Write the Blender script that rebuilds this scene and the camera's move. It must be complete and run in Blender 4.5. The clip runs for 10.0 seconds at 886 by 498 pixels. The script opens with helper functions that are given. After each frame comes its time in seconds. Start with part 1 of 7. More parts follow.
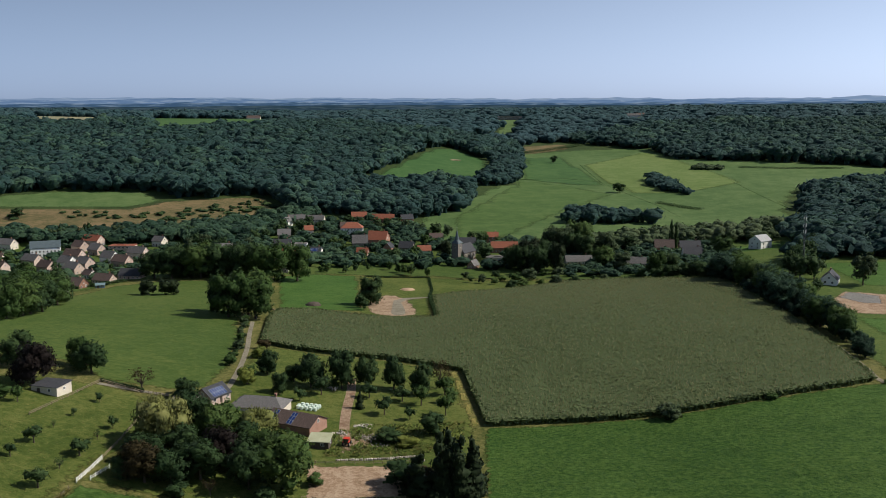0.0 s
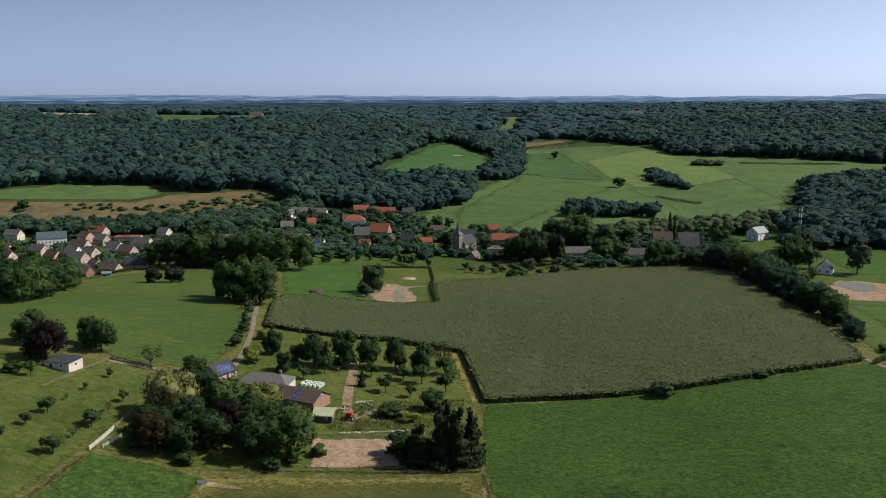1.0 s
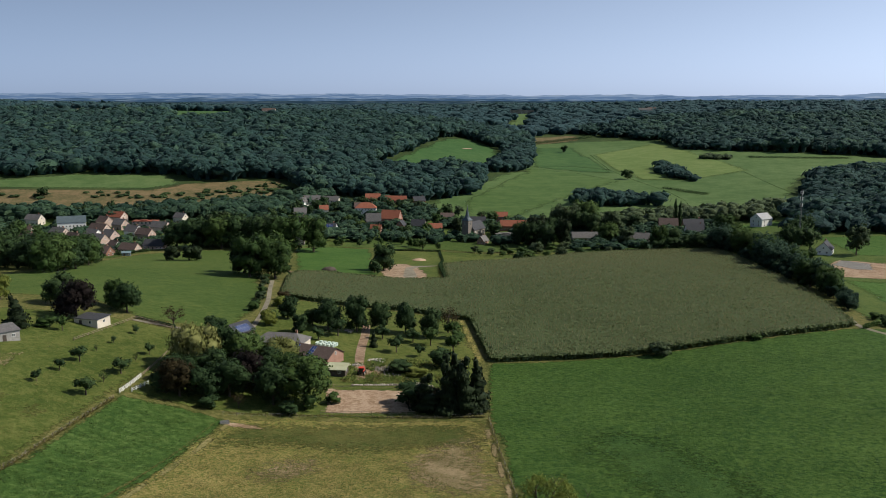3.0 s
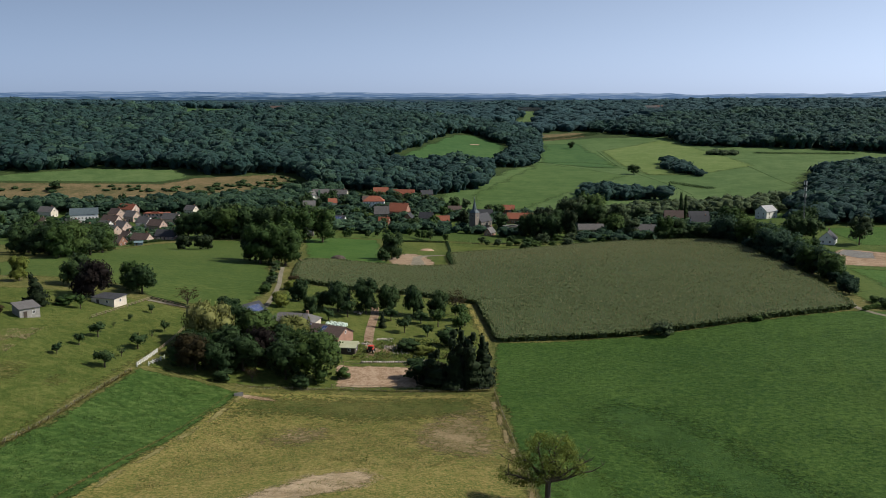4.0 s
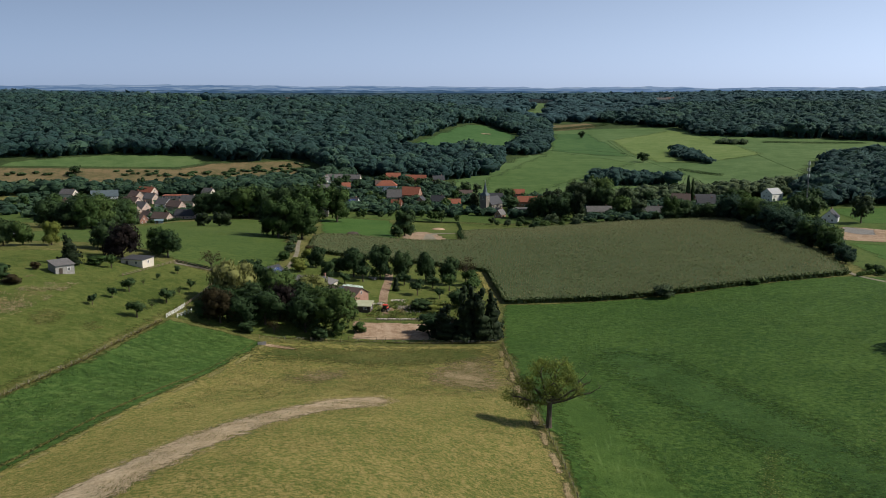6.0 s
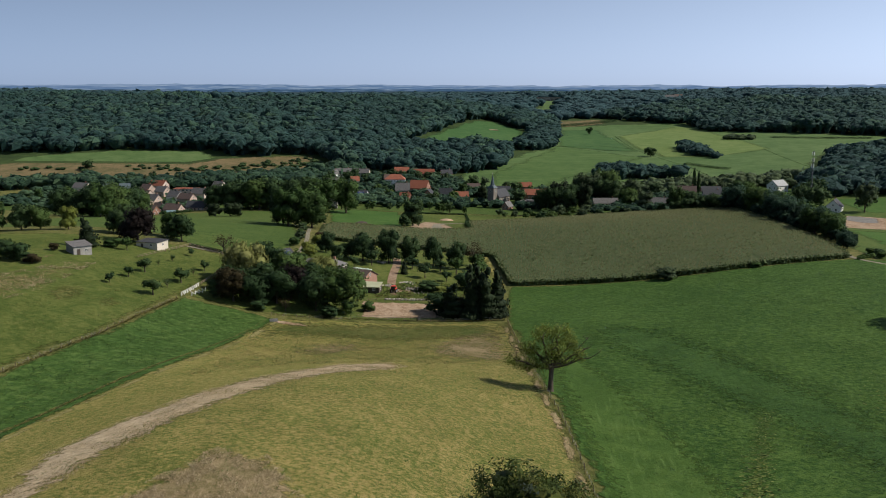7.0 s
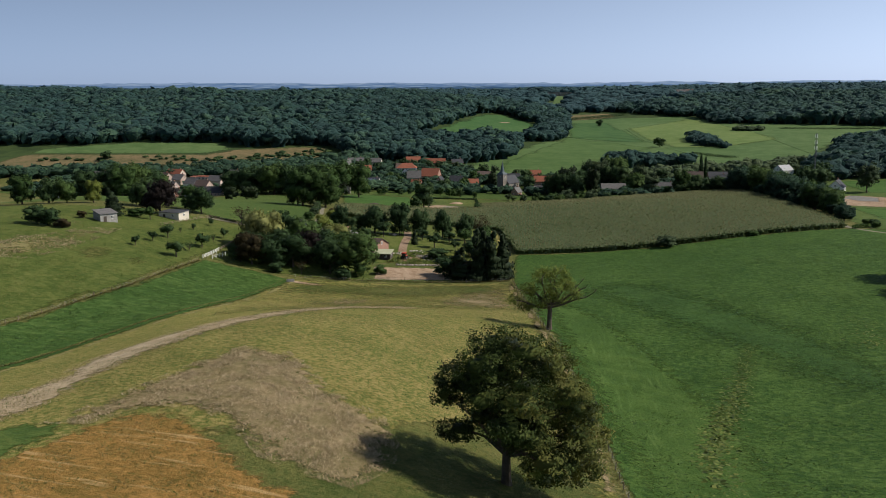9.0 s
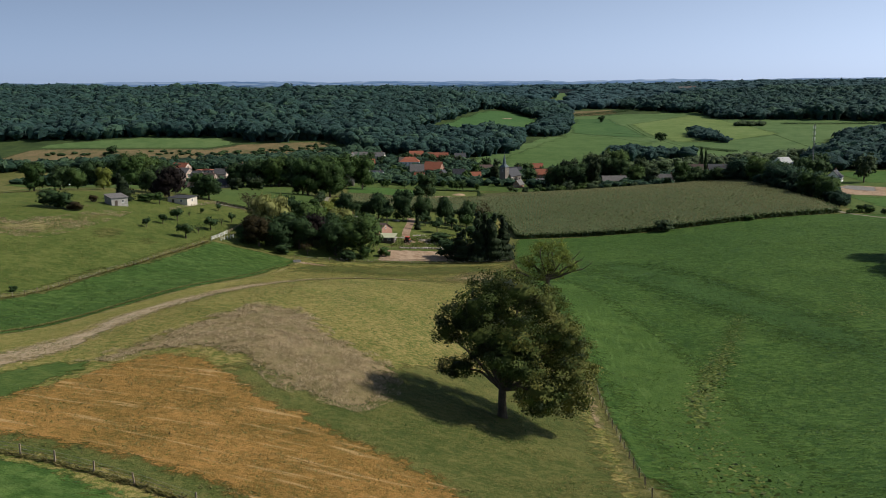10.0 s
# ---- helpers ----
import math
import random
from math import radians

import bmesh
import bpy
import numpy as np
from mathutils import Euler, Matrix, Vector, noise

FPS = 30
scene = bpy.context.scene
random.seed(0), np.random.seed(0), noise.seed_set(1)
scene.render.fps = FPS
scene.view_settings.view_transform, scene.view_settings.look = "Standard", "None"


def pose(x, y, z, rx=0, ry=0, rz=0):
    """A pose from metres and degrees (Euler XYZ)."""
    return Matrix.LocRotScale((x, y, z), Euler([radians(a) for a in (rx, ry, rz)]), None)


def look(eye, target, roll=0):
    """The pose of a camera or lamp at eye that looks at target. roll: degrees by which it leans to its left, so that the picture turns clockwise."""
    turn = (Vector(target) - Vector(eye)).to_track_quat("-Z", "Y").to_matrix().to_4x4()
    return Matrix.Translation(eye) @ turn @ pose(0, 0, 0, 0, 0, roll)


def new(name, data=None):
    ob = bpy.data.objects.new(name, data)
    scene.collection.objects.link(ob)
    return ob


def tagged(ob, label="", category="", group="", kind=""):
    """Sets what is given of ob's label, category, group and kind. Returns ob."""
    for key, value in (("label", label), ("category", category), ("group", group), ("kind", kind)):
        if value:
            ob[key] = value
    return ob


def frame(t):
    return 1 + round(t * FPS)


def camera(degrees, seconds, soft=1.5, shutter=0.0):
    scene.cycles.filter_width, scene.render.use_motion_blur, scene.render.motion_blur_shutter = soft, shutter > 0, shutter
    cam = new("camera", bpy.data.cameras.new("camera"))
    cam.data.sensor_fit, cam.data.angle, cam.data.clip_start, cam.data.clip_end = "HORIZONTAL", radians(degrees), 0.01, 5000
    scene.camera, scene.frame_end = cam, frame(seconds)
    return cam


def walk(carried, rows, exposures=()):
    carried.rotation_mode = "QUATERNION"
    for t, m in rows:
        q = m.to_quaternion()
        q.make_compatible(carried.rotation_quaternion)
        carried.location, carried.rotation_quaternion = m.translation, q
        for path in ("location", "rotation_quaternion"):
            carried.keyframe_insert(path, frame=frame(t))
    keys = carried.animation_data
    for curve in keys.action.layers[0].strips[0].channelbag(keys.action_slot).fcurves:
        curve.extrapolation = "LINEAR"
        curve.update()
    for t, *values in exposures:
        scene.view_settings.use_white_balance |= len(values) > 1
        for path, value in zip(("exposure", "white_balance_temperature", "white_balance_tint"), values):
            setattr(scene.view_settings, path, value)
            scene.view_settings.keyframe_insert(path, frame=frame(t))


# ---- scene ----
cam = camera(52.3, 10.0, soft=0.7)
PATH = [
    (0, (-3.172, 24.276, 119.32), (-3.236, 26.249, 118.996), -0.1),
    (0.5, (-2.729, 19.306, 117.311), (-2.795, 21.278, 116.985), -0.1),
    (1, (-2.285, 14.587, 115.063), (-2.353, 16.559, 114.736), -0.0),
    (1.5, (-1.807, 10.122, 112.683), (-1.879, 12.094, 112.356), -0.0),
    (2, (-1.363, 5.678, 110.247), (-1.439, 7.65, 109.92), 0.0),
    (2.5, (-0.964, 1.241, 107.976), (-1.047, 3.212, 107.65), 0.1),
    (4, (-0.246, -11.972, 100.437), (-0.354, -10.002, 100.11), 0.1),
    (4.5, (0.197, -16.284, 98.438), (0.083, -14.315, 98.108), 0.2),
    (5, (0.375, -20.686, 96.322), (0.257, -18.718, 95.989), 0.2),
    (5.5, (0.506, -25.364, 94.205), (0.382, -23.396, 93.869), 0.2),
    (7, (2.11, -38.686, 86.755), (1.958, -36.721, 86.417), -0.0),
    (7.5, (2.851, -42.848, 84.536), (2.692, -40.883, 84.197), -0.0),
    (8, (3.614, -47.109, 82.18), (3.448, -45.145, 81.841), -0.1),
    (8.5, (4.389, -51.262, 79.676), (4.215, -49.299, 79.337), -0.2),
    (9, (5.035, -55.297, 77.259), (4.855, -53.334, 76.92), -0.3),
    (9.5, (5.642, -59.848, 74.898), (5.458, -57.886, 74.558), -0.4),
    (10, (6.196, -64.62, 72.669), (6.009, -62.658, 72.328), -0.4),
]
walk(cam, [(t, look(eye, target, roll)) for t, eye, target, roll in PATH])

# ---- light ----
SUN_ELEVATION, SUN_AZIMUTH = 43.0, 84.0   # degrees; azimuth clockwise from +y
world = bpy.data.worlds.new("sky")
scene.world = world
world.use_nodes = True
wn = world.node_tree
sky = wn.nodes.new("ShaderNodeTexSky")
sky.sky_type, sky.sun_disc = "NISHITA", False
sky.sun_elevation, sky.sun_rotation = radians(SUN_ELEVATION), radians(SUN_AZIMUTH)
sky.air_density, sky.dust_density, sky.ozone_density = 1.0, 0.3, 5.0
back = wn.nodes["Background"]
grey = wn.nodes.new("ShaderNodeRGBToBW")
wn.links.new(sky.outputs[0], grey.inputs[0])
tone = wn.nodes.new("ShaderNodeMix")   # thin summer haze takes the yellow out of the low sky
tone.data_type, tone.blend_type = "RGBA", "MULTIPLY"
tone.inputs[0].default_value = 1.0
wn.links.new(grey.outputs[0], tone.inputs[6])
haze = wn.nodes.new("ShaderNodeMix")
haze.data_type = "RGBA"
haze.inputs[0].default_value = 0.86
wn.links.new(sky.outputs[0], haze.inputs[6])
wn.links.new(tone.outputs[2], haze.inputs[7])
spot = wn.nodes.new("ShaderNodeTexCoord")
axis = wn.nodes.new("ShaderNodeSeparateXYZ")
wn.links.new(spot.outputs["Generated"], axis.inputs[0])
warm = wn.nodes.new("ShaderNodeMapRange")   # and whiter there
warm.inputs[1].default_value, warm.inputs[2].default_value = -0.5, 0.5
wn.links.new(axis.outputs["X"], warm.inputs[0])
air = wn.nodes.new("ShaderNodeMix")
air.data_type = "RGBA"
air.inputs[6].default_value, air.inputs[7].default_value = (0.74, 1.0, 1.52, 1), (0.82, 1.0, 1.38, 1)
wn.links.new(warm.outputs[0], air.inputs[0])
wn.links.new(air.outputs[2], tone.inputs[7])
gain = wn.nodes.new("ShaderNodeMath")   # the hazy air is brighter on the sun's side
gain.operation = "MULTIPLY_ADD"
gain.inputs[1].default_value, gain.inputs[2].default_value = 0.5, 0.99
wn.links.new(axis.outputs["X"], gain.inputs[0])
lift = wn.nodes.new("ShaderNodeVectorMath")
lift.operation = "SCALE"
wn.links.new(haze.outputs[2], lift.inputs[0])
wn.links.new(gain.outputs[0], lift.inputs["Scale"])
wn.links.new(lift.outputs[0], back.inputs[0])
back.inputs[1].default_value = 0.104
sun = new("sun", bpy.data.lights.new("sun", "SUN"))
sun.data.energy, sun.data.angle, sun.data.color = 5.0, radians(0.53), (1.0, 0.92, 0.78)
_a, _e = radians(SUN_AZIMUTH), radians(SUN_ELEVATION)
sun.matrix_world = look((300 * math.sin(_a) * math.cos(_e), 300 * math.cos(_a) * math.cos(_e), 300 * math.sin(_e)), (0, 0, 0))
scene.view_settings.exposure = 0.0

# ---- the lie of the land: smooth cubic spline over heights in metres ----
# rows go out from the camera's hill to the far plateau, columns from left to right
LAND_NEAR = [
    [39.7, 38.2, 36.7, 35.7, 36, 36.2, 36.1, 35.9, 35.2, 33.8],
    [43.2, 40.6, 38.5, 36.6, 34.9, 35.9, 38.6, 38.9, 36.4, 32.5],
    [46.5, 42.5, 40, 39.7, 36.1, 38.5, 42.2, 41.2, 36.9, 31.2],
    [47, 43.3, 40.8, 44.4, 34.8, 39.6, 43.5, 41, 34.9, 28.5],
    [39, 42.8, 44.3, 37.7, 39.6, 31.4, 32, 35.6, 29.2, 23.7],
    [27.5, 38.9, 26.5, 44.3, 38.4, 20.2, 22, 24.5, 22.2, 21.7],
    [26.6, 36, 15.5, 27.1, 37, 17.5, 21.3, 17.5, 19.1, 22.8],
    [45.5, 36.2, 38.8, 6.7, 6.9, 19.3, 19.5, 21, 18.6, 21.4],
    [32.4, 25.8, 36, 29.4, 12.9, 6.4, 22.5, 23.9, 16.7, 18.7]
]
LAND_FAR = [
    [13.9, 17.4, 21.4, 12.1, 9, 22.7, 16.6, 2.3, 7.2, 11.4],
    [-3.2, -4, -16.9, 5.1, -11.4, -13, 10.4, 24.8, 12.5, 6.2],
    [-2.2, 5.4, 10.4, 0.1, -8.8, 1, -5.4, 10.1, 8.3, 10.2],
    [36.8, 37, 34.3, 41.9, 24.8, 6.4, 12.6, 13.1, 14.5, 26.3],
    [69, 69.1, 68.9, 80.6, 63.5, 11.9, 32.2, 38.6, 36.5, 47.1],
    [88.6, 82.8, 74.6, 72.7, 69.7, 49, 61.3, 68.2, 64.8, 65],
    [96.5, 86.5, 77, 71.8, 74.7, 81.4, 90.3, 90.3, 86.4, 82.2],
    [97.9, 85.8, 76, 71.3, 74.5, 84.8, 92.1, 93.1, 95.6, 98.1],
    [97, 83.2, 71.6, 66, 66.2, 70.2, 74.1, 82, 97.3, 113.4]
]
LAND = np.array(LAND_NEAR + LAND_FAR)
LAND_STEP = math.log(4790 / 60) / 17


def blend4(t):
    return ((1 - t) ** 3 / 6, (3 * t ** 3 - 6 * t * t + 4) / 6, (-3 * t ** 3 + 3 * t * t + 3 * t + 1) / 6, t ** 3 / 6)


def land(x, y):
    """Height of the ground at x, y (arrays or numbers)."""
    x, y = np.asarray(x, float), np.maximum(np.asarray(y, float), -79.9)
    v = np.clip(np.log((y + 140) / 60) / LAND_STEP, 0, 16.999)
    u = np.clip((x / (y + 140) + 0.7) / (1.4 / 9), 0, 8.999)
    i, j = np.floor(v).astype(int), np.floor(u).astype(int)
    bv, bu = blend4(v - i), blend4(u - j)
    z = 0
    for a in range(4):
        for b in range(4):
            z = z + bv[a] * bu[b] * LAND[np.clip(i + a - 1, 0, 17), np.clip(j + b - 1, 0, 9)]
    return z


def ground(x, y):
    return float(land(x, y))


# ---- materials ----
class Nodes:
    """Shorthand for building a node material."""

    def __init__(self, name):
        self.mat = bpy.data.materials.new(name)
        self.mat.use_nodes = True
        self.tree = self.mat.node_tree
        self.bsdf = self.tree.nodes["Principled BSDF"]
        self.out = self.tree.nodes["Material Output"]

    def node(self, kind, **values):
        n = self.tree.nodes.new(kind)
        for key, value in values.items():
            n.inputs[key].default_value = value
        return n

    def link(self, a, b):
        self.tree.links.new(a, b)

    def place(self):
        return self.node("ShaderNodeNewGeometry").outputs["Position"]

    def noise(self, scale, detail=4.0, rough=0.55, where=None):
        n = self.node("ShaderNodeTexNoise", Scale=scale, Detail=detail, Roughness=rough)
        self.link(where if where is not None else self.place(), n.inputs["Vector"])
        return n.outputs["Fac"]

    def ramp(self, value, *stops):
        n = self.tree.nodes.new("ShaderNodeValToRGB")
        while len(n.color_ramp.elements) < len(stops):
            n.color_ramp.elements.new(0.5)
        for e, (p, c) in zip(n.color_ramp.elements, stops):
            e.position, e.color = p, (*c, 1) if len(c) == 3 else c
        self.link(value, n.inputs["Fac"])
        return n.outputs["Color"]

    def mix(self, fac, a, b, kind="MIX"):
        n = self.tree.nodes.new("ShaderNodeMix")
        n.data_type, n.blend_type = "RGBA", kind
        for key, value in ((0, fac), (6, a), (7, b)):
            if isinstance(value, (tuple, list)):
                n.inputs[key].default_value = (*value, 1)
            elif isinstance(value, (int, float)):
                n.inputs[key].default_value = value
            else:
                self.link(value, n.inputs[key])
        return n.outputs[2]

    def math(self, op, a, b=0.0, c=0.0):
        n = self.tree.nodes.new("ShaderNodeMath")
        n.operation = op
        for k, value in enumerate((a, b, c)):
            if isinstance(value, (int, float)):
                n.inputs[k].default_value = value
            else:
                self.link(value, n.inputs[k])
        return n.outputs[0]

    def bump(self, height, strength=0.5, distance=0.1):
        n = self.node("ShaderNodeBump", Strength=strength, Distance=distance)
        self.link(height, n.inputs["Height"])
        self.link(n.outputs[0], self.bsdf.inputs["Normal"])

    def sheen(self, weight, tint, rough=0.5):
        """Blade tips and fuzz that catch more light the lower one looks across them."""
        self.bsdf.inputs["Sheen Weight"].default_value, self.bsdf.inputs["Sheen Roughness"].default_value = weight, rough
        self.bsdf.inputs["Sheen Tint"].default_value = (*tint, 1)

    def finish(self, colour, rough=0.9, spec=0.2, metal=0.0):
        if isinstance(colour, (tuple, list)):
            self.bsdf.inputs["Base Color"].default_value = (*colour, 1)
        else:
            self.link(colour, self.bsdf.inputs["Base Color"])
        self.bsdf.inputs["Roughness"].default_value = rough
        self.bsdf.inputs["Specular IOR Level"].default_value = spec
        self.bsdf.inputs["Metallic"].default_value = metal
        return self.mat


def field_material(name, low, mid, high, patch=0.03, tuft=0.9, rows=None, row_dark=0.0, ragged=True, speck=None, relief=0.9, row_twist=0.6, grain=0.45, streak=None, streak_gain=1.0, sheen=0.14, mottle=0.4):
    """Grass, stubble or soil: three colours mixed by patches, clumps and grain; rows = (angle in degrees, metres apart)."""
    n = Nodes(name)
    low, mid, high = (tuple(0.92 * q for q in c) for c in (low, mid, high))
    big = n.noise(patch, 5.0, 0.6)
    medium = n.noise(tuft * 0.3, 4.0, 0.6)
    fine = n.noise(tuft * 3.0, 3.0, 0.65)
    tiny = n.noise(tuft * 9.0, 2.0, 0.7)
    f = n.math("ADD", n.math("MULTIPLY", big, 0.42), n.math("ADD", n.math("MULTIPLY", medium, 0.34), n.math("MULTIPLY", fine, 0.34)))
    f = n.math("ADD", f, n.math("MULTIPLY", n.math("SUBTRACT", tiny, 0.5), grain))
    f = n.math("ADD", f, n.math("MULTIPLY", n.math("SUBTRACT", n.noise(tuft, 2.0, 0.5), 0.5), mottle))
    colour = n.ramp(f, (0.43, low), (0.55, mid), (0.67, high))
    if rows:
        m = n.node("ShaderNodeMapping")
        m.inputs["Rotation"].default_value = (0, 0, radians(rows[0]))
        n.link(n.place(), m.inputs["Vector"])
        w = n.node("ShaderNodeTexWave", Scale=0.314 / rows[1], Distortion=row_twist, Detail=2.0)
        w.inputs["Detail Scale"].default_value = 0.6
        n.link(m.outputs[0], w.inputs["Vector"])
        line = n.math("MULTIPLY", w.outputs["Fac"], n.math("MULTIPLY", medium, 2.0 * row_dark))
        colour = n.mix(line, colour, low)
    if streak:
        m = n.node("ShaderNodeMapping")
        m.inputs["Rotation"].default_value = (0, 0, radians(streak[0]))
        m.inputs["Scale"].default_value = (0.09, 1.1, 0.0)
        turned = n.node("ShaderNodeMapping")
        turned.inputs["Rotation"].default_value = (0, 0, radians(streak[0]))
        n.link(n.place(), turned.inputs["Vector"])
        m.inputs["Rotation"].default_value = (0, 0, 0)
        n.link(turned.outputs[0], m.inputs["Vector"])
        line = n.noise(1.0, 3.0, 0.6, m.outputs[0])
        colour = n.mix(n.ramp(line, (0.57, (0, 0, 0)), (0.68, (0.85 * streak_gain,) * 3)), colour, streak[1])
        colour = n.mix(n.ramp(line, (0.3, (0.6 * streak_gain,) * 3), (0.42, (0, 0, 0))), colour, low)
    if speck:
        colour = n.mix(n.ramp(n.noise(tuft * 1.3, 2.0), (0.56, (0, 0, 0)), (0.68, (0.8, 0.8, 0.8))), colour, speck)
    n.bump(n.math("ADD", medium, n.math("MULTIPLY", fine, 0.6)), relief, 0.5)
    n.finish(colour, 0.95, 0.1)
    n.sheen(sheen, tuple(min(1.0, 6 * q) for q in mid))
    if ragged:
        a = n.node("ShaderNodeAttribute")
        a.attribute_name = "edge"
        e = n.math("ADD", a.outputs["Fac"], n.math("MULTIPLY", n.math("SUBTRACT", n.noise(0.5, 8.0, 0.75), 0.5), 2.2))
        keep = n.ramp(e, (0.22, (0, 0, 0)), (0.5, (1, 1, 1)))
        t = n.node("ShaderNodeBsdfTransparent")
        mix = n.tree.nodes.new("ShaderNodeMixShader")
        n.link(keep, mix.inputs[0])
        n.link(t.outputs[0], mix.inputs[1])
        n.link(n.bsdf.outputs[0], mix.inputs[2])
        n.link(mix.outputs[0], n.out.inputs["Surface"])
    return n.mat


def leaf_material(name, low, mid, high, glow=0.36, by_object=0.35, by_leaf=0.2, clumps=0.0, sheen=0.03):
    """Foliage: every leaf clump and every tree has its own shade; light passes through in part."""
    n = Nodes(name)
    geo = n.node("ShaderNodeNewGeometry")
    info = n.node("ShaderNodeObjectInfo")
    shade = n.math("ADD", n.math("ADD", n.math("MULTIPLY", geo.outputs["Random Per Island"], by_leaf), 0.3 - 0.5 * by_leaf), n.math("MULTIPLY", info.outputs["Random"], by_object))
    a = n.node("ShaderNodeAttribute")
    a.attribute_name = "tint"
    shade = n.math("ADD", shade, n.math("MULTIPLY", a.outputs["Fac"], 0.4))
    if clumps:
        # lit tufts and shaded gaps are coloured in, following the bump
        tuft = n.noise(clumps, 5.0, 0.7)
        shade = n.math("ADD", shade, n.math("MULTIPLY", n.math("SUBTRACT", tuft, 0.5), 2.2))
        n.bump(tuft, 1.0, 1.5 / clumps * 0.5)
    colour = n.ramp(shade, (0.12, low), (0.5, mid), (0.92, high))
    n.finish(colour, 0.7, 0.1)
    n.sheen(sheen, (0.62, 0.85, 0.85))
    t = n.node("ShaderNodeBsdfTranslucent")
    n.link(colour, t.inputs["Color"])
    mix = n.node("ShaderNodeMixShader", Fac=glow)
    n.link(n.bsdf.outputs[0], mix.inputs[1])
    n.link(t.outputs[0], mix.inputs[2])
    n.link(mix.outputs[0], n.out.inputs["Surface"])
    return n.mat


def rough_material(name, low, high, scale=2.0, rough=0.85, relief=0.3, metal=0.0, spec=0.3, by_object=0.0, distance=0.03):
    """Plaster, stone, bark, metal: two shades mixed at two scales, with fine relief."""
    n = Nodes(name)
    where = n.node("ShaderNodeTexCoord").outputs["Object"]
    coarse, fine = n.noise(scale * 0.3, 4.0, 0.6, where), n.noise(scale * 3, 4.0, 0.6, where)
    f = n.math("ADD", n.math("MULTIPLY", coarse, 0.6), n.math("MULTIPLY", fine, 0.4))
    if by_object:
        f = n.math("ADD", f, n.math("MULTIPLY", n.math("SUBTRACT", n.node("ShaderNodeObjectInfo").outputs["Random"], 0.5), by_object))
    colour = n.ramp(f, (0.33, low), (0.67, high))
    n.bump(fine, relief, distance)
    return n.finish(colour, rough, spec, metal)


def roof_material(name, low, high, course=0.34):
    """Tiled roof: courses along the slope, each tile a little different."""
    n = Nodes(name)
    where = n.node("ShaderNodeTexCoord").outputs["Object"]
    b = n.node("ShaderNodeTexBrick")
    b.inputs["Scale"].default_value = 1.0
    b.inputs["Brick Width"].default_value, b.inputs["Row Height"].default_value = course * 0.9, course
    b.inputs["Mortar Size"].default_value = 0.03
    b.inputs["Color1"].default_value, b.inputs["Color2"].default_value = (*low, 1), (*high, 1)
    b.inputs["Mortar"].default_value = (low[0] * 0.5, low[1] * 0.5, low[2] * 0.5, 1)
    n.link(where, b.inputs["Vector"])
    stain = n.noise(0.5, 4.0, 0.65, where)
    rand = n.node("ShaderNodeObjectInfo").outputs["Random"]
    colour = n.mix(n.math("MULTIPLY", stain, 0.5), b.outputs["Color"], (low[0] * 0.6, low[1] * 0.65, low[2] * 0.65))
    colour = n.mix(n.math("MULTIPLY", rand, 0.3), colour, high)
    n.bump(b.outputs["Fac"], 0.4, 0.03)
    return n.finish(colour, 0.8, 0.25)


STUBBLE_TURN = 10.0
M_GROUND = field_material("rough_pasture", (0.036, 0.05, 0.012), (0.085, 0.09, 0.025), (0.17, 0.15, 0.06), 0.03, 0.7, ragged=False)
M_MEADOW = field_material("lush_meadow", (0.017, 0.045, 0.0075), (0.0335, 0.074, 0.0125), (0.066, 0.112, 0.024), 0.022, 0.75, relief=1.0, grain=1.2, streak=(78, (0.05, 0.098, 0.026)), streak_gain=0.35, speck=(0.0115, 0.034, 0.0075), mottle=0.9)
M_MARGIN = field_material("mown_margin", (0.022, 0.052, 0.009), (0.041, 0.083, 0.0145), (0.076, 0.122, 0.028), 0.04, 0.8, relief=0.7, grain=1.0, streak=(91, (0.07, 0.115, 0.03)), streak_gain=1.1, mottle=0.1)
M_MOWN = field_material("mown_strip", (0.026, 0.057, 0.012), (0.044, 0.087, 0.018), (0.08, 0.128, 0.033), 0.03, 0.6, rows=(96, 4), row_dark=0.3, mottle=0.7)
M_ORCHARD = field_material("orchard_grass", (0.036, 0.059, 0.0115), (0.066, 0.089, 0.019), (0.115, 0.124, 0.036), 0.03, 0.5, grain=0.7)
M_PASTURE = field_material("grazed_pasture", (0.035, 0.064, 0.014), (0.054, 0.086, 0.02), (0.087, 0.11, 0.029), 0.012, 0.5)
M_LAWN = field_material("fresh_green_field", (0.03, 0.07, 0.014), (0.044, 0.092, 0.019), (0.066, 0.115, 0.027), 0.03, 0.6)
M_HILL = field_material("sunburnt_pasture", (0.058, 0.088, 0.018), (0.145, 0.142, 0.037), (0.285, 0.222, 0.088), 0.05, 1.5, grain=1.2, mottle=0.9)
M_DRY = field_material("dry_grass", (0.17, 0.13, 0.06), (0.34, 0.25, 0.15), (0.47, 0.36, 0.235), 0.12, 1.3, relief=0.5, grain=0.9)
M_DRYVERGE = field_material("straw_verge", (0.09, 0.095, 0.03), (0.17, 0.155, 0.06), (0.27, 0.23, 0.11), 0.15, 1.2, grain=0.9)
M_OLIVE = field_material("olive_grass", (0.036, 0.056, 0.013), (0.07, 0.085, 0.022), (0.135, 0.125, 0.042), 0.06, 1.2, grain=0.9)
M_FADED = field_material("faded_grass", (0.085, 0.078, 0.03), (0.17, 0.132, 0.066), (0.31, 0.235, 0.145), 0.1, 1.5, relief=0.45, grain=1.4, streak=(100, (0.3, 0.235, 0.145)), streak_gain=0.5)
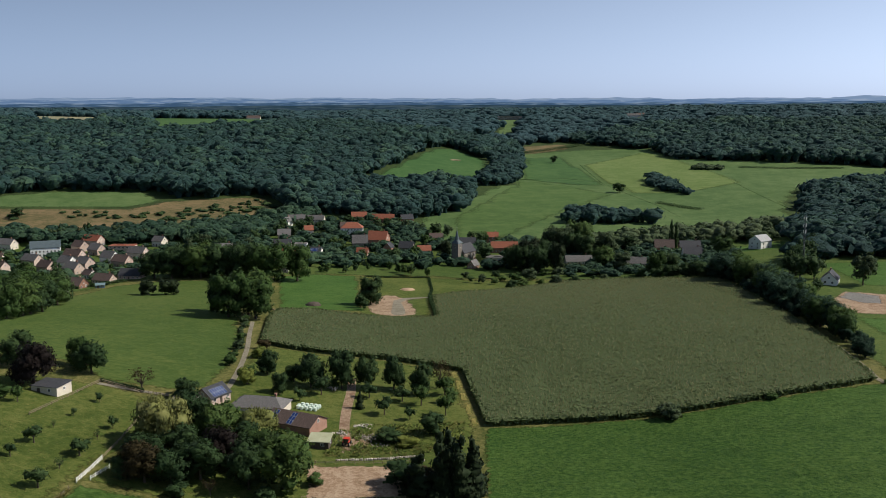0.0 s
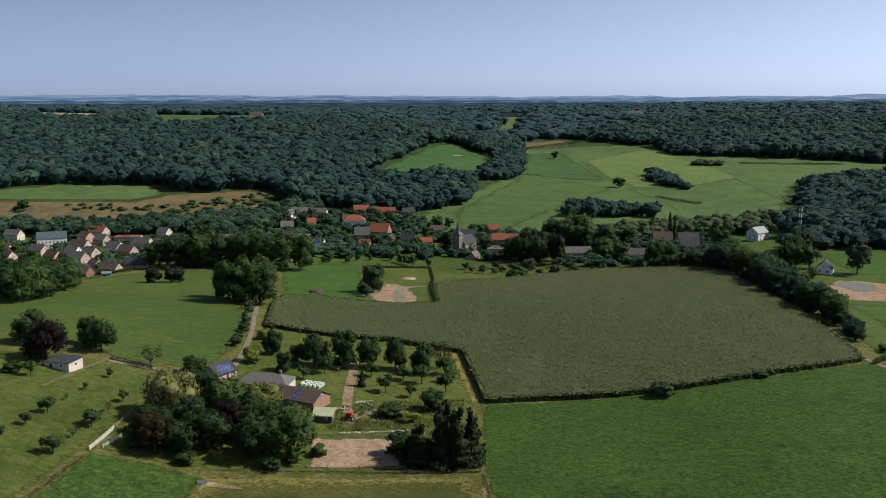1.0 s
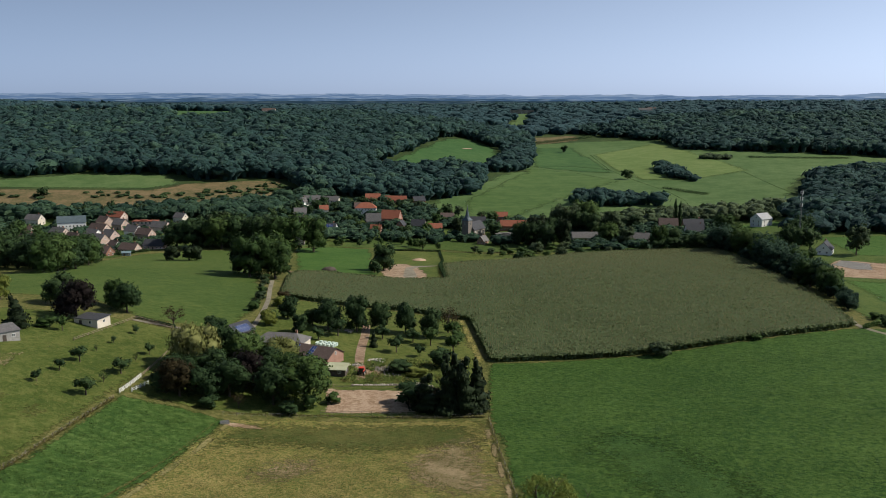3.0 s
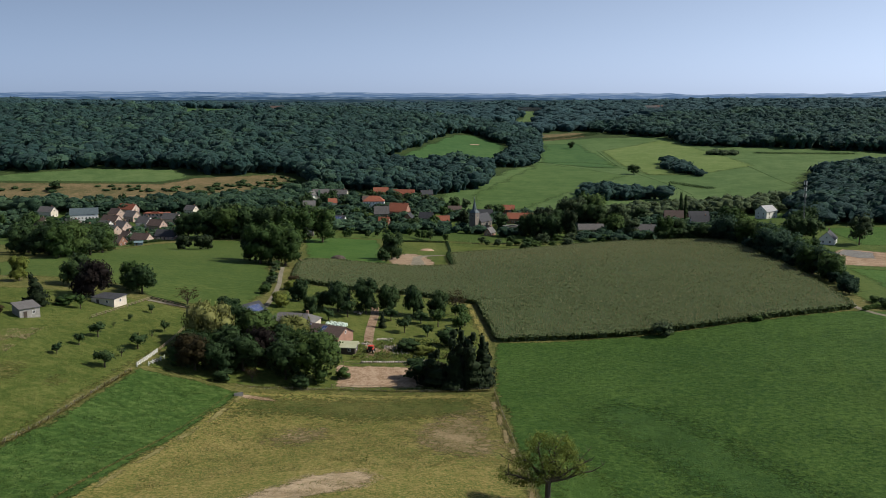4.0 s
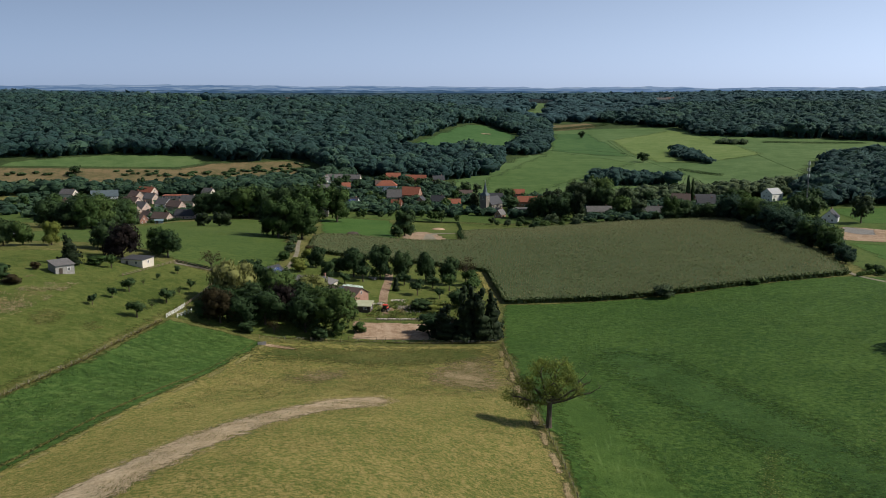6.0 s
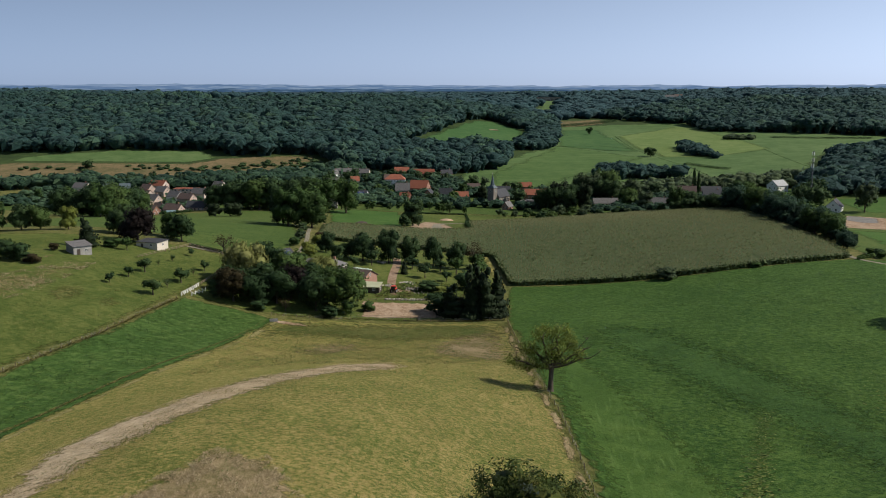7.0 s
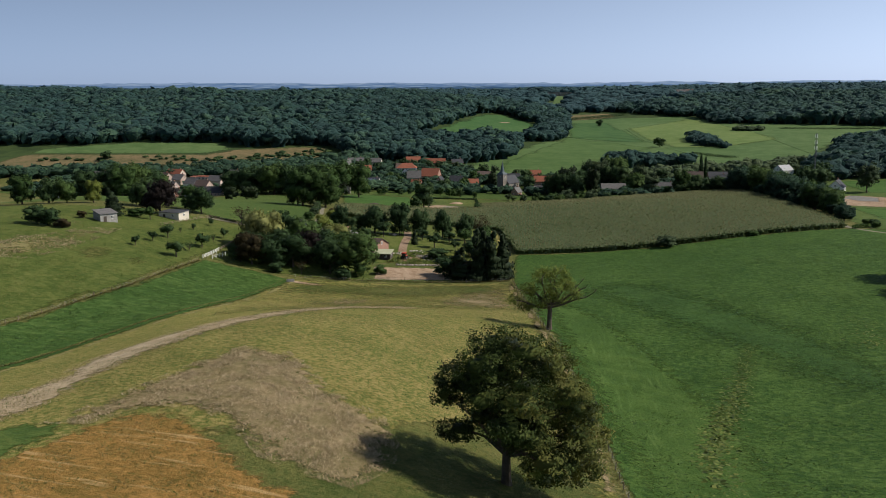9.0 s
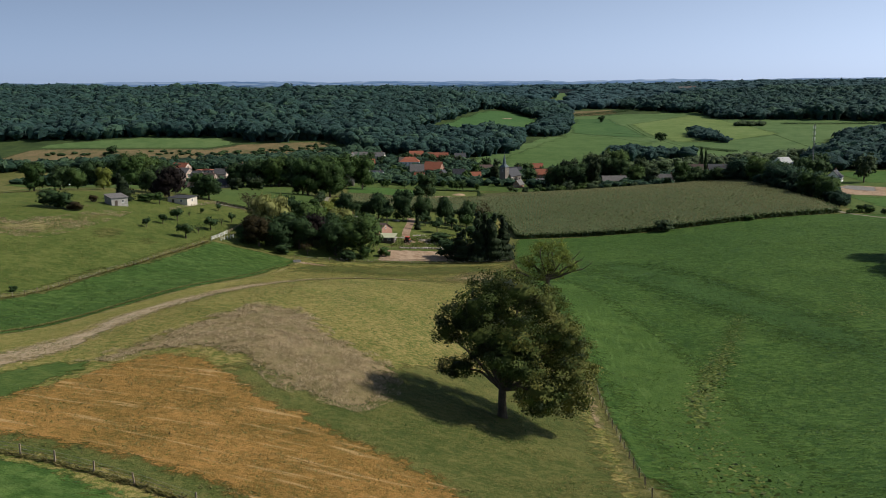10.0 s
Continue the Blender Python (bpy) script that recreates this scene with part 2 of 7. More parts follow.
M_STUBBLE = field_material("orange_stubble", (0.085, 0.07, 0.017), (0.205, 0.113, 0.029), (0.35, 0.195, 0.065), 0.1, 1.6, grain=1.3, streak=(STUBBLE_TURN, (0.36, 0.25, 0.12)))
M_SOIL = rough_material("bare_soil", (0.26, 0.17, 0.11), (0.5, 0.36, 0.25), 0.5, 0.95, 0.5)
M_SAND = field_material("trodden_sand", (0.19, 0.115, 0.07), (0.29, 0.19, 0.125), (0.42, 0.31, 0.225), 0.12, 1.0)
M_ASPHALT = field_material("asphalt", (0.12, 0.12, 0.115), (0.17, 0.165, 0.155), (0.22, 0.21, 0.2), 0.1, 1.0)
M_LANE = field_material("worn_lane", (0.12, 0.11, 0.08), (0.19, 0.17, 0.13), (0.26, 0.235, 0.185), 0.1, 1.0, ragged=False)
M_TRACK = field_material("reddish_dirt", (0.16, 0.095, 0.062), (0.24, 0.16, 0.11), (0.34, 0.25, 0.18), 0.15, 1.0, ragged=False)
# some of this green's blue is painted-in distance haze
M_FARGREEN = field_material("hazy_valley_grass", (0.046, 0.084, 0.026), (0.069, 0.113, 0.038), (0.1, 0.143, 0.054), 0.006, 0.06, rows=(20, 26), row_dark=0.12, row_twist=3.0)
M_FARGREEN_B = field_material("leafy_crop", (0.03, 0.07, 0.022), (0.045, 0.09, 0.028), (0.06, 0.11, 0.035), 0.006, 0.08)
M_FARGREEN_C = field_material("bright_crop", (0.034, 0.08, 0.024), (0.047, 0.1, 0.031), (0.064, 0.118, 0.039), 0.006, 0.08, rows=(-12, 9), row_dark=0.2)
M_FARDRY = field_material("parched_slope", (0.055, 0.062, 0.025), (0.11, 0.09, 0.042), (0.19, 0.135, 0.075), 0.025, 0.15, grain=0.9)
M_MAIZE = leaf_material("maize_leaves", (0.08, 0.114, 0.045), (0.106, 0.14, 0.06), (0.14, 0.17, 0.083), 0.3, 0.0, 0.16)
M_TASSEL = leaf_material("maize_tassels", (0.15, 0.15, 0.07), (0.23, 0.22, 0.11), (0.33, 0.3, 0.17), 0.4, 0.0, 0.3)
M_BARK = rough_material("bark", (0.05, 0.04, 0.03), (0.13, 0.105, 0.08), 3.0, 0.95, 0.8)
M_LEAF = leaf_material("broad_leaves", (0.024, 0.052, 0.014), (0.053, 0.096, 0.026), (0.11, 0.158, 0.046))
M_LEAF_DARK = leaf_material("dark_leaves", (0.02, 0.043, 0.017), (0.04, 0.074, 0.027), (0.08, 0.122, 0.043))
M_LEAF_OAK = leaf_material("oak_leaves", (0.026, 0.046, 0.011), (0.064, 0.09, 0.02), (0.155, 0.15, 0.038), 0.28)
M_LEAF_PALE = leaf_material("silvery_leaves", (0.034, 0.058, 0.024), (0.062, 0.092, 0.041), (0.11, 0.145, 0.068), 0.25, 0.35, 0.2, 0.7, 0.06)
M_LEAF_WILLOW = leaf_material("willow_leaves", (0.11, 0.13, 0.036), (0.2, 0.215, 0.07), (0.3, 0.3, 0.12), 0.35)
M_LEAF_PURPLE = leaf_material("copper_leaves", (0.009, 0.007, 0.008), (0.016, 0.012, 0.011), (0.028, 0.02, 0.017))
M_LEAF_BROWN = leaf_material("rusty_leaves", (0.028, 0.024, 0.01), (0.055, 0.042, 0.018), (0.095, 0.07, 0.034))
M_LEAF_YELLOW = leaf_material("yellowing_leaves", (0.085, 0.115, 0.024), (0.165, 0.2, 0.042), (0.26, 0.28, 0.075), 0.4)
M_NEEDLE = leaf_material("fir_needles", (0.009, 0.016, 0.006), (0.016, 0.028, 0.01), (0.03, 0.045, 0.016), 0.1)
# raised blue and lifted darks stand in for haze over the woods
M_FOREST = leaf_material("hazy_forest_leaves", (0.015, 0.043, 0.041), (0.024, 0.061, 0.051), (0.056, 0.108, 0.064), 0.24, 0.0, 0.12, 0.42, 0.1)
# bluer still: the far haze is put into the leaf colour
M_FOREST_FAR = leaf_material("hazy_far_forest_leaves", (0.014, 0.042, 0.05), (0.02, 0.055, 0.062), (0.034, 0.078, 0.08), 0.2, 0.0, 0.12, 0.25, 0.14)
M_LEAF_MID = leaf_material("deep_green_leaves", (0.015, 0.04, 0.025), (0.033, 0.072, 0.042), (0.074, 0.128, 0.066), 0.32, 0.35, 0.2, 0.6, 0.06)
M_WHITE = rough_material("white_plaster", (0.66, 0.66, 0.64), (0.8, 0.8, 0.78), 1.0, 0.8, 0.1)
M_CREAM = rough_material("cream_plaster", (0.5, 0.45, 0.37), (0.64, 0.58, 0.49), 1.0, 0.8, 0.1, by_object=0.3)
M_BRICK = rough_material("brick", (0.2, 0.1, 0.07), (0.34, 0.2, 0.15), 2.0, 0.9, 0.3, by_object=0.4)
M_PINK = rough_material("pale_brick", (0.4, 0.3, 0.25), (0.56, 0.45, 0.39), 2.0, 0.9, 0.3, by_object=0.4)
M_STONE = rough_material("grey_stone", (0.13, 0.115, 0.1), (0.23, 0.205, 0.18), 1.0, 0.9, 0.3)
M_ROOF_RED = roof_material("red_roof_tiles", (0.24, 0.075, 0.045), (0.36, 0.135, 0.082))
M_ROOF_PALE = roof_material("pale_roof_sheet", (0.34, 0.35, 0.37), (0.45, 0.46, 0.48))
M_ROOF_BROWN = roof_material("brown_roof_tiles", (0.095, 0.068, 0.06), (0.165, 0.118, 0.105))
M_ROOF_GREY = roof_material("grey_roof_tiles", (0.11, 0.105, 0.105), (0.2, 0.19, 0.19))
M_ROOF_DARK = roof_material("slate_roof", (0.04, 0.042, 0.05), (0.08, 0.083, 0.095))
M_COPPER = rough_material("blue_grey_slate", (0.05, 0.072, 0.085), (0.095, 0.125, 0.14), 2.0, 0.6, 0.2)
M_SHEET = rough_material("olive_roof_sheet", (0.3, 0.31, 0.2), (0.42, 0.43, 0.3), 1.0, 0.6, 0.2)
M_GLASS = rough_material("window_glass", (0.02, 0.025, 0.03), (0.045, 0.05, 0.06), 0.5, 0.08, 0.0, 0.0, 0.6)
M_SOLAR = rough_material("solar_cells", (0.015, 0.035, 0.12), (0.03, 0.06, 0.19), 1.0, 0.2, 0.0, 0.0, 0.6)
M_ALU = rough_material("aluminium", (0.5, 0.5, 0.5), (0.65, 0.65, 0.65), 3.0, 0.45, 0.1, 0.8)
M_WOOD = rough_material("weathered_wood", (0.17, 0.13, 0.09), (0.33, 0.27, 0.19), 4.0, 0.9, 0.5)
M_BOARDS = rough_material("silvered_boards", (0.2, 0.19, 0.175), (0.38, 0.37, 0.35), 4.0, 0.9, 0.4)
M_DARKWOOD = rough_material("dark_boards", (0.05, 0.04, 0.032), (0.1, 0.08, 0.065), 3.0, 0.9, 0.4)
M_WHITEPAINT = rough_material("white_paint", (0.68, 0.68, 0.66), (0.82, 0.82, 0.8), 4.0, 0.6, 0.1)
M_FOIL = rough_material("pale_green_foil", (0.52, 0.64, 0.56), (0.7, 0.79, 0.72), 3.0, 0.35, 0.3, 0.0, 0.5)
M_RED = rough_material("red_paint", (0.5, 0.03, 0.015), (0.62, 0.06, 0.025), 2.0, 0.45, 0.05)
M_RUBBER = rough_material("rubber", (0.015, 0.015, 0.015), (0.035, 0.035, 0.033), 4.0, 0.85, 0.3)
M_MAST = rough_material("dull_steel", (0.12, 0.125, 0.13), (0.2, 0.205, 0.21), 3.0, 0.6, 0.1, 0.2)
M_STEEL = rough_material("galvanised_steel", (0.3, 0.3, 0.3), (0.45, 0.45, 0.45), 3.0, 0.5, 0.1, 0.6)
M_BLUE = rough_material("teal_paint", (0.1, 0.16, 0.18), (0.17, 0.24, 0.26), 2.0, 0.6, 0.1)
M_RUBBLE = rough_material("rubble", (0.25, 0.22, 0.19), (0.55, 0.5, 0.45), 1.0, 0.95, 0.5, by_object=0.8)


# ---- mesh helpers ----
def mesh_of(name, verts, faces, material, tint=None, smooth=False, normals=None):
    """A mesh from arrays; all faces have the same number of corners."""
    me = bpy.data.meshes.new(name)
    verts, faces = np.asarray(verts, np.float32), np.asarray(faces, np.int32)
    me.vertices.add(len(verts))
    me.vertices.foreach_set("co", verts.ravel())
    k = faces.shape[1]
    me.loops.add(faces.size)
    me.loops.foreach_set("vertex_index", faces.ravel())
    me.polygons.add(len(faces))
    me.polygons.foreach_set("loop_start", np.arange(0, faces.size, k, dtype=np.int32))
    me.polygons.foreach_set("loop_total", np.full(len(faces), k, np.int32))
    if smooth:
        me.polygons.foreach_set("use_smooth", np.ones(len(faces), bool))
    if tint is not None:
        a = me.attributes.new("tint", "FLOAT", "POINT")
        a.data.foreach_set("value", np.asarray(tint, np.float32))
    me.materials.append(material)
    me.update(calc_edges=True)
    if normals is not None:
        me.polygons.foreach_set("use_smooth", np.ones(len(faces), bool))
        me.normals_split_custom_set_from_vertices(np.asarray(normals, np.float32))
    return me


def part(name, bm, material, parent=None, label=""):
    """Links a bmesh (or a ready mesh) as one object under a thing."""
    if isinstance(bm, bpy.types.Mesh):
        me = bm
    else:
        me = bpy.data.meshes.new(name)
        bmesh.ops.recalc_face_normals(bm, faces=bm.faces)
        bm.to_mesh(me)
        bm.free()
        me.materials.append(material)
    ob = new(name, me)
    ob.parent = parent
    return tagged(ob, label)


def box(bm, x0, x1, y0, y1, z0, z1, m=None):
    r = bmesh.ops.create_cube(bm, size=1, matrix=Matrix.Translation(((x0 + x1) / 2, (y0 + y1) / 2, (z0 + z1) / 2)) @ Matrix.Diagonal((x1 - x0, y1 - y0, z1 - z0, 1)))
    if m is not None:
        bmesh.ops.transform(bm, matrix=m, verts=r["verts"])
    return bm


def slab(*corners):
    return box(bmesh.new(), *corners)


def tube(bm, points, radii, sides=7):
    """A tapered limb along points."""
    rings = []
    for k, (p, r) in enumerate(zip(points, radii)):
        p = Vector(p)
        d = Vector(points[min(k + 1, len(points) - 1)]) - Vector(points[max(k - 1, 0)])
        q = d.to_track_quat("Z", "Y")
        rings.append([bm.verts.new(p + q @ Vector((r * math.cos(a), r * math.sin(a), 0))) for a in (6.2832 * s / sides for s in range(sides))])
    for a, b in zip(rings, rings[1:]):
        for s in range(sides):
            bm.faces.new((a[s], a[(s + 1) % sides], b[(s + 1) % sides], b[s]))
    bm.faces.new(rings[-1])
    bm.faces.new(rings[0][::-1])
    return bm


def at(x, y, rz=0.0, dz=0.0):
    return pose(x, y, ground(x, y) + dz, 0, 0, rz)


def thing(name, m, label, category, group="", kind=""):
    ob = new(name)
    ob.matrix_basis = m
    return tagged(ob, label, category, group, kind)


def inside(poly, x, y):
    x, y = np.asarray(x, float), np.asarray(y, float)
    r = np.zeros(x.shape, bool)
    for (ax, ay), (bx, by) in zip(poly, poly[1:] + poly[:1]):
        cross = (ay > y) != (by > y)
        with np.errstate(divide="ignore", invalid="ignore"):
            r ^= cross & (x < (bx - ax) * (y - ay) / (by - ay) + ax)
    return r


def edge_distance(poly, x, y):
    d = np.full(np.shape(x), 1e9)
    for (ax, ay), (bx, by) in zip(poly, poly[1:] + poly[:1]):
        dx, dy = bx - ax, by - ay
        t = np.clip(((x - ax) * dx + (y - ay) * dy) / (dx * dx + dy * dy + 1e-9), 0, 1)
        d = np.minimum(d, np.hypot(x - ax - t * dx, y - ay - t * dy))
    return d


def smooth_poly(poly, rounds=2):
    for _ in range(rounds):
        poly = [q for (a, b), (c, d) in zip(poly, poly[1:] + poly[:1]) for q in ((0.75 * a + 0.25 * c, 0.75 * b + 0.25 * d), (0.25 * a + 0.75 * c, 0.25 * b + 0.75 * d))]
    return poly


def resample(poly, step):
    out = []
    for (ax, ay), (bx, by) in zip(poly, poly[1:] + poly[:1]):
        k = max(1, int(math.hypot(bx - ax, by - ay) / step))
        out += [(ax + (bx - ax) * i / k, ay + (by - ay) * i / k) for i in range(k)]
    return out


def ribbon(points, width):
    """Outline of a narrow strip along a smooth line."""
    p = np.array(points, float)
    for _ in range(2):
        q = [p[0]]
        for a, b in zip(p, p[1:]):
            q += [0.75 * a + 0.25 * b, 0.25 * a + 0.75 * b]
        p = np.array(q + [p[-1]])
    d = np.gradient(p, axis=0)
    nrm = np.column_stack([-d[:, 1], d[:, 0]]) / np.hypot(d[:, 0], d[:, 1])[:, None] * width / 2
    return [tuple(q) for q in p + nrm] + [tuple(q) for q in (p - nrm)[::-1]]


def drape(name, poly, material, label, category, lift=0.08, step=4.0, soft=2.0, kind="structure", rounds=0):
    """A sheet that follows the ground inside an outline; 'edge' runs from 0 at its border to 1 inside."""
    if rounds:
        poly = smooth_poly(poly, rounds)
    poly = resample(poly, step)
    p = np.array(poly)
    gx, gy = np.meshgrid(np.arange(p[:, 0].min(), p[:, 0].max(), step), np.arange(p[:, 1].min(), p[:, 1].max(), step))
    gx, gy = gx.ravel(), gy.ravel()
    ok = inside(poly, gx, gy)
    gx, gy = gx[ok], gy[ok]
    ok = edge_distance(poly, gx, gy) > step * 0.45
    gx, gy = gx[ok], gy[ok]
    pts = [Vector(q) for q in poly] + [Vector(q) for q in zip(gx, gy)]
    n = len(poly)
    from mathutils.geometry import delaunay_2d_cdt
    v, _, f, _, _, _ = delaunay_2d_cdt(pts, [(i, (i + 1) % n) for i in range(n)], [], 1, 1e-4)
    v = np.array([tuple(q) for q in v])
    z = land(v[:, 0], v[:, 1]) + lift
    me = mesh_of(name, np.column_stack([v, z]), [tuple(t) for t in f if len(t) == 3], material, smooth=True)
    a = me.attributes.new("edge", "FLOAT", "POINT")
    a.data.foreach_set("value", np.clip(edge_distance(poly, v[:, 0], v[:, 1]) / soft, 0, 1).astype(np.float32))
    nz = np.zeros(len(me.polygons) * 3, np.float32)
    me.polygons.foreach_get("normal", nz)
    if nz[2::3].mean() < 0:
        me.flip_normals()
    return tagged(new(name, me), label, category, kind=kind)


# ---- ground: one sheet to the horizon ----
def build_ground():
    s = np.linspace(-5.35, 5.35, 240)
    xs = -10 + 42 * np.sinh(s)
    ys = 120 + 60 * np.sinh(np.linspace(-3.6, 5.05, 240))
    gx, gy = np.meshgrid(xs, ys)
    gz = land(gx, gy)
    behind = np.clip((-80 - gy) / 400, 0, 1)
    gz = gz - 25 * behind
    nx, ny = len(xs), len(ys)
    i = (np.arange(ny - 1)[:, None] * nx + np.arange(nx - 1)[None, :]).ravel()
    faces = np.column_stack([i, i + 1, i + nx + 1, i + nx])
    me = mesh_of("ground", np.column_stack([gx.ravel(), gy.ravel(), gz.ravel()]), faces, M_GROUND, smooth=True)
    tagged(new("ground", me), "rolling pasture ground with worn dry and green grass", "ground", kind="structure")


build_ground()

MAIZE = [(2, 313), (19, 315), (45, 315), (66, 316), (87, 321), (108, 327), (129, 334), (142, 341), (147, 379), (151, 424), (151, 458), (150, 507), (150, 572), (96, 608), (59, 616), (35, 600), (9, 584), (-8, 582), (-27, 562), (-21, 474), (-42, 473), (-61, 480), (-87, 494), (-105, 488), (-106, 468), (-94, 400), (-83, 394), (-68, 391), (-35, 387), (-7, 373)]
CREST = [(-26.5, 167), (-37, 160), (-45.7, 141), (-53, 126), (-58, 110), (-62.6, 97.5), (-67, 86), (-66, 74), (-63, 67), (-67, 51), (-67, 38), (-58, 30), (-57.4, 36), (-54, 50), (-55, 62), (-53, 76), (-48, 92), (-44.5, 106), (-39.5, 121.5), (-32.7, 136.4), (-23.6, 147), (-21, 158)]
HILLTOP = [(-51, 40), (-46.5, 51), (-41.3, 66), (-38, 75.5), (-30, 74), (-23.6, 65), (-20.5, 58.6), (-12.5, 54), (-9.5, 46), (-9, 38), (-12, 30), (-17, 31), (-23.4, 34), (-29, 42), (-34, 45.5), (-40.5, 46.5), (-45, 40)]
STUBBLE = [(-53, 14), (-51, 24), (-48.2, 34), (-43, 45), (-35, 45.5), (-29, 38.6), (-19.3, 29), (-10.7, 23.6), (-3, 19), (3, 13), (6, 0), (-4, -8), (-14, 3), (-22.9, 6.4), (-32.4, 9.5), (-42, 10)]
STRIP = [(-121, 80), (-118, 105), (-115, 128), (-111, 158), (-107, 187), (-106.5, 213), (-105, 242), (-89, 244), (-73.5, 240), (-77.5, 190), (-80.8, 145), (-84.5, 118), (-86.5, 95), (-89, 70), (-110, 60)]
drape("hill_pasture", [(-76, 240), (-60, 247), (-20, 250), (1, 250), (8, 170), (12.6, 134), (14.2, 117), (17.6, 77), (18, 50), (19, -70), (-110, -70), (-92, 60), (-91, 80), (-89, 105), (-87, 124), (-84, 153), (-80, 190)], M_HILL, "sunburnt cattle pasture with yellow and green grass", "pasture", 0.06, 5, 1.5)
drape("lush_meadow", [(1, 250), (0, 300), (2, 312), (45, 315), (66, 316), (108, 327), (142, 339), (200, 330), (330, 320), (330, -70), (19, -70), (18, 50), (17.6, 77), (14.2, 117), (12.6, 134), (8, 170)], M_MEADOW, "lush green meadow with darker clover patches", "meadow", 0.14, 4, 0.8)
drape("mown_margin", [(20, -60), (19, 60), (14, 130), (10, 168), (9, 195), (20, 198), (29, 170), (38, 130), (43, 95), (42, 50), (40, -60)], M_MARGIN, "smooth lighter mown margin of the meadow", "meadow", 0.17, 3, 9)
drape("mown_strip", STRIP, M_MOWN, "dark green mown grass strip between fences", "grass strip", 0.10, 3, 0.5)
drape("strip_verge", ribbon([(-72.5, 240), (-76.5, 190), (-79.8, 145), (-83.5, 118), (-85.5, 95), (-88, 70)], 2.4), M_DRYVERGE, "pale dry verge beside the mown strip", "verge", 0.13, 1.5, 1.2)
drape("mown_strip", [(-75, -60), (-62, -2), (-42, 7.5), (-35, 6.4), (-27, 4.6), (-21, 3), (-8, -13), (0, -60)], M_MOWN, "dark green mown grass below the stubble patch", "grass strip", 0.12, 4, 0.8)
drape("orchard_meadow", [(-260, 150), (-190, 90), (-135, 30), (-122, 80), (-119, 105), (-116, 128), (-112, 158), (-108, 187), (-107.5, 213), (-106, 240), (-103, 262), (-99, 300), (-112, 308), (-128, 312), (-200, 300), (-280, 330)], M_ORCHARD, "olive green orchard meadow on a slope", "meadow", 0.08, 6, 1.5)
drape("grazed_pasture", [(-240, 330), (-215, 430), (-236, 526), (-232, 582), (-201, 600), (-165, 598), (-122, 470), (-101, 400), (-94, 352), (-95, 324), (-105, 316), (-127, 314), (-150, 330)], M_PASTURE, "large evenly grazed green pasture", "pasture", 0.09, 7, 2.0)
drape("green_field", [(-137, 630), (-114, 652), (-85, 654), (-77, 614), (-70, 548), (-60, 503), (-87, 498), (-108, 495)], M_LAWN, "small fresh green field beside the maize", "field", 0.10, 6, 1.5)
drape("village_green", [(-85, 654), (-34, 660), (40, 640), (120, 615), (150, 575), (96, 610), (59, 620), (35, 604), (9, 588), (-8, 586), (-28, 566), (-22, 476), (-62, 484), (-71, 548), (-78, 614)], M_ORCHARD, "rough village green with short grass", "grass", 0.09, 6, 1.5)
drape("sand_works", [(-64, 545), (-56, 580), (-44, 562), (-34, 520), (-31, 482), (-55, 488), (-62, 512)], M_SAND, "bare orange sand of a dug building plot", "sand", 0.2, 4, 2.5, rounds=1)
drape("gravel_path", [(-50, 556), (-30, 566), (-30, 560), (-46, 548), (-40, 510), (-38, 488), (-46, 488), (-48, 520)], M_LANE, "pale gravel path on the sand plot", "path", 0.3, 3, 1.2, rounds=1)
drape("riding_paddock", [(-52, 275), (-19, 280), (-18, 270), (-22, 256), (-48, 253)], M_SAND, "trodden sandy riding paddock", "paddock", 0.16, 2.5, 1.0)
drape("farm_yard", [(-106, 243), (-76, 245), (-20, 252), (0, 252), (-1, 310), (-10, 372), (-35, 385), (-68, 389), (-92, 396), (-92, 350), (-90, 322), (-104, 306), (-104, 262)], M_ORCHARD, "farmyard and old orchard grass", "grass", 0.11, 5, 1.5)
drape("farm_track", ribbon([(-49, 356), (-47, 340), (-46.5, 325), (-45, 306), (-43, 296)], 3.4), M_TRACK, "reddish dirt farm track", "track", 0.18, 2, 0.8)
drape("maize_verge", [(-12, 372), (-9, 374), (0, 314), (-3, 312)], M_HILL, "pale mown verge along the maize", "verge", 0.15, 2, 0.6)
drape("lane", ribbon([(-110, 450), (-103, 415), (-96, 384), (-90.5, 349), (-88.5, 324), (-90, 320)], 2.0), M_LANE, "narrow pale country lane", "road", 0.19, 2.5, 0.5)
drape("lane", ribbon([(-128, 311), (-115, 310.5), (-100, 312), (-89, 319)], 2.2), M_LANE, "narrow pale country lane", "road", 0.2, 2.5, 0.5)
drape("lane", ribbon([(151, 400), (147, 362), (142, 336), (165, 300), (198, 250)], 2.6), M_LANE, "narrow pale country lane", "road", 0.19, 2.5, 0.5)
drape("dry_grass_band", CREST, M_DRY, "pale dry grass along the hill crest", "dry grass", 0.16, 1.6, 6.5)
drape("green_pasture", [(-76, 242), (-50, 249), (-10, 251), (3, 248), (6, 212), (-10, 220), (-35, 214), (-60, 222), (-74, 205), (-78, 190), (-79, 215)], M_OLIVE, "greener grass at the foot of the cattle pasture", "pasture", 0.1, 3, 20, rounds=2)
drape("brown_grass", [(-22, 186), (-26, 212), (-14, 232), (0, 238), (5, 212), (8, 186), (-4, 176)], M_FADED, "reddish faded grass by the fence", "grass", 0.13, 2.5, 20, rounds=2)
drape("brown_grass", [(-62, 196), (-58, 214), (-44, 222), (-34, 208), (-40, 192), (-52, 186)], M_FADED, "faded grass patch on the cattle pasture", "grass", 0.13, 2.5, 22, rounds=2)
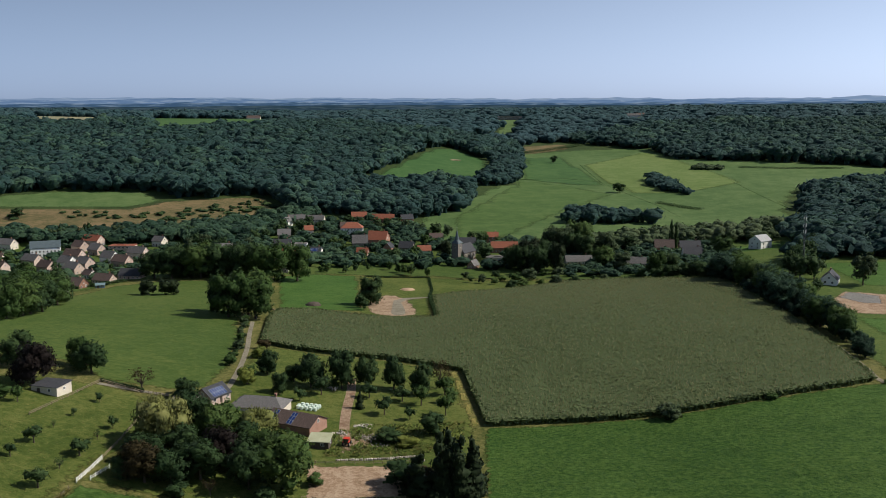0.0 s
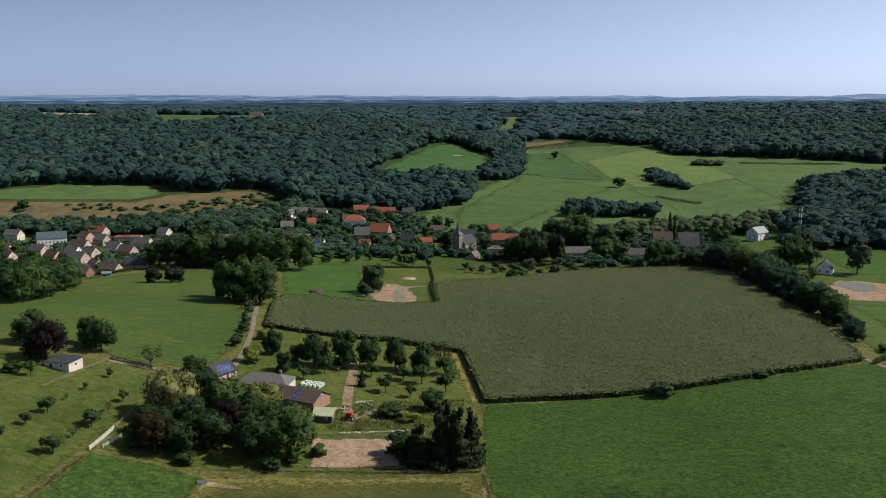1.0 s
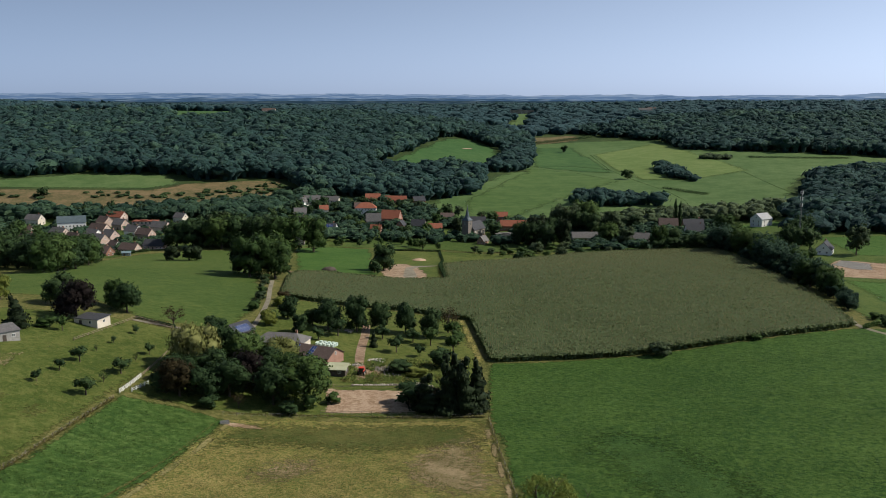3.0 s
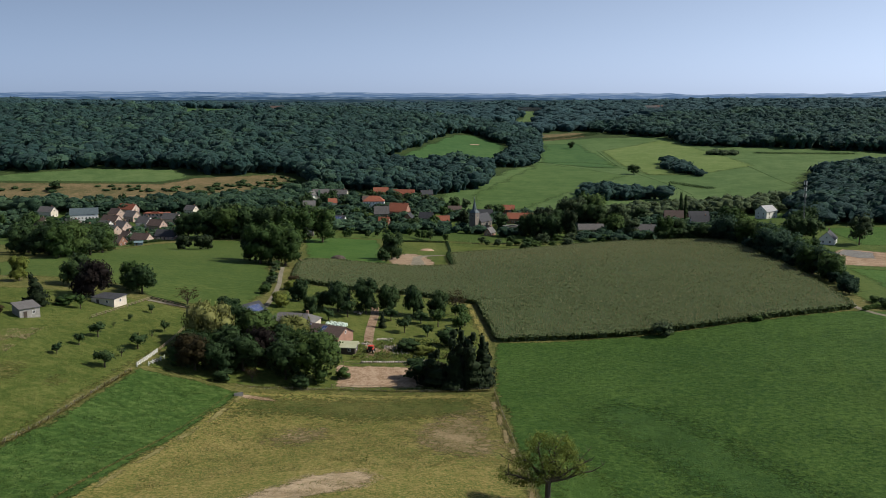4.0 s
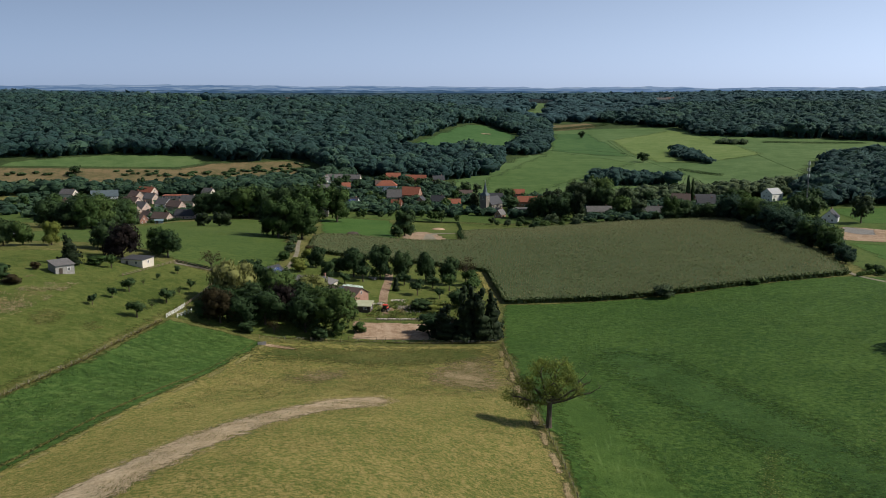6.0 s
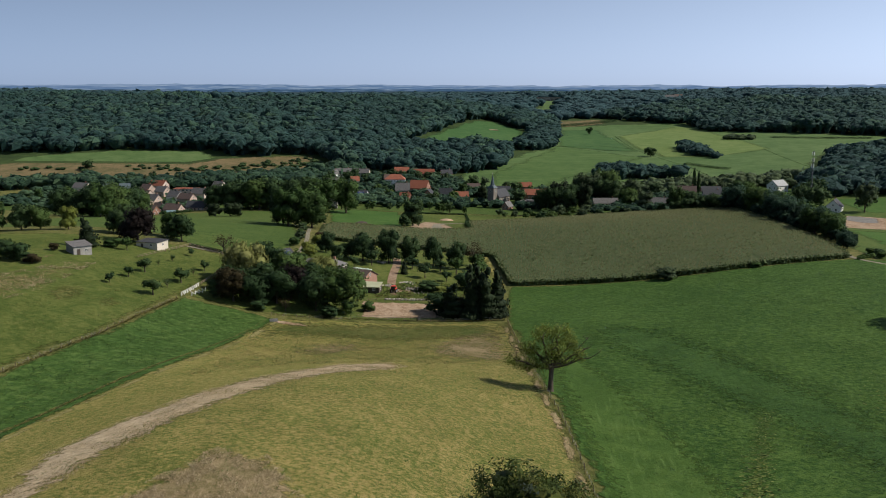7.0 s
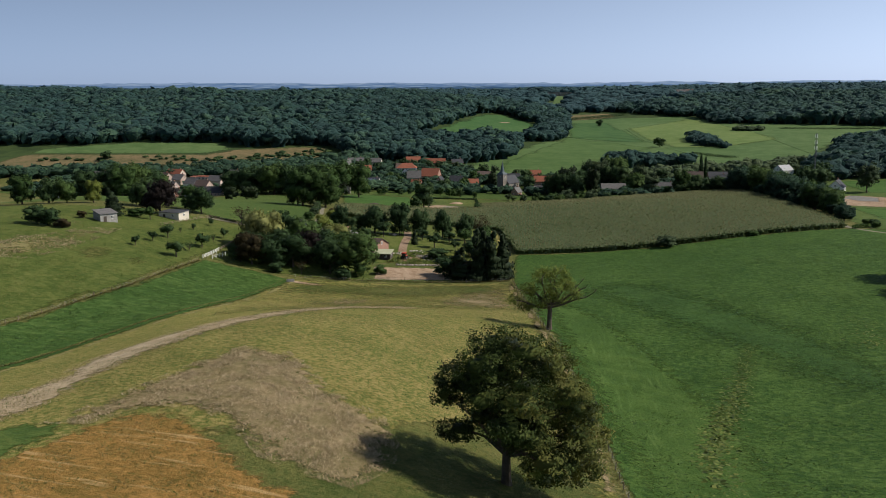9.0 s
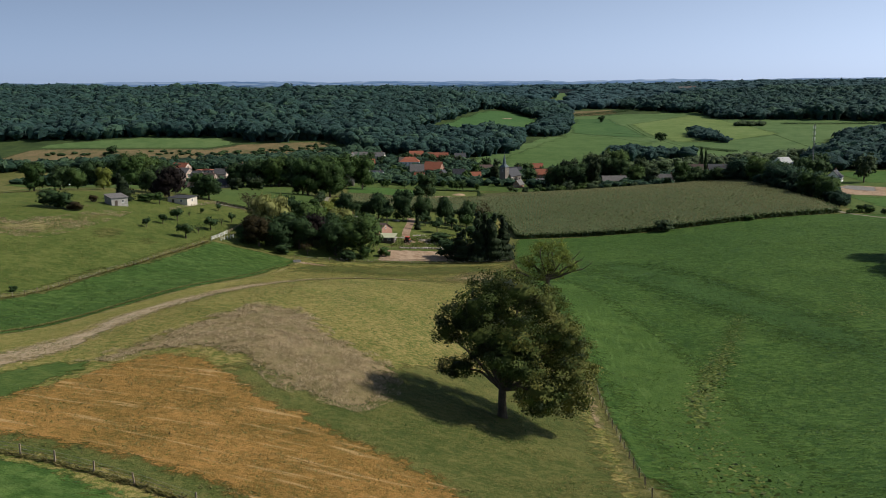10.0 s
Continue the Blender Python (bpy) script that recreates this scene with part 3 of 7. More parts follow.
drape("green_patch", [(-62, 22), (-58, 35), (-54, 42), (-46, 41.5), (-47, 34), (-48.5, 21), (-53, 10)], M_PASTURE, "green grass patch beside the stubble", "grass", 0.15, 2.0, 4.0, rounds=1)
drape("dry_grass_patch", HILLTOP, M_FADED, "tall faded seeding grass on the hilltop", "dry grass", 0.18, 1.6, 5.0, rounds=1)
drape("oak_grass", [(-38, 38), (-24, 46), (-14, 52), (-4, 66), (8, 74), (17, 66), (18, 20), (17, -14), (4, -14), (-2, 4), (-14, 14), (-28, 22)], M_OLIVE, "olive green grass round the oak", "grass", 0.15, 2.5, 7, rounds=2)
drape("fence_verge", ribbon([(16.6, -30), (16.4, 40), (16.2, 76), (12.8, 117), (11.2, 134), (6.8, 170), (0.5, 240)], 2.4), M_FADED, "brownish dry verge along the wire fence", "verge", 0.19, 1.5, 1.3)
drape("oak_grass", [(-60, 0), (-42, 8.3), (-22, 4.2), (-8, -12.5), (2, -12), (-10, 10), (-30, 16), (-46, 20), (-56, 16)], M_OLIVE, "olive green grass below the stubble", "grass", 0.145, 2.0, 3, rounds=1)
drape("stubble_patch", STUBBLE, M_STUBBLE, "orange brown cut stubble in thin rows", "stubble", 0.2, 2.0, 5.0, rounds=1)
drape("east_grass", [(150, 342), (168, 470), (180, 560), (196, 700), (460, 730), (520, 500), (450, 300), (330, 300), (205, 290)], M_PASTURE, "green grass east of the tree row", "grass", 0.06, 10, 3)
drape("east_field", [(176, 350), (184, 468), (300, 474), (420, 440), (420, 320), (215, 300)], M_LAWN, "fresh green field beyond the lane", "field", 0.14, 8, 2)
drape("house_lawn", [(188, 700), (200, 735), (275, 745), (275, 705)], M_LAWN, "lawn beside the white house", "grass", 0.25, 6, 1.5)
drape("sports_field", [(222, 620), (330, 610), (330, 540), (224, 544)], M_LAWN, "bright green sports field", "field", 0.15, 8, 1.0)
drape("gravel_yard", [(190, 508), (207, 530), (240, 520), (300, 500), (300, 478), (182, 474)], M_SAND, "bare sandy yard beside a house", "yard", 0.2, 5, 2.0)
drape("parking_place", [(196, 512), (208, 528), (222, 519), (216, 500), (205, 500)], M_ASPHALT, "grey paved parking place", "yard", 0.28, 3, 0.5)
drape("village_ground", [(-430, 640), (-260, 520), (-236, 560), (-230, 600), (-137, 632), (-85, 656), (-34, 662), (40, 642), (152, 580), (240, 640), (330, 690), (330, 860), (150, 830), (-25, 815), (-110, 930), (-210, 900), (-420, 830)], M_PASTURE, "gardens and grass between village houses", "grass", 0.15, 12, 3.0)
# undergrowth green darkened to stand for the woods' shadow at field edges
drape("woodland_floor", [(-330, 800), (-60, 815), (330, 790), (560, 820), (1100, 1200), (1700, 2600), (-1500, 2600), (-600, 850)], field_material("woodland_floor", (0.02, 0.035, 0.012), (0.032, 0.052, 0.016), (0.05, 0.072, 0.022), 0.02, 0.1), "grass and undergrowth below the woods, shade painted in dark green", "ground cover", 0.3, 28, 4)
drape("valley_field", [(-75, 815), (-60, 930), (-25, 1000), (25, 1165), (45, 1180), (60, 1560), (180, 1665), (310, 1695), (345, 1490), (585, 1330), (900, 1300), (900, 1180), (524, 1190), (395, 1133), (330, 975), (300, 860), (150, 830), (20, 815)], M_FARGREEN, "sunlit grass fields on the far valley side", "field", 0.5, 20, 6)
drape("leafy_field", [(62, 1230), (78, 1500), (150, 1560), (165, 1330), (172, 1190), (120, 1200)], M_FARGREEN_B, "bluish green root crop field", "field", 0.9, 18, 5)
drape("bright_field", [(-144, 1117), (-119, 1207), (-85, 1387), (-72, 1477), (-37, 1537), (22, 1420), (23, 1320), (0, 1140), (-56, 1143), (-103, 1111)], M_FARGREEN_C, "bright green crop field between woods", "field", 0.5, 18, 5)
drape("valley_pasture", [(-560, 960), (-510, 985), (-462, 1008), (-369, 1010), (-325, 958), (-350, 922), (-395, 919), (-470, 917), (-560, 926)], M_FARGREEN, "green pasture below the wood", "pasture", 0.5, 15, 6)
drape("parched_slope", [(-560, 922), (-442, 914), (-350, 918), (-325, 956), (-290, 975), (-231, 1000), (-205, 960), (-205, 880), (-242, 840), (-335, 815), (-560, 800)], M_FARDRY, "parched ochre slope with scrub", "slope", 0.6, 15, 8)
drape("parched_field", [(70, 1560), (80, 1680), (180, 1790), (175, 1680), (80, 1540)], M_FARDRY, "parched yellow field before the wood", "field", 0.9, 18, 5)
drape("plateau_field", [(-800, 1640), (-1000, 2080), (-1200, 2460), (-975, 2460), (-870, 2120), (-680, 1640)], field_material("pale_stubble", (0.15, 0.14, 0.08), (0.19, 0.175, 0.105), (0.24, 0.22, 0.145), 0.006, 0.08), "pale stubble field on the plateau", "field", 1.0, 40, 8)
drape("plateau_field", [(-530, 1490), (-730, 2000), (-860, 2420), (-610, 2420), (-370, 2340), (-390, 2000), (-360, 1510)], M_FARGREEN_B, "green field on the plateau", "field", 1.0, 40, 8)


# ---- trees ----
rng = np.random.default_rng(7)


def unit(v):
    return v / (np.linalg.norm(v, axis=-1, keepdims=True) + 1e-9)


def clump_points(r, lobes, clumps, per, spread, toss=0.5):
    """Leaf places in clumps on the outside of overlapping lobes, and the way out at each."""
    lobes = np.asarray(lobes, float)
    weight = np.prod(lobes[:, 3:], 1) ** 0.66
    out = []
    while len(out) < clumps:
        k = r.choice(len(lobes), clumps, p=weight / weight.sum())
        d = unit(r.normal(size=(clumps, 3)))
        rad = np.where(r.random(clumps) < 0.8, 0.8 + 0.22 * r.random(clumps), 0.4 + 0.4 * r.random(clumps))
        c = lobes[k, :3] + d * rad[:, None] * lobes[k, 3:]
        deep = np.min(np.linalg.norm((c[:, None] - lobes[None, :, :3]) / lobes[None, :, 3:], axis=2) + (np.arange(len(lobes))[None] == k[:, None]) * 9, axis=1) < 0.7
        good = ~deep | (r.random(clumps) < 0.12)
        out += list(zip(c[good], d[good]))
    out = out[:clumps]
    c, d = np.array([a for a, _ in out]), np.array([b for _, b in out])
    p = np.repeat(c, per, 0) + r.normal(size=(clumps * per, 3)) * spread
    return p, unit(np.repeat(d, per, 0) + toss * r.normal(size=(clumps * per, 3)) + (0, 0, 0.25))


def leaf_quads(r, p, normal, size, long=1.0, hang=False):
    """One four-cornered leaf tuft at each place."""
    n = len(p)
    s = (size * (0.6 + 0.8 * r.random(n)))[:, None]
    if hang:
        a = unit(np.column_stack([0.15 * r.normal(size=(n, 2)), -np.ones(n)])) * s * long
        b = unit(np.cross(a, r.normal(size=(n, 3)))) * s * 0.4
    else:
        a = unit(np.cross(normal, r.normal(size=(n, 3)))) * s * long
        b = unit(np.cross(normal, a)) * s * 0.75
    v = np.stack([p - a, p - b * 0.9 + a * 0.1, p + a, p + b * 0.9 - a * 0.1], 1).reshape(-1, 3)
    return v, np.arange(4 * n).reshape(n, 4)


def lobe_normals(v, lobes, lift=0.2):
    """The way out of a crown at each place, so that a clump of leaves takes the light as one rounded form."""
    c = np.asarray(lobes, float)
    out = np.zeros((len(v), 3))
    for k in range(0, len(v), 20000):
        q = (v[k:k + 20000, None] - c[None, :, :3]) / c[None, :, 3:]
        d = np.linalg.norm(q, axis=2)
        w = np.exp(-5 * (d - d.min(1, keepdims=True)))
        out[k:k + 20000] = unit((q / c[None, :, 3:] * c[None, :, 3:4] * w[..., None]).sum(1))
    return unit(out + (0, 0, lift))


def random_lobes(r, base, top, wide, count, size, flat=0.8):
    """A main body and lobes round it, for a crown between two heights."""
    mid, half = (base + top) / 2, (top - base) / 2
    out = [(0, 0, mid, wide * 0.72, wide * 0.72, half * 0.78)]
    for k in range(count):
        a, h = 6.283 * (k * 0.618 + 0.1 * r.random()), r.uniform(-0.75, 0.8)
        ring = wide * math.sqrt(max(0.05, 1 - h * h)) * 0.72 * r.uniform(0.75, 1.1)
        s = size * r.uniform(0.75, 1.25)
        out.append((ring * math.cos(a), ring * math.sin(a), mid + h * half * 0.8, s, s, s * flat))
    return out


def limbs(lobes, height, radius, fork, lean=(0, 0)):
    """A trunk that forks into limbs towards the lobes."""
    bm = bmesh.new()
    tube(bm, [(0, 0, -0.02 * height), (0, 0, fork * 0.25), (lean[0] * 0.5, lean[1] * 0.5, fork), (lean[0], lean[1], height * 0.72)], [radius * 1.5, radius * 1.05, radius * 0.85, radius * 0.25], 9)
    for c in lobes[1:]:
        start = Vector((lean[0] * 0.3, lean[1] * 0.3, fork * 0.95))
        end = Vector(c[:3])
        midp = start.lerp(end, 0.5) + Vector((0, 0, 0.04 * height))
        tube(bm, [start, midp, end], [radius * 0.5, radius * 0.3, radius * 0.1], 6)
    return bm


def ball_quads():
    bm = bmesh.new()
    bmesh.ops.create_cube(bm, size=2)
    bmesh.ops.subdivide_edges(bm, edges=bm.edges[:], cuts=1, use_grid_fill=True)
    bm.verts.index_update()
    v = unit(np.array([tuple(q.co) for q in bm.verts]))
    f = np.array([[q.index for q in p.verts] for p in bm.faces])
    bm.free()
    return v, f


BALL = ball_quads()


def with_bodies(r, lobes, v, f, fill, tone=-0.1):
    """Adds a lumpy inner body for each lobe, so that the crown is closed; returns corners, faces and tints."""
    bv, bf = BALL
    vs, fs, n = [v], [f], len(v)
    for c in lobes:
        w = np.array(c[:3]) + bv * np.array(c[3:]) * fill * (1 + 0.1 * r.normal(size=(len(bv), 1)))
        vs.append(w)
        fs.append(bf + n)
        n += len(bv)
    # the bodies' tint is tone, by default slightly darker than the leaves
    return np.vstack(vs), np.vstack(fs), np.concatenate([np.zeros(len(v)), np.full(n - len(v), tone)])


TREES = {}


def template(kind, seed):
    """Trunk and crown meshes for one unit of height and width."""
    if (kind, seed) in TREES:
        return TREES[kind, seed]
    r = np.random.default_rng(100 + seed * 17 + len(kind))
    hang, trunk_r, fork = False, 0.028, 0.25
    if kind == "round":
        lobes, clumps, per, size, spread = random_lobes(r, 0.02, 1.0, 0.5, 14, 0.2), 430, 9, 0.026, 0.026
    elif kind == "tall":
        lobes, clumps, per, size, spread = random_lobes(r, -0.04, 1.0, 0.5, 19, 0.18), 430, 9, 0.025, 0.025
    elif kind == "village":
        lobes, clumps, per, size, spread = random_lobes(r, 0.08, 1.0, 0.5, 10, 0.2), 90, 6, 0.045, 0.035
    elif kind == "apple":
        lobes, clumps, per, size, spread, trunk_r, fork = random_lobes(r, 0.32, 1.0, 0.5, 7, 0.2), 80, 7, 0.042, 0.045, 0.035, 0.35
    elif kind == "bush":
        lobes, clumps, per, size, spread, fork = random_lobes(r, -0.1, 1.0, 0.5, 9, 0.22), 150, 8, 0.038, 0.035, 0.1
    elif kind == "bare":
        lobes, clumps, per, size, spread = random_lobes(r, 0.3, 1.0, 0.5, 14, 0.12), 60, 6, 0.03, 0.06
    elif kind == "willow":
        lobes, clumps, per, size, spread, hang = random_lobes(r, 0.3, 1.0, 0.5, 16, 0.2, 0.75), 520, 10, 0.022, 0.026, True
    elif kind == "poplar":
        lobes = [(0, 0, 0.1 + 0.14 * k, 0.42 - 0.05 * abs(k - 2.2), 0.42 - 0.05 * abs(k - 2.2), 0.14) for k in range(7)]
        clumps, per, size, spread = 110, 7, 0.055, 0.03
    else:  # conifer
        lobes = [(0.06 * r.normal(), 0.06 * r.normal(), 0.06 + 0.115 * k, 0.5 - 0.056 * k, 0.5 - 0.056 * k, 0.1) for k in range(8)]
        clumps, per, size, spread, trunk_r = 250, 7, 0.031, 0.022, 0.02
    p, d = clump_points(r, lobes, clumps, per, spread)
    if kind == "conifer":
        d = unit(d + (0, 0, -0.3))
    if hang:
        p[:, 2] -= 0.22 * r.random(len(p)) * np.clip(np.hypot(p[:, 0], p[:, 1]) / 0.4, 0, 1.3)
        p[:, 2] = np.maximum(p[:, 2], 0.1)
    if kind == "bush":
        p[:, 2] = np.abs(p[:, 2])
    v, f = leaf_quads(r, p, d, size, 1.6 if hang else 1.1, hang)
    if hang:
        v2, f2 = leaf_quads(r, p[::2], d[::2], size * 1.25)
        v, f = np.vstack([v, v2]), np.vstack([f, f2 + len(v)])
    fill = {"bare": 0, "apple": 0.66, "willow": 0.68, "conifer": 0.8, "bush": 0.74, "tall": 0.62, "round": 0.6}.get(kind, 0.62)
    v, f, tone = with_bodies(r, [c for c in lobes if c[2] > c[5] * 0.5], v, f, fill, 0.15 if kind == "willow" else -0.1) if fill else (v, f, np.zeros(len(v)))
    way = None if kind == "bare" else unit(lobe_normals(v, lobes) + 0.25 * np.repeat(r.normal(size=(len(v) // 2 + 1, 3)), 2, 0)[:len(v)])
    if kind in ("poplar", "conifer", "bush"):
        lobes = lobes[:1]
    bm = limbs(lobes, 1.0, trunk_r, fork)
    me = bpy.data.meshes.new("trunk")
    bm.to_mesh(me)
    bm.free()
    me.materials.append(M_BARK)
    TREES[kind, seed] = (me, v, f, {}, tone, way)
    return TREES[kind, seed]


WORDS = {"round": "broadleaf tree", "tall": "tall broadleaf tree", "village": "garden tree", "apple": "small fruit tree", "bush": "bush", "bare": "sparse half-leafless tree",
         "willow": "weeping willow", "poplar": "slim poplar", "conifer": "dark fir tree"}


def plant(kind, x, y, h, w, leaf=None, label="", group="", seed=None, name="tree"):
    seed = int(rng.integers(4)) if seed is None else seed
    trunk, v, f, crowns, tone, way = template(kind, seed)
    leaf = leaf or M_LEAF
    if leaf.name not in crowns:
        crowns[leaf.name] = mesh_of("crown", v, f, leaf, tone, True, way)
    m = at(x, y, float(rng.uniform(0, 360)), -0.1) @ Matrix.Diagonal((w, w, h, 1))
    name = {"conifer": "fir_tree", "willow": "weeping_willow", "poplar": "poplar_tree", "apple": "fruit_tree", "village": "garden_tree", "bush": "bush"}.get(kind, name)
    ob = thing(name, m, label or "green " + WORDS[kind] + " standing in grass", "bush" if kind == "bush" else "tree", group)
    part("trunk", trunk, None, ob)
    part("crown", crowns[leaf.name], None, ob)
    return ob


def forest(name, polys, spacing, height, wide, material, label, avoid=(), seed=1, near_quads=26, category="wood", wedge=True, edge=4, lobes=4, tuft=1.0):
    """Woods as one sheet of many crowns: a lumpy dark core and leaf tufts on each."""
    r = np.random.default_rng(seed)
    pts = []
    for poly in polys:
        p = np.array(poly, float)
        gx, gy = np.meshgrid(np.arange(p[:, 0].min(), p[:, 0].max(), spacing), np.arange(p[:, 1].min(), p[:, 1].max(), spacing * 0.87))
        gx = gx + (np.arange(gx.shape[0]) % 2)[:, None] * spacing / 2
        gx, gy = (g.ravel() + r.uniform(-0.48, 0.48, g.size) * spacing for g in (gx, gy))
        ok = inside(poly, gx, gy)
        if wedge:
            ok &= np.abs(gx) < 0.58 * (gy + 75) + 40
        for a in avoid:
            ok &= ~inside(a, gx, gy) & (edge_distance(a, gx, gy) > edge)
        pts.append(np.column_stack([gx[ok], gy[ok]]))
    pts = np.concatenate(pts)
    n = len(pts)
    drift = np.array([noise.noise(Vector((x / 130, y / 130, seed))) for x, y in pts])
    patch = np.array([noise.noise(Vector((x / 35, y / 35, seed + 9))) for x, y in pts])
    w = wide * (0.72 + 0.95 * r.random(n) ** 1.7)
    h = height * (0.9 + 0.38 * drift + 0.2 * patch + 0.09 * r.normal(size=n) + 0.2 * (w / wide - 1.0))
    z = land(pts[:, 0], pts[:, 1])
    shade = 0.12 + 0.6 * patch + 0.32 * r.normal(size=n) + 0.65 * drift + 0.9 * (r.random(n) < 0.05)
    # every crown is a cluster of rounded lobes, the first reaching down to the ground
    L = lobes
    first = (np.arange(L) == 0)[None, :]
    ang = r.uniform(0, 6.283, (n, 1)) + np.arange(L)[None] * 6.283 / max(1, L - 1) + 0.3 * r.normal(size=(n, L))
    off = np.where(first, 0.0, r.uniform(0.24, 0.42, (n, L))) * w[:, None]
    rad = np.where(first, 0.4, r.uniform(0.22, 0.36, (n, L))) * w[:, None]
    if L == 1:
        rad = rad * 1.45
    if L >= 4:   # one wide low lobe closes the canopy between neighbours
        off[:, 1], rad[:, 1] = 0.0, 0.6 * w
    tall = np.minimum(rad * r.uniform(0.5, 0.8, (n, L)), 0.4 * h[:, None])
    top = h[:, None] * np.where(first, 1.0, r.uniform(0.72, 0.97, (n, L)))
    if L >= 4:
        tall[:, 1], top[:, 1] = 0.22 * h, h * r.uniform(0.7, 0.82, n)
    mid = np.stack([pts[:, :1] + off * np.cos(ang), pts[:, 1:] + off * np.sin(ang), z[:, None] + top - tall], -1).reshape(-1, 3)
    size = np.stack([rad, rad, tall], -1).reshape(-1, 3)
    N = n * L
    side = np.arange(5) * 1.2566
    ring = lambda q, zz: np.column_stack([q * np.cos(side), q * np.sin(side), np.full(5, zz)])
    dome = np.vstack([ring(0.42, -1.25), ring(1.0, -0.1), ring(0.74, 0.62), [(0, 0, 1.0)]])
    tri = np.array([t for a in (0, 5) for k in range(5) for t in ((a + k, a + (k + 1) % 5, a + 5 + (k + 1) % 5), (a + k, a + 5 + (k + 1) % 5, a + 5 + k))] + [(10 + k, 10 + (k + 1) % 5, 15) for k in range(5)])
    turn = r.uniform(0, 6.283, N)[:, None]
    cv = np.tile(dome, (N, 1, 1)) * (1 + 0.15 * r.normal(size=(N, 16, 1)))
    cv = np.stack([cv[..., 0] * np.cos(turn) - cv[..., 1] * np.sin(turn), cv[..., 0] * np.sin(turn) + cv[..., 1] * np.cos(turn), cv[..., 2]], -1)
    cv = cv * size[:, None] + mid[:, None]
    cv.reshape(n, L, 16, 3)[:, 0, :5, 2] = z[:, None] - 0.5
    faces = (tri[None] + (np.arange(N) * 16)[:, None, None]).reshape(-1, 3)
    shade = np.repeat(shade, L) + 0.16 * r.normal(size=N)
    # domes tinted a step darker than the tufts set on them
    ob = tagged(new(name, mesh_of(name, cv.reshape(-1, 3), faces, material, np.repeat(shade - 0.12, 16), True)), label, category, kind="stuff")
    # leaf tufts standing off every lobe
    q = max(2, near_quads // L)
    d = unit(r.normal(size=(N, q, 3)) + (0, 0, 0.45))
    place = (mid[:, None] + d * size[:, None] * r.uniform(0.9, 1.12, (N, q, 1))).reshape(-1, 3)
    v, f = leaf_quads(r, place, unit(d.reshape(-1, 3) + 0.25 * r.normal(size=(N * q, 3))), 0.32 * np.repeat(size[:, 0], q) * tuft, 1.15)
    way = unit(d.reshape(-1, 3) / np.repeat(size, q, 0) * np.repeat(size[:, :1], q, 0) + 0.22 * r.normal(size=(N * q, 3)))
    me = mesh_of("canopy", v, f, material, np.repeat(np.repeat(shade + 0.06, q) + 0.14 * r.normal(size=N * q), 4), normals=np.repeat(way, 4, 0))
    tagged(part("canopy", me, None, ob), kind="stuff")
    return n


BRIGHT_FIELD = [(-144, 1117), (-119, 1207), (-85, 1387), (-72, 1477), (-37, 1537), (22, 1420), (23, 1320), (0, 1140), (-56, 1143), (-103, 1111)]
VALLEY_FIELD = [(-60, 815), (-30, 940), (40, 1160), (55, 1170), (75, 1500), (160, 1600), (310, 1670), (330, 1480), (585, 1330), (1000, 1300), (1000, 1180), (524, 1190), (395, 1133), (330, 975), (300, 860), (150, 830), (20, 815)]
PARCHED_FIELD = [(70, 1560), (80, 1680), (180, 1790), (175, 1680), (80, 1540)]
GLADE = [(-10, 1700), (-5, 1800), (30, 1850), (64, 2120), (50, 2470), (140, 2470), (108, 2120), (70, 1850), (50, 1720)]
PLATEAU_A = [(-790, 1650), (-1000, 2080), (-1190, 2440), (-985, 2440), (-870, 2120), (-690, 1650)]
PLATEAU_B = [(-520, 1500), (-720, 2000), (-850, 2400), (-610, 2400), (-440, 2380), (-380, 2330), (-400, 2000), (-370, 1520)]
PLATEAU_C = [(370, 2250), (410, 2540), (470, 2540), (430, 2250)]
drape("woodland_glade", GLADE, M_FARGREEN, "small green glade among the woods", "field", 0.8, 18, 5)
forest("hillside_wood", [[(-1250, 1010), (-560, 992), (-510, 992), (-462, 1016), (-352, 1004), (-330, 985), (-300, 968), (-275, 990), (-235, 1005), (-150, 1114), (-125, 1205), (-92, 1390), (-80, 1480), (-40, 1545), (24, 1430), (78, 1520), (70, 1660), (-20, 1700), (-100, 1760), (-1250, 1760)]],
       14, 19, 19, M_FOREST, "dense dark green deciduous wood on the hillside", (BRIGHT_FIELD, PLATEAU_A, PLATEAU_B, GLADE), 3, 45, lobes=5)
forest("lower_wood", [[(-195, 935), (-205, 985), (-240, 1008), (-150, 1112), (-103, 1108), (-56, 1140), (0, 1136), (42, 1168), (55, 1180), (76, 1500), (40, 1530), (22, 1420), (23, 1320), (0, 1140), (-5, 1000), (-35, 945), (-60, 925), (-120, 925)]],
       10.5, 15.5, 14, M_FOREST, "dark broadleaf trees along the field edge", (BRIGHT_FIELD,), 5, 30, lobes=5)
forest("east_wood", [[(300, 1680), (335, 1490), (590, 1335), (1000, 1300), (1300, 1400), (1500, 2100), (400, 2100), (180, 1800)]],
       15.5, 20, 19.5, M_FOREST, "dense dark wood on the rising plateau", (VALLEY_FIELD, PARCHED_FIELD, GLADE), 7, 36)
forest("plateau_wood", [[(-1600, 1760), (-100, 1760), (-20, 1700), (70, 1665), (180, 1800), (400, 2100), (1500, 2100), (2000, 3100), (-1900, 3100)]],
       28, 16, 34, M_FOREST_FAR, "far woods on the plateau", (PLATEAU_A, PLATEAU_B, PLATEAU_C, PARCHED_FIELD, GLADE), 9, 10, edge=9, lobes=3)
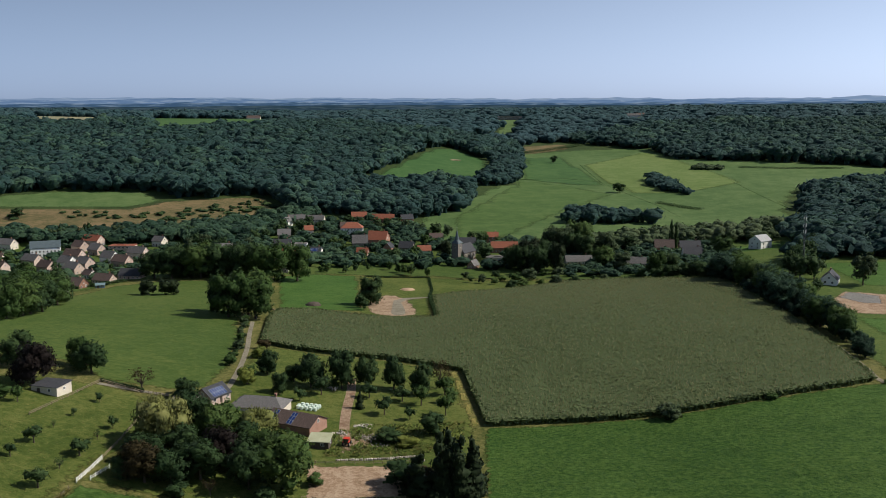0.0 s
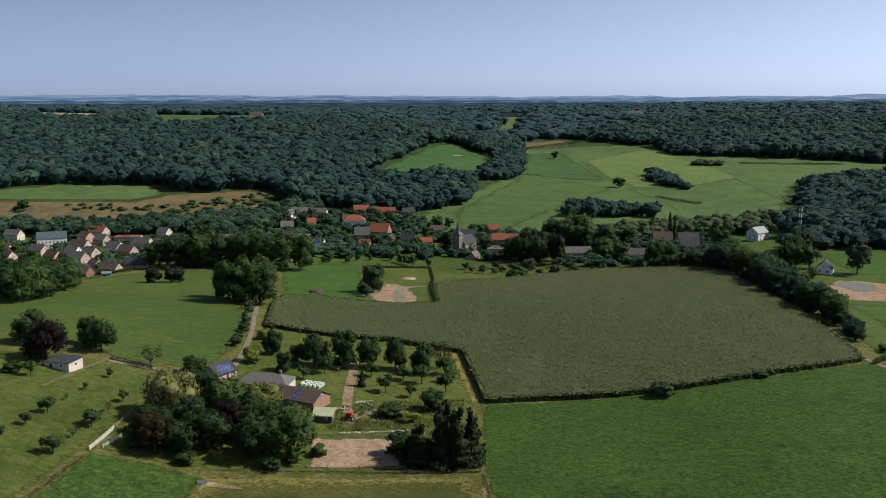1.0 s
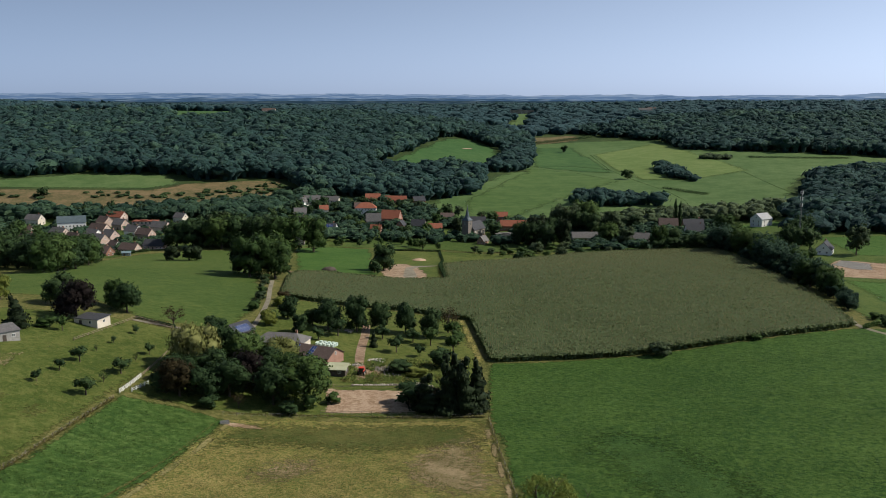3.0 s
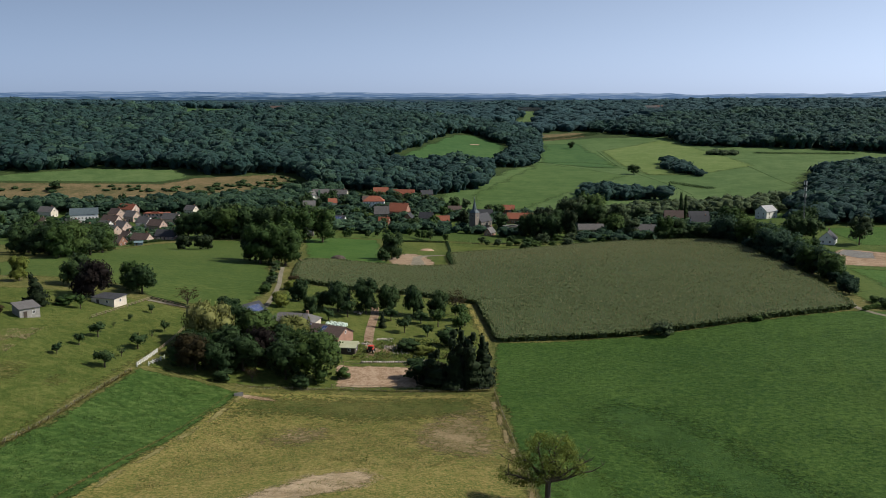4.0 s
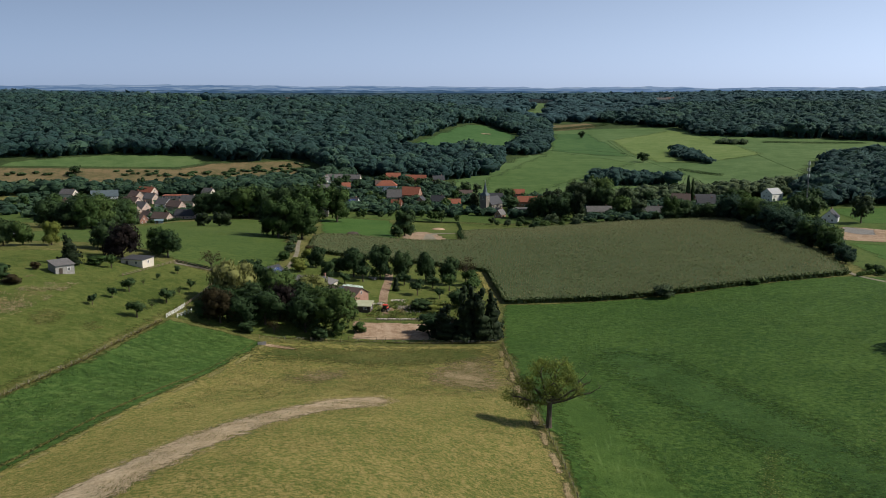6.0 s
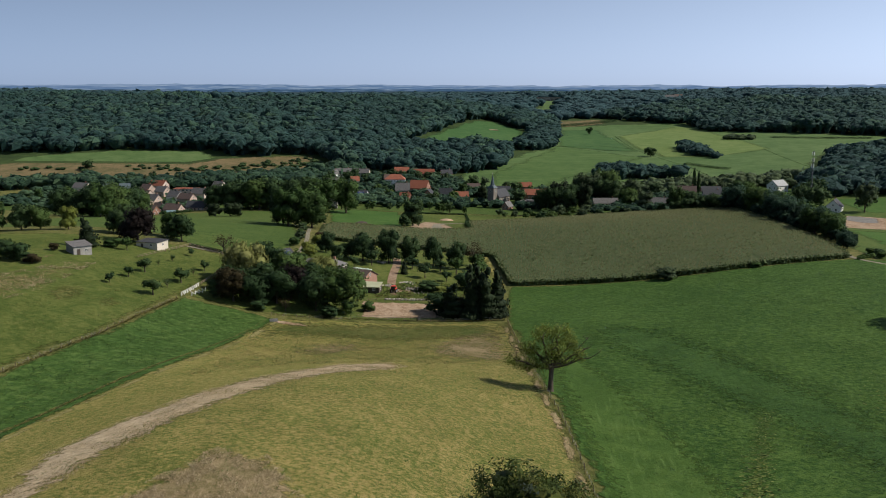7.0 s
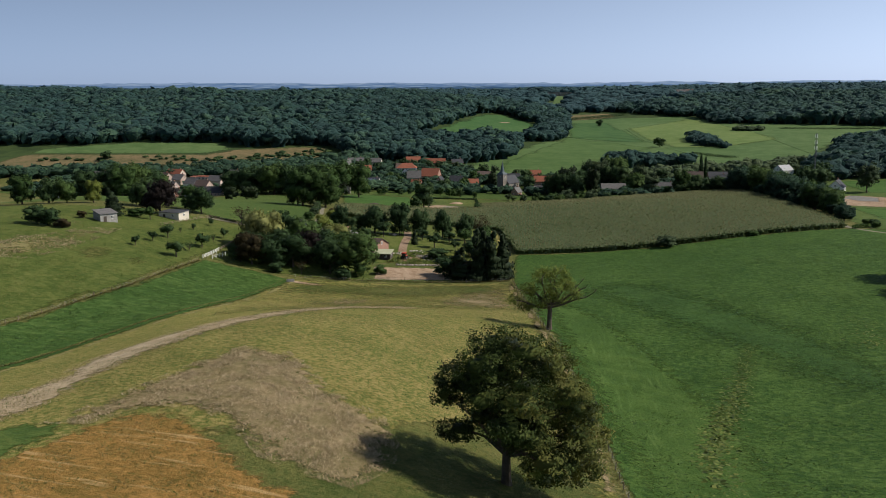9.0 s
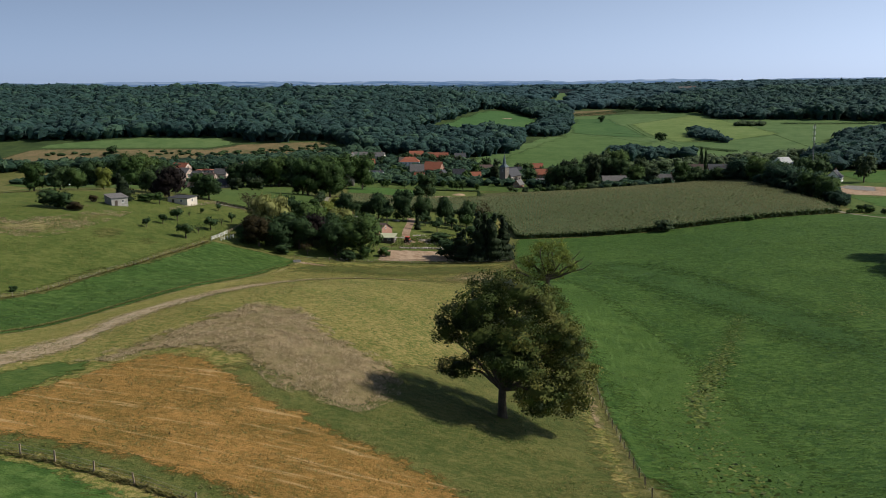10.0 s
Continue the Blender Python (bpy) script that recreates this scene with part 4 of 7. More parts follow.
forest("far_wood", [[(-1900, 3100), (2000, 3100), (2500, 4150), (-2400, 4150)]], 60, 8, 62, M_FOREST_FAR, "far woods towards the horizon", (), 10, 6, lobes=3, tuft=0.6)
forest("village_wood", [[(-560, 745), (-440, 800), (-335, 812), (-262, 835), (-205, 880), (-185, 935), (-150, 925), (-172, 890), (-200, 850), (-195, 800), (-230, 770), (-400, 760)]],
       10, 12, 13, M_LEAF_MID, "grey green willows and poplars behind the village", (), 11, 34)
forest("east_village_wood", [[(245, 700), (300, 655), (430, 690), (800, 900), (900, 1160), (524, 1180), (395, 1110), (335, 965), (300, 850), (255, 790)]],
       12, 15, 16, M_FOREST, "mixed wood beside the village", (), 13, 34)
forest("stream_trees", [[(60, 745), (120, 752), (170, 768), (240, 750), (250, 790), (290, 850), (200, 815), (110, 800), (60, 790)]],
       9.5, 12, 10.5, M_LEAF_PALE, "pale willows along the valley stream", (), 15, 36)
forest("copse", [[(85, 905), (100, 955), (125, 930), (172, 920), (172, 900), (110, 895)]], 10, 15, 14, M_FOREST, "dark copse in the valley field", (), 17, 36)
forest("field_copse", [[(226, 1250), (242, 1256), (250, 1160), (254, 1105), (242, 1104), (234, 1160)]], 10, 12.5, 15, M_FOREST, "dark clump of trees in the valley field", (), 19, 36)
forest("field_copse", [[(318, 1350), (330, 1375), (356, 1350), (352, 1325)]], 9, 9, 11, M_LEAF_PALE, "grey green scrub in the valley field", (), 21, 36)
forest("slope_scrub", [[(-480, 893), (-360, 893), (-360, 899), (-480, 903)], [(-300, 915), (-225, 985), (-208, 950), (-215, 890), (-290, 885)], [(-400, 870), (-300, 862), (-250, 868), (-245, 885), (-300, 900), (-380, 885)], [(-520, 868), (-430, 862), (-430, 880), (-520, 884)]], 13, 3.2, 5.5, M_LEAF_DARK, "low scrub on the parched slope", (), 23, 24)
HOMES = [(-255, 577), (-244, 598), (-233, 617), (-312, 660), (-288, 670), (-305, 678), (-312, 706), (-303, 727), (-320, 761), (-322, 740), (-262, 707), (-278, 691), (-386, 747), (-336, 687), (-267, 628), (-262, 674), (-196, 712), (-262, 756), (-345, 655), (-365, 690), (-288, 650), (-342, 724), (-286, 735), (-244, 536)]
HOMES_OLD = [(-153, 881), (-172, 880), (-115, 910), (-92, 906), (-68, 910), (-152, 835), (-85, 803), (-99, 786), (-168, 804), (-158, 748), (-92, 746), (-73, 770), (-58, 772), (-43, 765), (14, 816), (24, 772), (-8, 792), (-2, 704), (78, 706), (116, 676), (150, 740), (168, 731), (162, 698), (-35, 820), (-120, 860), (-114, 848), (-144, 755), (18, 732), (-137, 650), (-140, 710), (-128, 728), (-15, 733), (-4, 733), (218, 716)]


def yards(homes, r=7.5):
    """Clear ground round each house, and before it."""
    return [[(x - r, y - 1.7 * r), (x + r, y - 1.7 * r), (x + r, y + r), (x - r, y + r)] for x, y in homes]


forest("estate_gardens", [[(-430, 660), (-330, 610), (-280, 580), (-245, 605), (-225, 640), (-225, 745), (-430, 770)]], 12, 5.5, 7.5, M_LEAF_MID, "garden trees and shrubs of the estate", yards(HOMES, 9), 31, 30, edge=1)
forest("village_gardens", [[(-222, 740), (-180, 690), (-120, 668), (-60, 705), (-30, 700), (10, 690), (60, 700), (60, 745), (45, 815), (-25, 812), (-60, 880), (-110, 930), (-200, 860)]], 12.5, 7.6, 9, M_LEAF_MID, "garden trees between village houses", yards(HOMES_OLD, 8), 33, 34, edge=1)
forest("east_gardens", [[(62, 650), (110, 622), (150, 600), (165, 640), (190, 680), (195, 745), (150, 765), (60, 745)]], 11.5, 5.5, 8.5, M_LEAF_MID, "garden trees between the houses beside the maize", yards(HOMES_OLD, 8), 35, 34, edge=1)
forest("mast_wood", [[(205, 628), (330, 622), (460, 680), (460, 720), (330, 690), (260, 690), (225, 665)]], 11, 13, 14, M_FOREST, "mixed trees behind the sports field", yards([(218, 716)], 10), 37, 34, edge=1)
plant("village", 176, 1128, 13, 17, M_LEAF_DARK, "lone round tree in the valley field")
plant("village", 125, 1455, 14, 13, M_LEAF_DARK, "lone tree in the crop field")
plant("village", -440, 872, 11, 14, M_LEAF_DARK, "round tree on the slope above the village")

# big oak on the hill
OAK = [(0.5, 0, 11, 4.0, 4.0, 4), (-5.2, 0.5, 13.2, 3.4, 3.4, 2.5), (-3.0, -2.5, 16.0, 3.6, 3.2, 2.6), (-1.2, 2.5, 17.4, 3.8, 3.6, 2.4), (2.4, -1, 17.6, 3.8, 3.6, 2.2), (5.4, 1.5, 15.0, 3.5, 3.6, 2.7),
       (8.4, -1, 11.0, 3.2, 3.6, 2.7), (9.6, 1, 7.0, 2.8, 3.4, 2.7), (5.2, -4.5, 4.9, 3.2, 2.8, 2.7), (6.6, 4, 7.6, 3.4, 3.2, 2.8), (-5.4, 0.2, 7.2, 3.3, 2.5, 1.3), (2, -5.5, 12.4, 3.6, 3.0, 3.0),
       (-0.5, 6, 12.8, 3.6, 3.2, 3.0), (3.0, -5.8, 8.4, 2.9, 2.7, 2.4), (7.4, -3.6, 13.2, 2.5, 2.5, 2.0), (-2.6, -4.8, 12.6, 2.8, 2.4, 2.0), (3.6, 6.4, 10, 3.0, 2.8, 2.6), (8.6, -2.2, 4.2, 3.0, 3.0, 2.9), (-7.6, -0.6, 12.0, 1.6, 2, 1.4), (-2.4, 0.6, 8.6, 2.0, 2, 1.2), (4.6, -8.2, 6.4, 2.8, 2.4, 2.0), (0.4, -8.4, 10.4, 2.6, 2.2, 1.8), (8.6, -6.2, 8.0, 2.4, 2.4, 2.2)]


OAK = [tuple(0.94 * q for q in c) for c in OAK]


def big_oak(x, y):
    r = np.random.default_rng(41)
    ob = thing("oak_tree", at(x, y, 0, -0.1), "broad old oak tree with dark yellowing leaves", "tree")
    part("trunk", limbs(OAK, 17, 0.55, 4.0), M_BARK, ob)
    p, d = clump_points(r, OAK, 1350, 60, (0.4, 0.4, 0.26), 0.6)
    v, f = leaf_quads(r, p, d, 0.12, 1.2)
    v, f, _ = with_bodies(r, OAK, v, f, 0.5)
    way = unit(lobe_normals(v, OAK, 0.1) + 0.5 * np.repeat(r.normal(size=(len(v) // 240 + 1, 3)), 240, 0)[:len(v)])
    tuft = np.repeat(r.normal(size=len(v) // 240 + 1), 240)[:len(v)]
    # tint runs lighter and yellower towards +x, banded, varied per clump
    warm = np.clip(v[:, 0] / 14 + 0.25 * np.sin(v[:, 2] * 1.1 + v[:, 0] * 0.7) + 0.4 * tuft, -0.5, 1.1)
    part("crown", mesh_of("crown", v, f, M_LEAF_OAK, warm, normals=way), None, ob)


big_oak(3.2, 44.0)
SPARSE = [(0, 0, 9, 2, 2, 2), (-4.8, 0.5, 6.2, 2.4, 2.4, 1.2), (-6.8, -1, 7.6, 1.7, 2, 1), (-3.6, 0, 10.4, 2.3, 2.3, 1.6), (-1.4, 1.5, 13.4, 2.6, 2.5, 1.7), (1.6, -1, 14.6, 2.4, 2.4, 1.4), (3.2, 1.4, 11.6, 2, 2.2, 1.7),
          (4.6, -1, 9.4, 1.6, 1.8, 1.1), (0.6, -2.6, 11.2, 2, 2, 1.6), (2.2, 2, 6.6, 1.5, 1.8, 1.4), (-1.6, -1.8, 7.4, 1.7, 1.8, 1.2)]


SPARSE = [(1.25 * c[0], 1.1 * c[1], 0.97 * c[2], 1.05 * c[3], 1.05 * c[4], 0.95 * c[5]) for c in SPARSE]


def sparse_tree(x, y):
    """An old tree: short stout trunk, bent limbs, leaf tufts only at the limbs' ends and some dead branches."""
    r = np.random.default_rng(43)
    ob = thing("field_tree", at(x, y, 0, -0.1), "thinning old field tree with bare grey limbs", "tree")
    bm = bmesh.new()
    tube(bm, [(0, 0, -0.3), (0.05, 0, 0.8), (0.1, 0, 2.6), (0.15, 0, 5.0), (0.3, 0, 6.4)], [0.95, 0.66, 0.56, 0.54, 0.4], 10)
    tips = []
    for c in SPARSE[1:]:
        start, end = Vector((0.2, 0, 4.6 + 1.6 * r.random())), Vector(c[:3])
        a = start.lerp(end, 0.35) + Vector((r.normal() * 0.3, r.normal() * 0.3, -0.35))
        b = start.lerp(end, 0.72) + Vector((r.normal() * 0.35, r.normal() * 0.35, 0.5))
        tube(bm, [start, a, b, end], [0.3, 0.24, 0.16, 0.07], 7)
        for _ in range(7):
            p = a.lerp(b, 0.2 + 0.8 * r.random()) if r.random() < 0.4 else b.lerp(end, r.random())
            q = p + Vector((r.normal() * 1.1, r.normal() * 1.1, 0.5 + r.normal() * 0.8))
            tube(bm, [p, p.lerp(q, 0.5) + Vector((0, 0, 0.2)), q], [0.085, 0.06, 0.025], 5)
            tips.append(q)
    for line in (((0.6, 0, 5.6), (3.6, -0.8, 6.6), (5.6, -1.0, 8.4), (6.0, -1.0, 10.6), (7.6, -1.0, 12.4)), ((4.0, -0.9, 6.9), (6.6, -0.9, 8.0), (8.4, -0.8, 8.2), (10.4, -1.0, 9.6)), ((5.7, -1.0, 9.0), (7.2, -0.8, 10.2), (8.2, -0.8, 10.4)),
                 ((0.4, 0, 6.4), (1.2, 0, 9), (0.2, 0, 11.6), (1.6, 0, 14.6)), ((0.2, 0, 6), (-2.8, 0, 8.6), (-5.2, 0, 8.9), (-8.6, 0, 10.4))):
        n = len(line)
        tube(bm, list(line), [0.24 - 0.2 * k / (n - 1) for k in range(n)], 7)
        for k in range(1, n):
            p = Vector(line[k])
            for _ in range(2):
                q = p + Vector((r.normal() * 0.8, r.normal() * 0.5, 0.7 + 0.5 * r.random()))
                tube(bm, [p, q], [0.06, 0.02], 5)
    part("trunk", bm, M_BARK, ob)
    p, d = clump_points(r, SPARSE, 430, 18, 0.4)
    t = np.array([tuple(q) for q in tips])
    p2 = np.repeat(t, 22, 0) + r.normal(size=(len(t) * 22, 3)) * (0.55, 0.55, 0.35)
    d2 = unit(r.normal(size=p2.shape) + (0, 0, 0.6))
    v, f = leaf_quads(r, np.vstack([p, p2]), np.vstack([d, d2]), 0.15, 1.2)
    part("crown", mesh_of("crown", v, f, M_LEAF_YELLOW, normals=unit(lobe_normals(v, SPARSE) + 0.4 * np.repeat(r.normal(size=(len(v) // 4, 3)), 4, 0))), None, ob)


sparse_tree(11.0, 154.0)
plant("round", 130, 225, 21, 20, M_LEAF, "broad tree at the meadow's edge", seed=0)
plant("tall", 128, 206, 22, 21, M_LEAF, "tall broad tree at the meadow's edge", seed=1)
plant("bush", 62.5, 312, 5.6, 8.5, M_LEAF_PALE, "grey green bush at the maize edge", name="bush")
plant("bush", 99, 323, 2.6, 4.5, M_LEAF, "low bush at the maize edge", name="bush")

# young fruit trees in two rows on the slope
for x, y, h, w, kind in ((-126, 235, 3.6, 3.4, "apple"), (-125, 247, 3.8, 3.6, "apple"), (-124, 258, 5, 5.2, "apple"), (-124, 270, 3, 1.8, "bare"), (-123, 281, 2.6, 2.2, "apple"), (-121, 295, 3.4, 2.6, "apple"),
                         (-112, 235, 5.6, 6.4, "apple"), (-112, 247, 4, 3.6, "bare"), (-111, 257, 5.4, 6, "apple"), (-111, 269, 3.4, 2.4, "bare"), (-110, 278, 4.4, 3.2, "apple"), (-98, 290, 4, 3.4, "apple")):
    plant(kind, x, y, h, w, M_LEAF_DARK, "small fruit tree in a sloping orchard", "young orchard trees", name="fruit_tree")
# trees round the cottage and the hut
for kind, x, y, h, w, leaf, label in (
        ("round", -144, 300, 15, 15, M_LEAF_PURPLE, "dark copper beech beside the cottage"), ("round", -134, 320, 12, 12, M_LEAF_DARK, "dark rounded tree behind the cottage"), ("round", -141, 326, 11, 9, M_LEAF, "light green tree behind the cottage"),
        ("conifer", -154, 277, 11.5, 9, M_NEEDLE, "dark fir tree beside the hut"), ("bush", -147, 284, 4, 7, M_LEAF, "garden bush between hut and cottage"), ("round", -159, 318, 13, 12, M_LEAF_DARK, "dark round tree beside the copper beech"),
        ("bush", -163, 240, 7.5, 8.5, M_LEAF_DARK, "wide dark bush on the slope"), ("bush", -158, 239, 6.5, 8, M_LEAF_DARK, "dark bush on the slope"), ("bush", -153, 238, 3.5, 6, M_LEAF_BROWN, "low brownish bush on the slope"), ("round", -199, 314, 12, 10, M_LEAF_DARK, "dark broadleaf tree standing on the hill"), ("round", -192, 316, 11, 9, M_LEAF, "broadleaf tree standing on the hill"),
        ("round", -210, 312, 13, 12, M_LEAF, "broadleaf tree standing on the hill"), ("round", -181, 318, 10, 8.5, M_LEAF_YELLOW, "yellowing tree on the hill"), ("bare", -114, 313, 7.5, 9.5, M_LEAF_BROWN, "half-bare reddish tree beside the lane"), ("bush", -158, 262, 3, 3.5, M_LEAF_BROWN, "brownish bush beside the hut"),
        ("apple", -141, 283, 5, 4.5, M_LEAF, "small tree before the cottage")):
    plant(kind, x, y, h, w, leaf, label, name="bush" if kind == "bush" else "tree")
# tree belt round the farm
for kind, x, y, h, w, leaf, label in (
        ("willow", -93, 273, 16.5, 15.5, M_LEAF_WILLOW, "yellow green weeping willow beside the farm"), ("willow", -67.5, 281, 13.2, 13, M_LEAF_WILLOW, "yellow green weeping willow before the barn"),
        ("round", -91, 251, 12.0, 13.0, M_LEAF_BROWN, "rusty brown tree in the farm belt"), ("round", -84, 252, 11.4, 11.8, M_LEAF_DARK, "dark tree in the farm belt"), ("round", -78, 258, 13.7, 14.2, M_LEAF_DARK, "dark tree in the farm belt"), ("round", -75, 266, 13.2, 13.0, M_LEAF_PURPLE, "dark copper-leaved tree in the farm belt"),
        ("tall", -64, 256, 14.5, 13.0, M_LEAF_DARK, "tall dark tree in the farm belt"), ("tall", -55, 259, 16.8, 17.5, M_LEAF, "tall green tree at the farm belt's end"), ("round", -85, 266, 11.5, 12, M_LEAF_DARK, "dark tree in the farm belt"), ("round", -79, 280, 14.8, 15.3, M_LEAF, "green tree before the farmhouse"),
        ("round", -70, 271, 12.5, 14.2, M_LEAF_DARK, "dark tree in the farm belt"), ("round", -93.5, 260, 10.3, 11.8, M_LEAF_DARK, "dark tree beside the white fence"), ("round", -95, 251, 7.4, 9.4, M_LEAF_DARK, "low tree beside the white fence"), ("bare", -73, 250, 5.2, 5, M_LEAF_BROWN, "small reddish half-bare tree"),
        ("round", -64, 268, 13.5, 13.0, M_LEAF, "green tree in the farm belt"), ("round", -88, 283, 14.8, 13.0, M_LEAF_DARK, "dark tree before the farmhouse"), ("bush", -58, 250, 4.5, 6, M_LEAF_DARK, "bush at the belt's foot"), ("bush", -81, 247, 4, 6, M_LEAF_DARK, "bush at the belt's foot"),
        ("bush", -47, 262, 4, 5, M_LEAF, "bush beside the paddock"), ("round", -99, 312, 6.8, 9.4, M_LEAF_DARK, "round tree beside the carport"),
        ("conifer", -18, 259, 12.5, 10.6, M_NEEDLE, "dark fir beside the paddock"), ("conifer", -11, 257, 19.4, 10.6, M_NEEDLE, "tall dark fir beside the paddock"), ("conifer", -6.5, 256, 18.8, 9.4, M_NEEDLE, "tall dark fir beside the paddock"), ("conifer", -2.5, 258.5, 17.1, 9.4, M_NEEDLE, "tall dark fir beside the paddock"),
        ("conifer", -9, 263, 18.2, 10.6, M_NEEDLE, "tall dark fir beside the paddock"), ("bush", -22, 265, 8, 11, M_LEAF_DARK, "dark spreading bush beside the paddock"), ("bush", -16, 262, 7, 9, M_LEAF_BROWN, "brownish bush beside the firs")):
    plant(kind, x, y, h, w, leaf, label, "" if kind == "willow" else "farm tree belt", name="bush" if kind == "bush" else "tree")
# old orchard behind the farm
for kind, x, y, h, w, leaf, label in (
        ("round", -51, 343, 15, 11.5, M_LEAF_DARK, "tall dark tree in the old orchard"), ("round", -42, 346, 13.5, 9, M_LEAF_DARK, "dark broadleaf tree in the old orchard"), ("round", -32, 347, 13.5, 9, M_LEAF_DARK, "dark broadleaf tree in the old orchard"), ("round", -22, 344, 13, 8.6, M_LEAF_DARK, "dark broadleaf tree in the old orchard"), ("bare", -15, 352, 11, 9.5, M_LEAF_BROWN, "half-bare brownish orchard tree"),
        ("apple", -33, 320, 7, 6, M_LEAF_DARK, "small fruit tree in the old orchard"), ("apple", -24, 317, 5, 4, M_LEAF_DARK, "small fruit tree in the old orchard"), ("apple", -21, 332, 7, 7, M_LEAF, "fruit tree in the old orchard"), ("apple", -12, 323, 7.5, 6, M_LEAF, "fruit tree in the old orchard"), ("apple", -10.5, 335, 6, 6, M_LEAF, "fruit tree in the old orchard"), ("apple", -13, 344, 7, 7, M_LEAF, "fruit tree in the old orchard"),
        ("bush", -16, 305, 7.5, 8, M_LEAF_DARK, "dark bush in the old orchard"), ("conifer", -42, 324, 7, 3.6, M_NEEDLE, "narrow dark conifer beside the track"), ("apple", -57, 334, 7, 7, M_LEAF_DARK, "fruit tree in the old orchard"), ("round", -62, 341, 13, 12, M_LEAF_DARK, "dark broadleaf tree in the old orchard"), ("apple", -63, 325, 5, 5, M_LEAF_DARK, "small fruit tree in the old orchard"),
        ("round", -71, 330, 8, 7, M_LEAF_DARK, "dark tree behind the barn"), ("round", -80, 350, 10, 8, M_LEAF_DARK, "dark tree beside the lane"), ("round", -69, 345, 8, 7, M_LEAF_DARK, "dark tree behind the barn"), ("bush", -88, 372, 5, 7, M_LEAF_YELLOW, "yellowing bush beside the lane"), ("bush", -86, 345, 4, 7, M_LEAF, "bush beside the lane"), ("round", -84, 335, 7, 7, M_LEAF_YELLOW, "yellowing tree beside the lane"),
        ("bush", -90, 388, 5, 6, M_LEAF_BROWN, "brownish bush beside the lane"), ("apple", -40, 336, 6, 6, M_LEAF_DARK, "fruit tree in the old orchard"), ("apple", -28, 335, 6, 6, M_LEAF_DARK, "fruit tree in the old orchard"), ("bush", -29, 297, 5, 9, M_LEAF_DARK, "overgrown bush in the yard"), ("bush", -23, 294, 3.5, 8, M_LEAF_YELLOW, "overgrown bush in the yard"), ("bush", -10, 300, 3, 7, M_LEAF_YELLOW, "yellowish scrub beside the maize")):
    plant(kind, x, y, h, w, leaf, label, "old orchard", name="bush" if kind == "bush" else "tree")
# trees on the near side of the village
for kind, x, y, h, w, leaf, label in (
        ("tall", -124, 458, 24, 21, M_LEAF, "tall broad tree at the pasture's corner"), ("tall", -111, 460, 22, 20, M_LEAF, "tall broad tree at the pasture's corner"), ("tall", -117, 470, 25, 21, M_LEAF, "tall broad tree at the pasture's corner"), ("tall", -131, 474, 20, 16, M_LEAF_DARK, "tall dark tree at the pasture's corner"), ("tall", -119, 510, 18, 15, M_LEAF, "tall tree beside the lane"), ("tall", -136, 600, 28, 27, M_LEAF, "tall tree beside the village houses"), ("tall", -153, 607, 26, 24, M_LEAF_DARK, "tall dark tree beside the village houses"), ("tall", -120, 614, 27, 22, M_LEAF, "tall tree beside the village houses"),
        ("tall", -61, 528, 18, 15, M_LEAF_DARK, "tall dark tree on the village green"), ("village", -65, 515, 9, 8, M_LEAF_DARK, "dark young tree on the village green"), ("village", -62, 508, 6, 5, M_LEAF_DARK, "small dark tree on the village green"),
        ("bush", -192, 533, 9.5, 10.5, M_NEEDLE, "clipped dark block-shaped bush"), ("bush", -181, 533, 9.5, 9, M_NEEDLE, "clipped dark block-shaped bush"), ("bush", -177, 534, 9.5, 8, M_NEEDLE, "clipped dark block-shaped bush"),
        ("village", 224, 546, 19, 15, M_LEAF_PALE, "grey green tree beside the sports field"), ("poplar", 158, 752, 22, 5, M_LEAF_DARK, "slim dark poplar beside village houses"), ("poplar", 162, 752, 20, 4.5, M_LEAF_DARK, "slim dark poplar beside village houses")):
    plant(kind, x, y, h, w, leaf, label, name="bush" if kind == "bush" else "tree")


def tree_row(points, spacing, low, high, leaves, label, group, width=4.0, kind="village", wide=0.85):
    """Trees along a line, a little off it, of different sizes."""
    for (ax, ay), (bx, by) in zip(points, points[1:]):
        k = max(1, int(math.hypot(bx - ax, by - ay) / spacing))
        for i in range(k):
            t = (i + 0.5) / k
            x, y = ax + (bx - ax) * t + rng.normal() * width, ay + (by - ay) * t + rng.normal() * width
            h = float(rng.uniform(low, high))
            plant(kind, x, y, h, h * wide * float(rng.uniform(0.85, 1.15)), leaves[int(rng.integers(len(leaves)))], label, group)


tree_row([(154, 585), (159, 521), (163, 482)], 6, 14, 19, (M_LEAF, M_LEAF_MID, M_LEAF_MID), "large broadleaf tree in the row along the maize", "maize tree row", 4.0, "tall", 1.0)
tree_row([(163, 482), (161, 443), (160, 412)], 6, 12, 16, (M_LEAF, M_LEAF_MID), "large broadleaf tree in the row along the maize", "maize tree row", 3.0, "tall", 0.95)
tree_row([(158, 575), (161, 510), (163, 450)], 5, 5, 8, (M_LEAF_MID,), "undergrowth bush in the tree row", "maize tree row", 4.5, "bush", 1.2)
tree_row([(160, 412), (157, 388), (153, 374)], 6, 6, 8.5, (M_LEAF_MID,), "smaller tree in the row along the maize", "maize tree row", 2.5, "round", 0.95)
tree_row([(160, 365), (154, 345), (200, 270), (210, 255)], 4.5, 2.5, 4, (M_LEAF_DARK, M_LEAF), "hedge bush along the lane", "lane hedge", 1.2, "bush", 1.3)
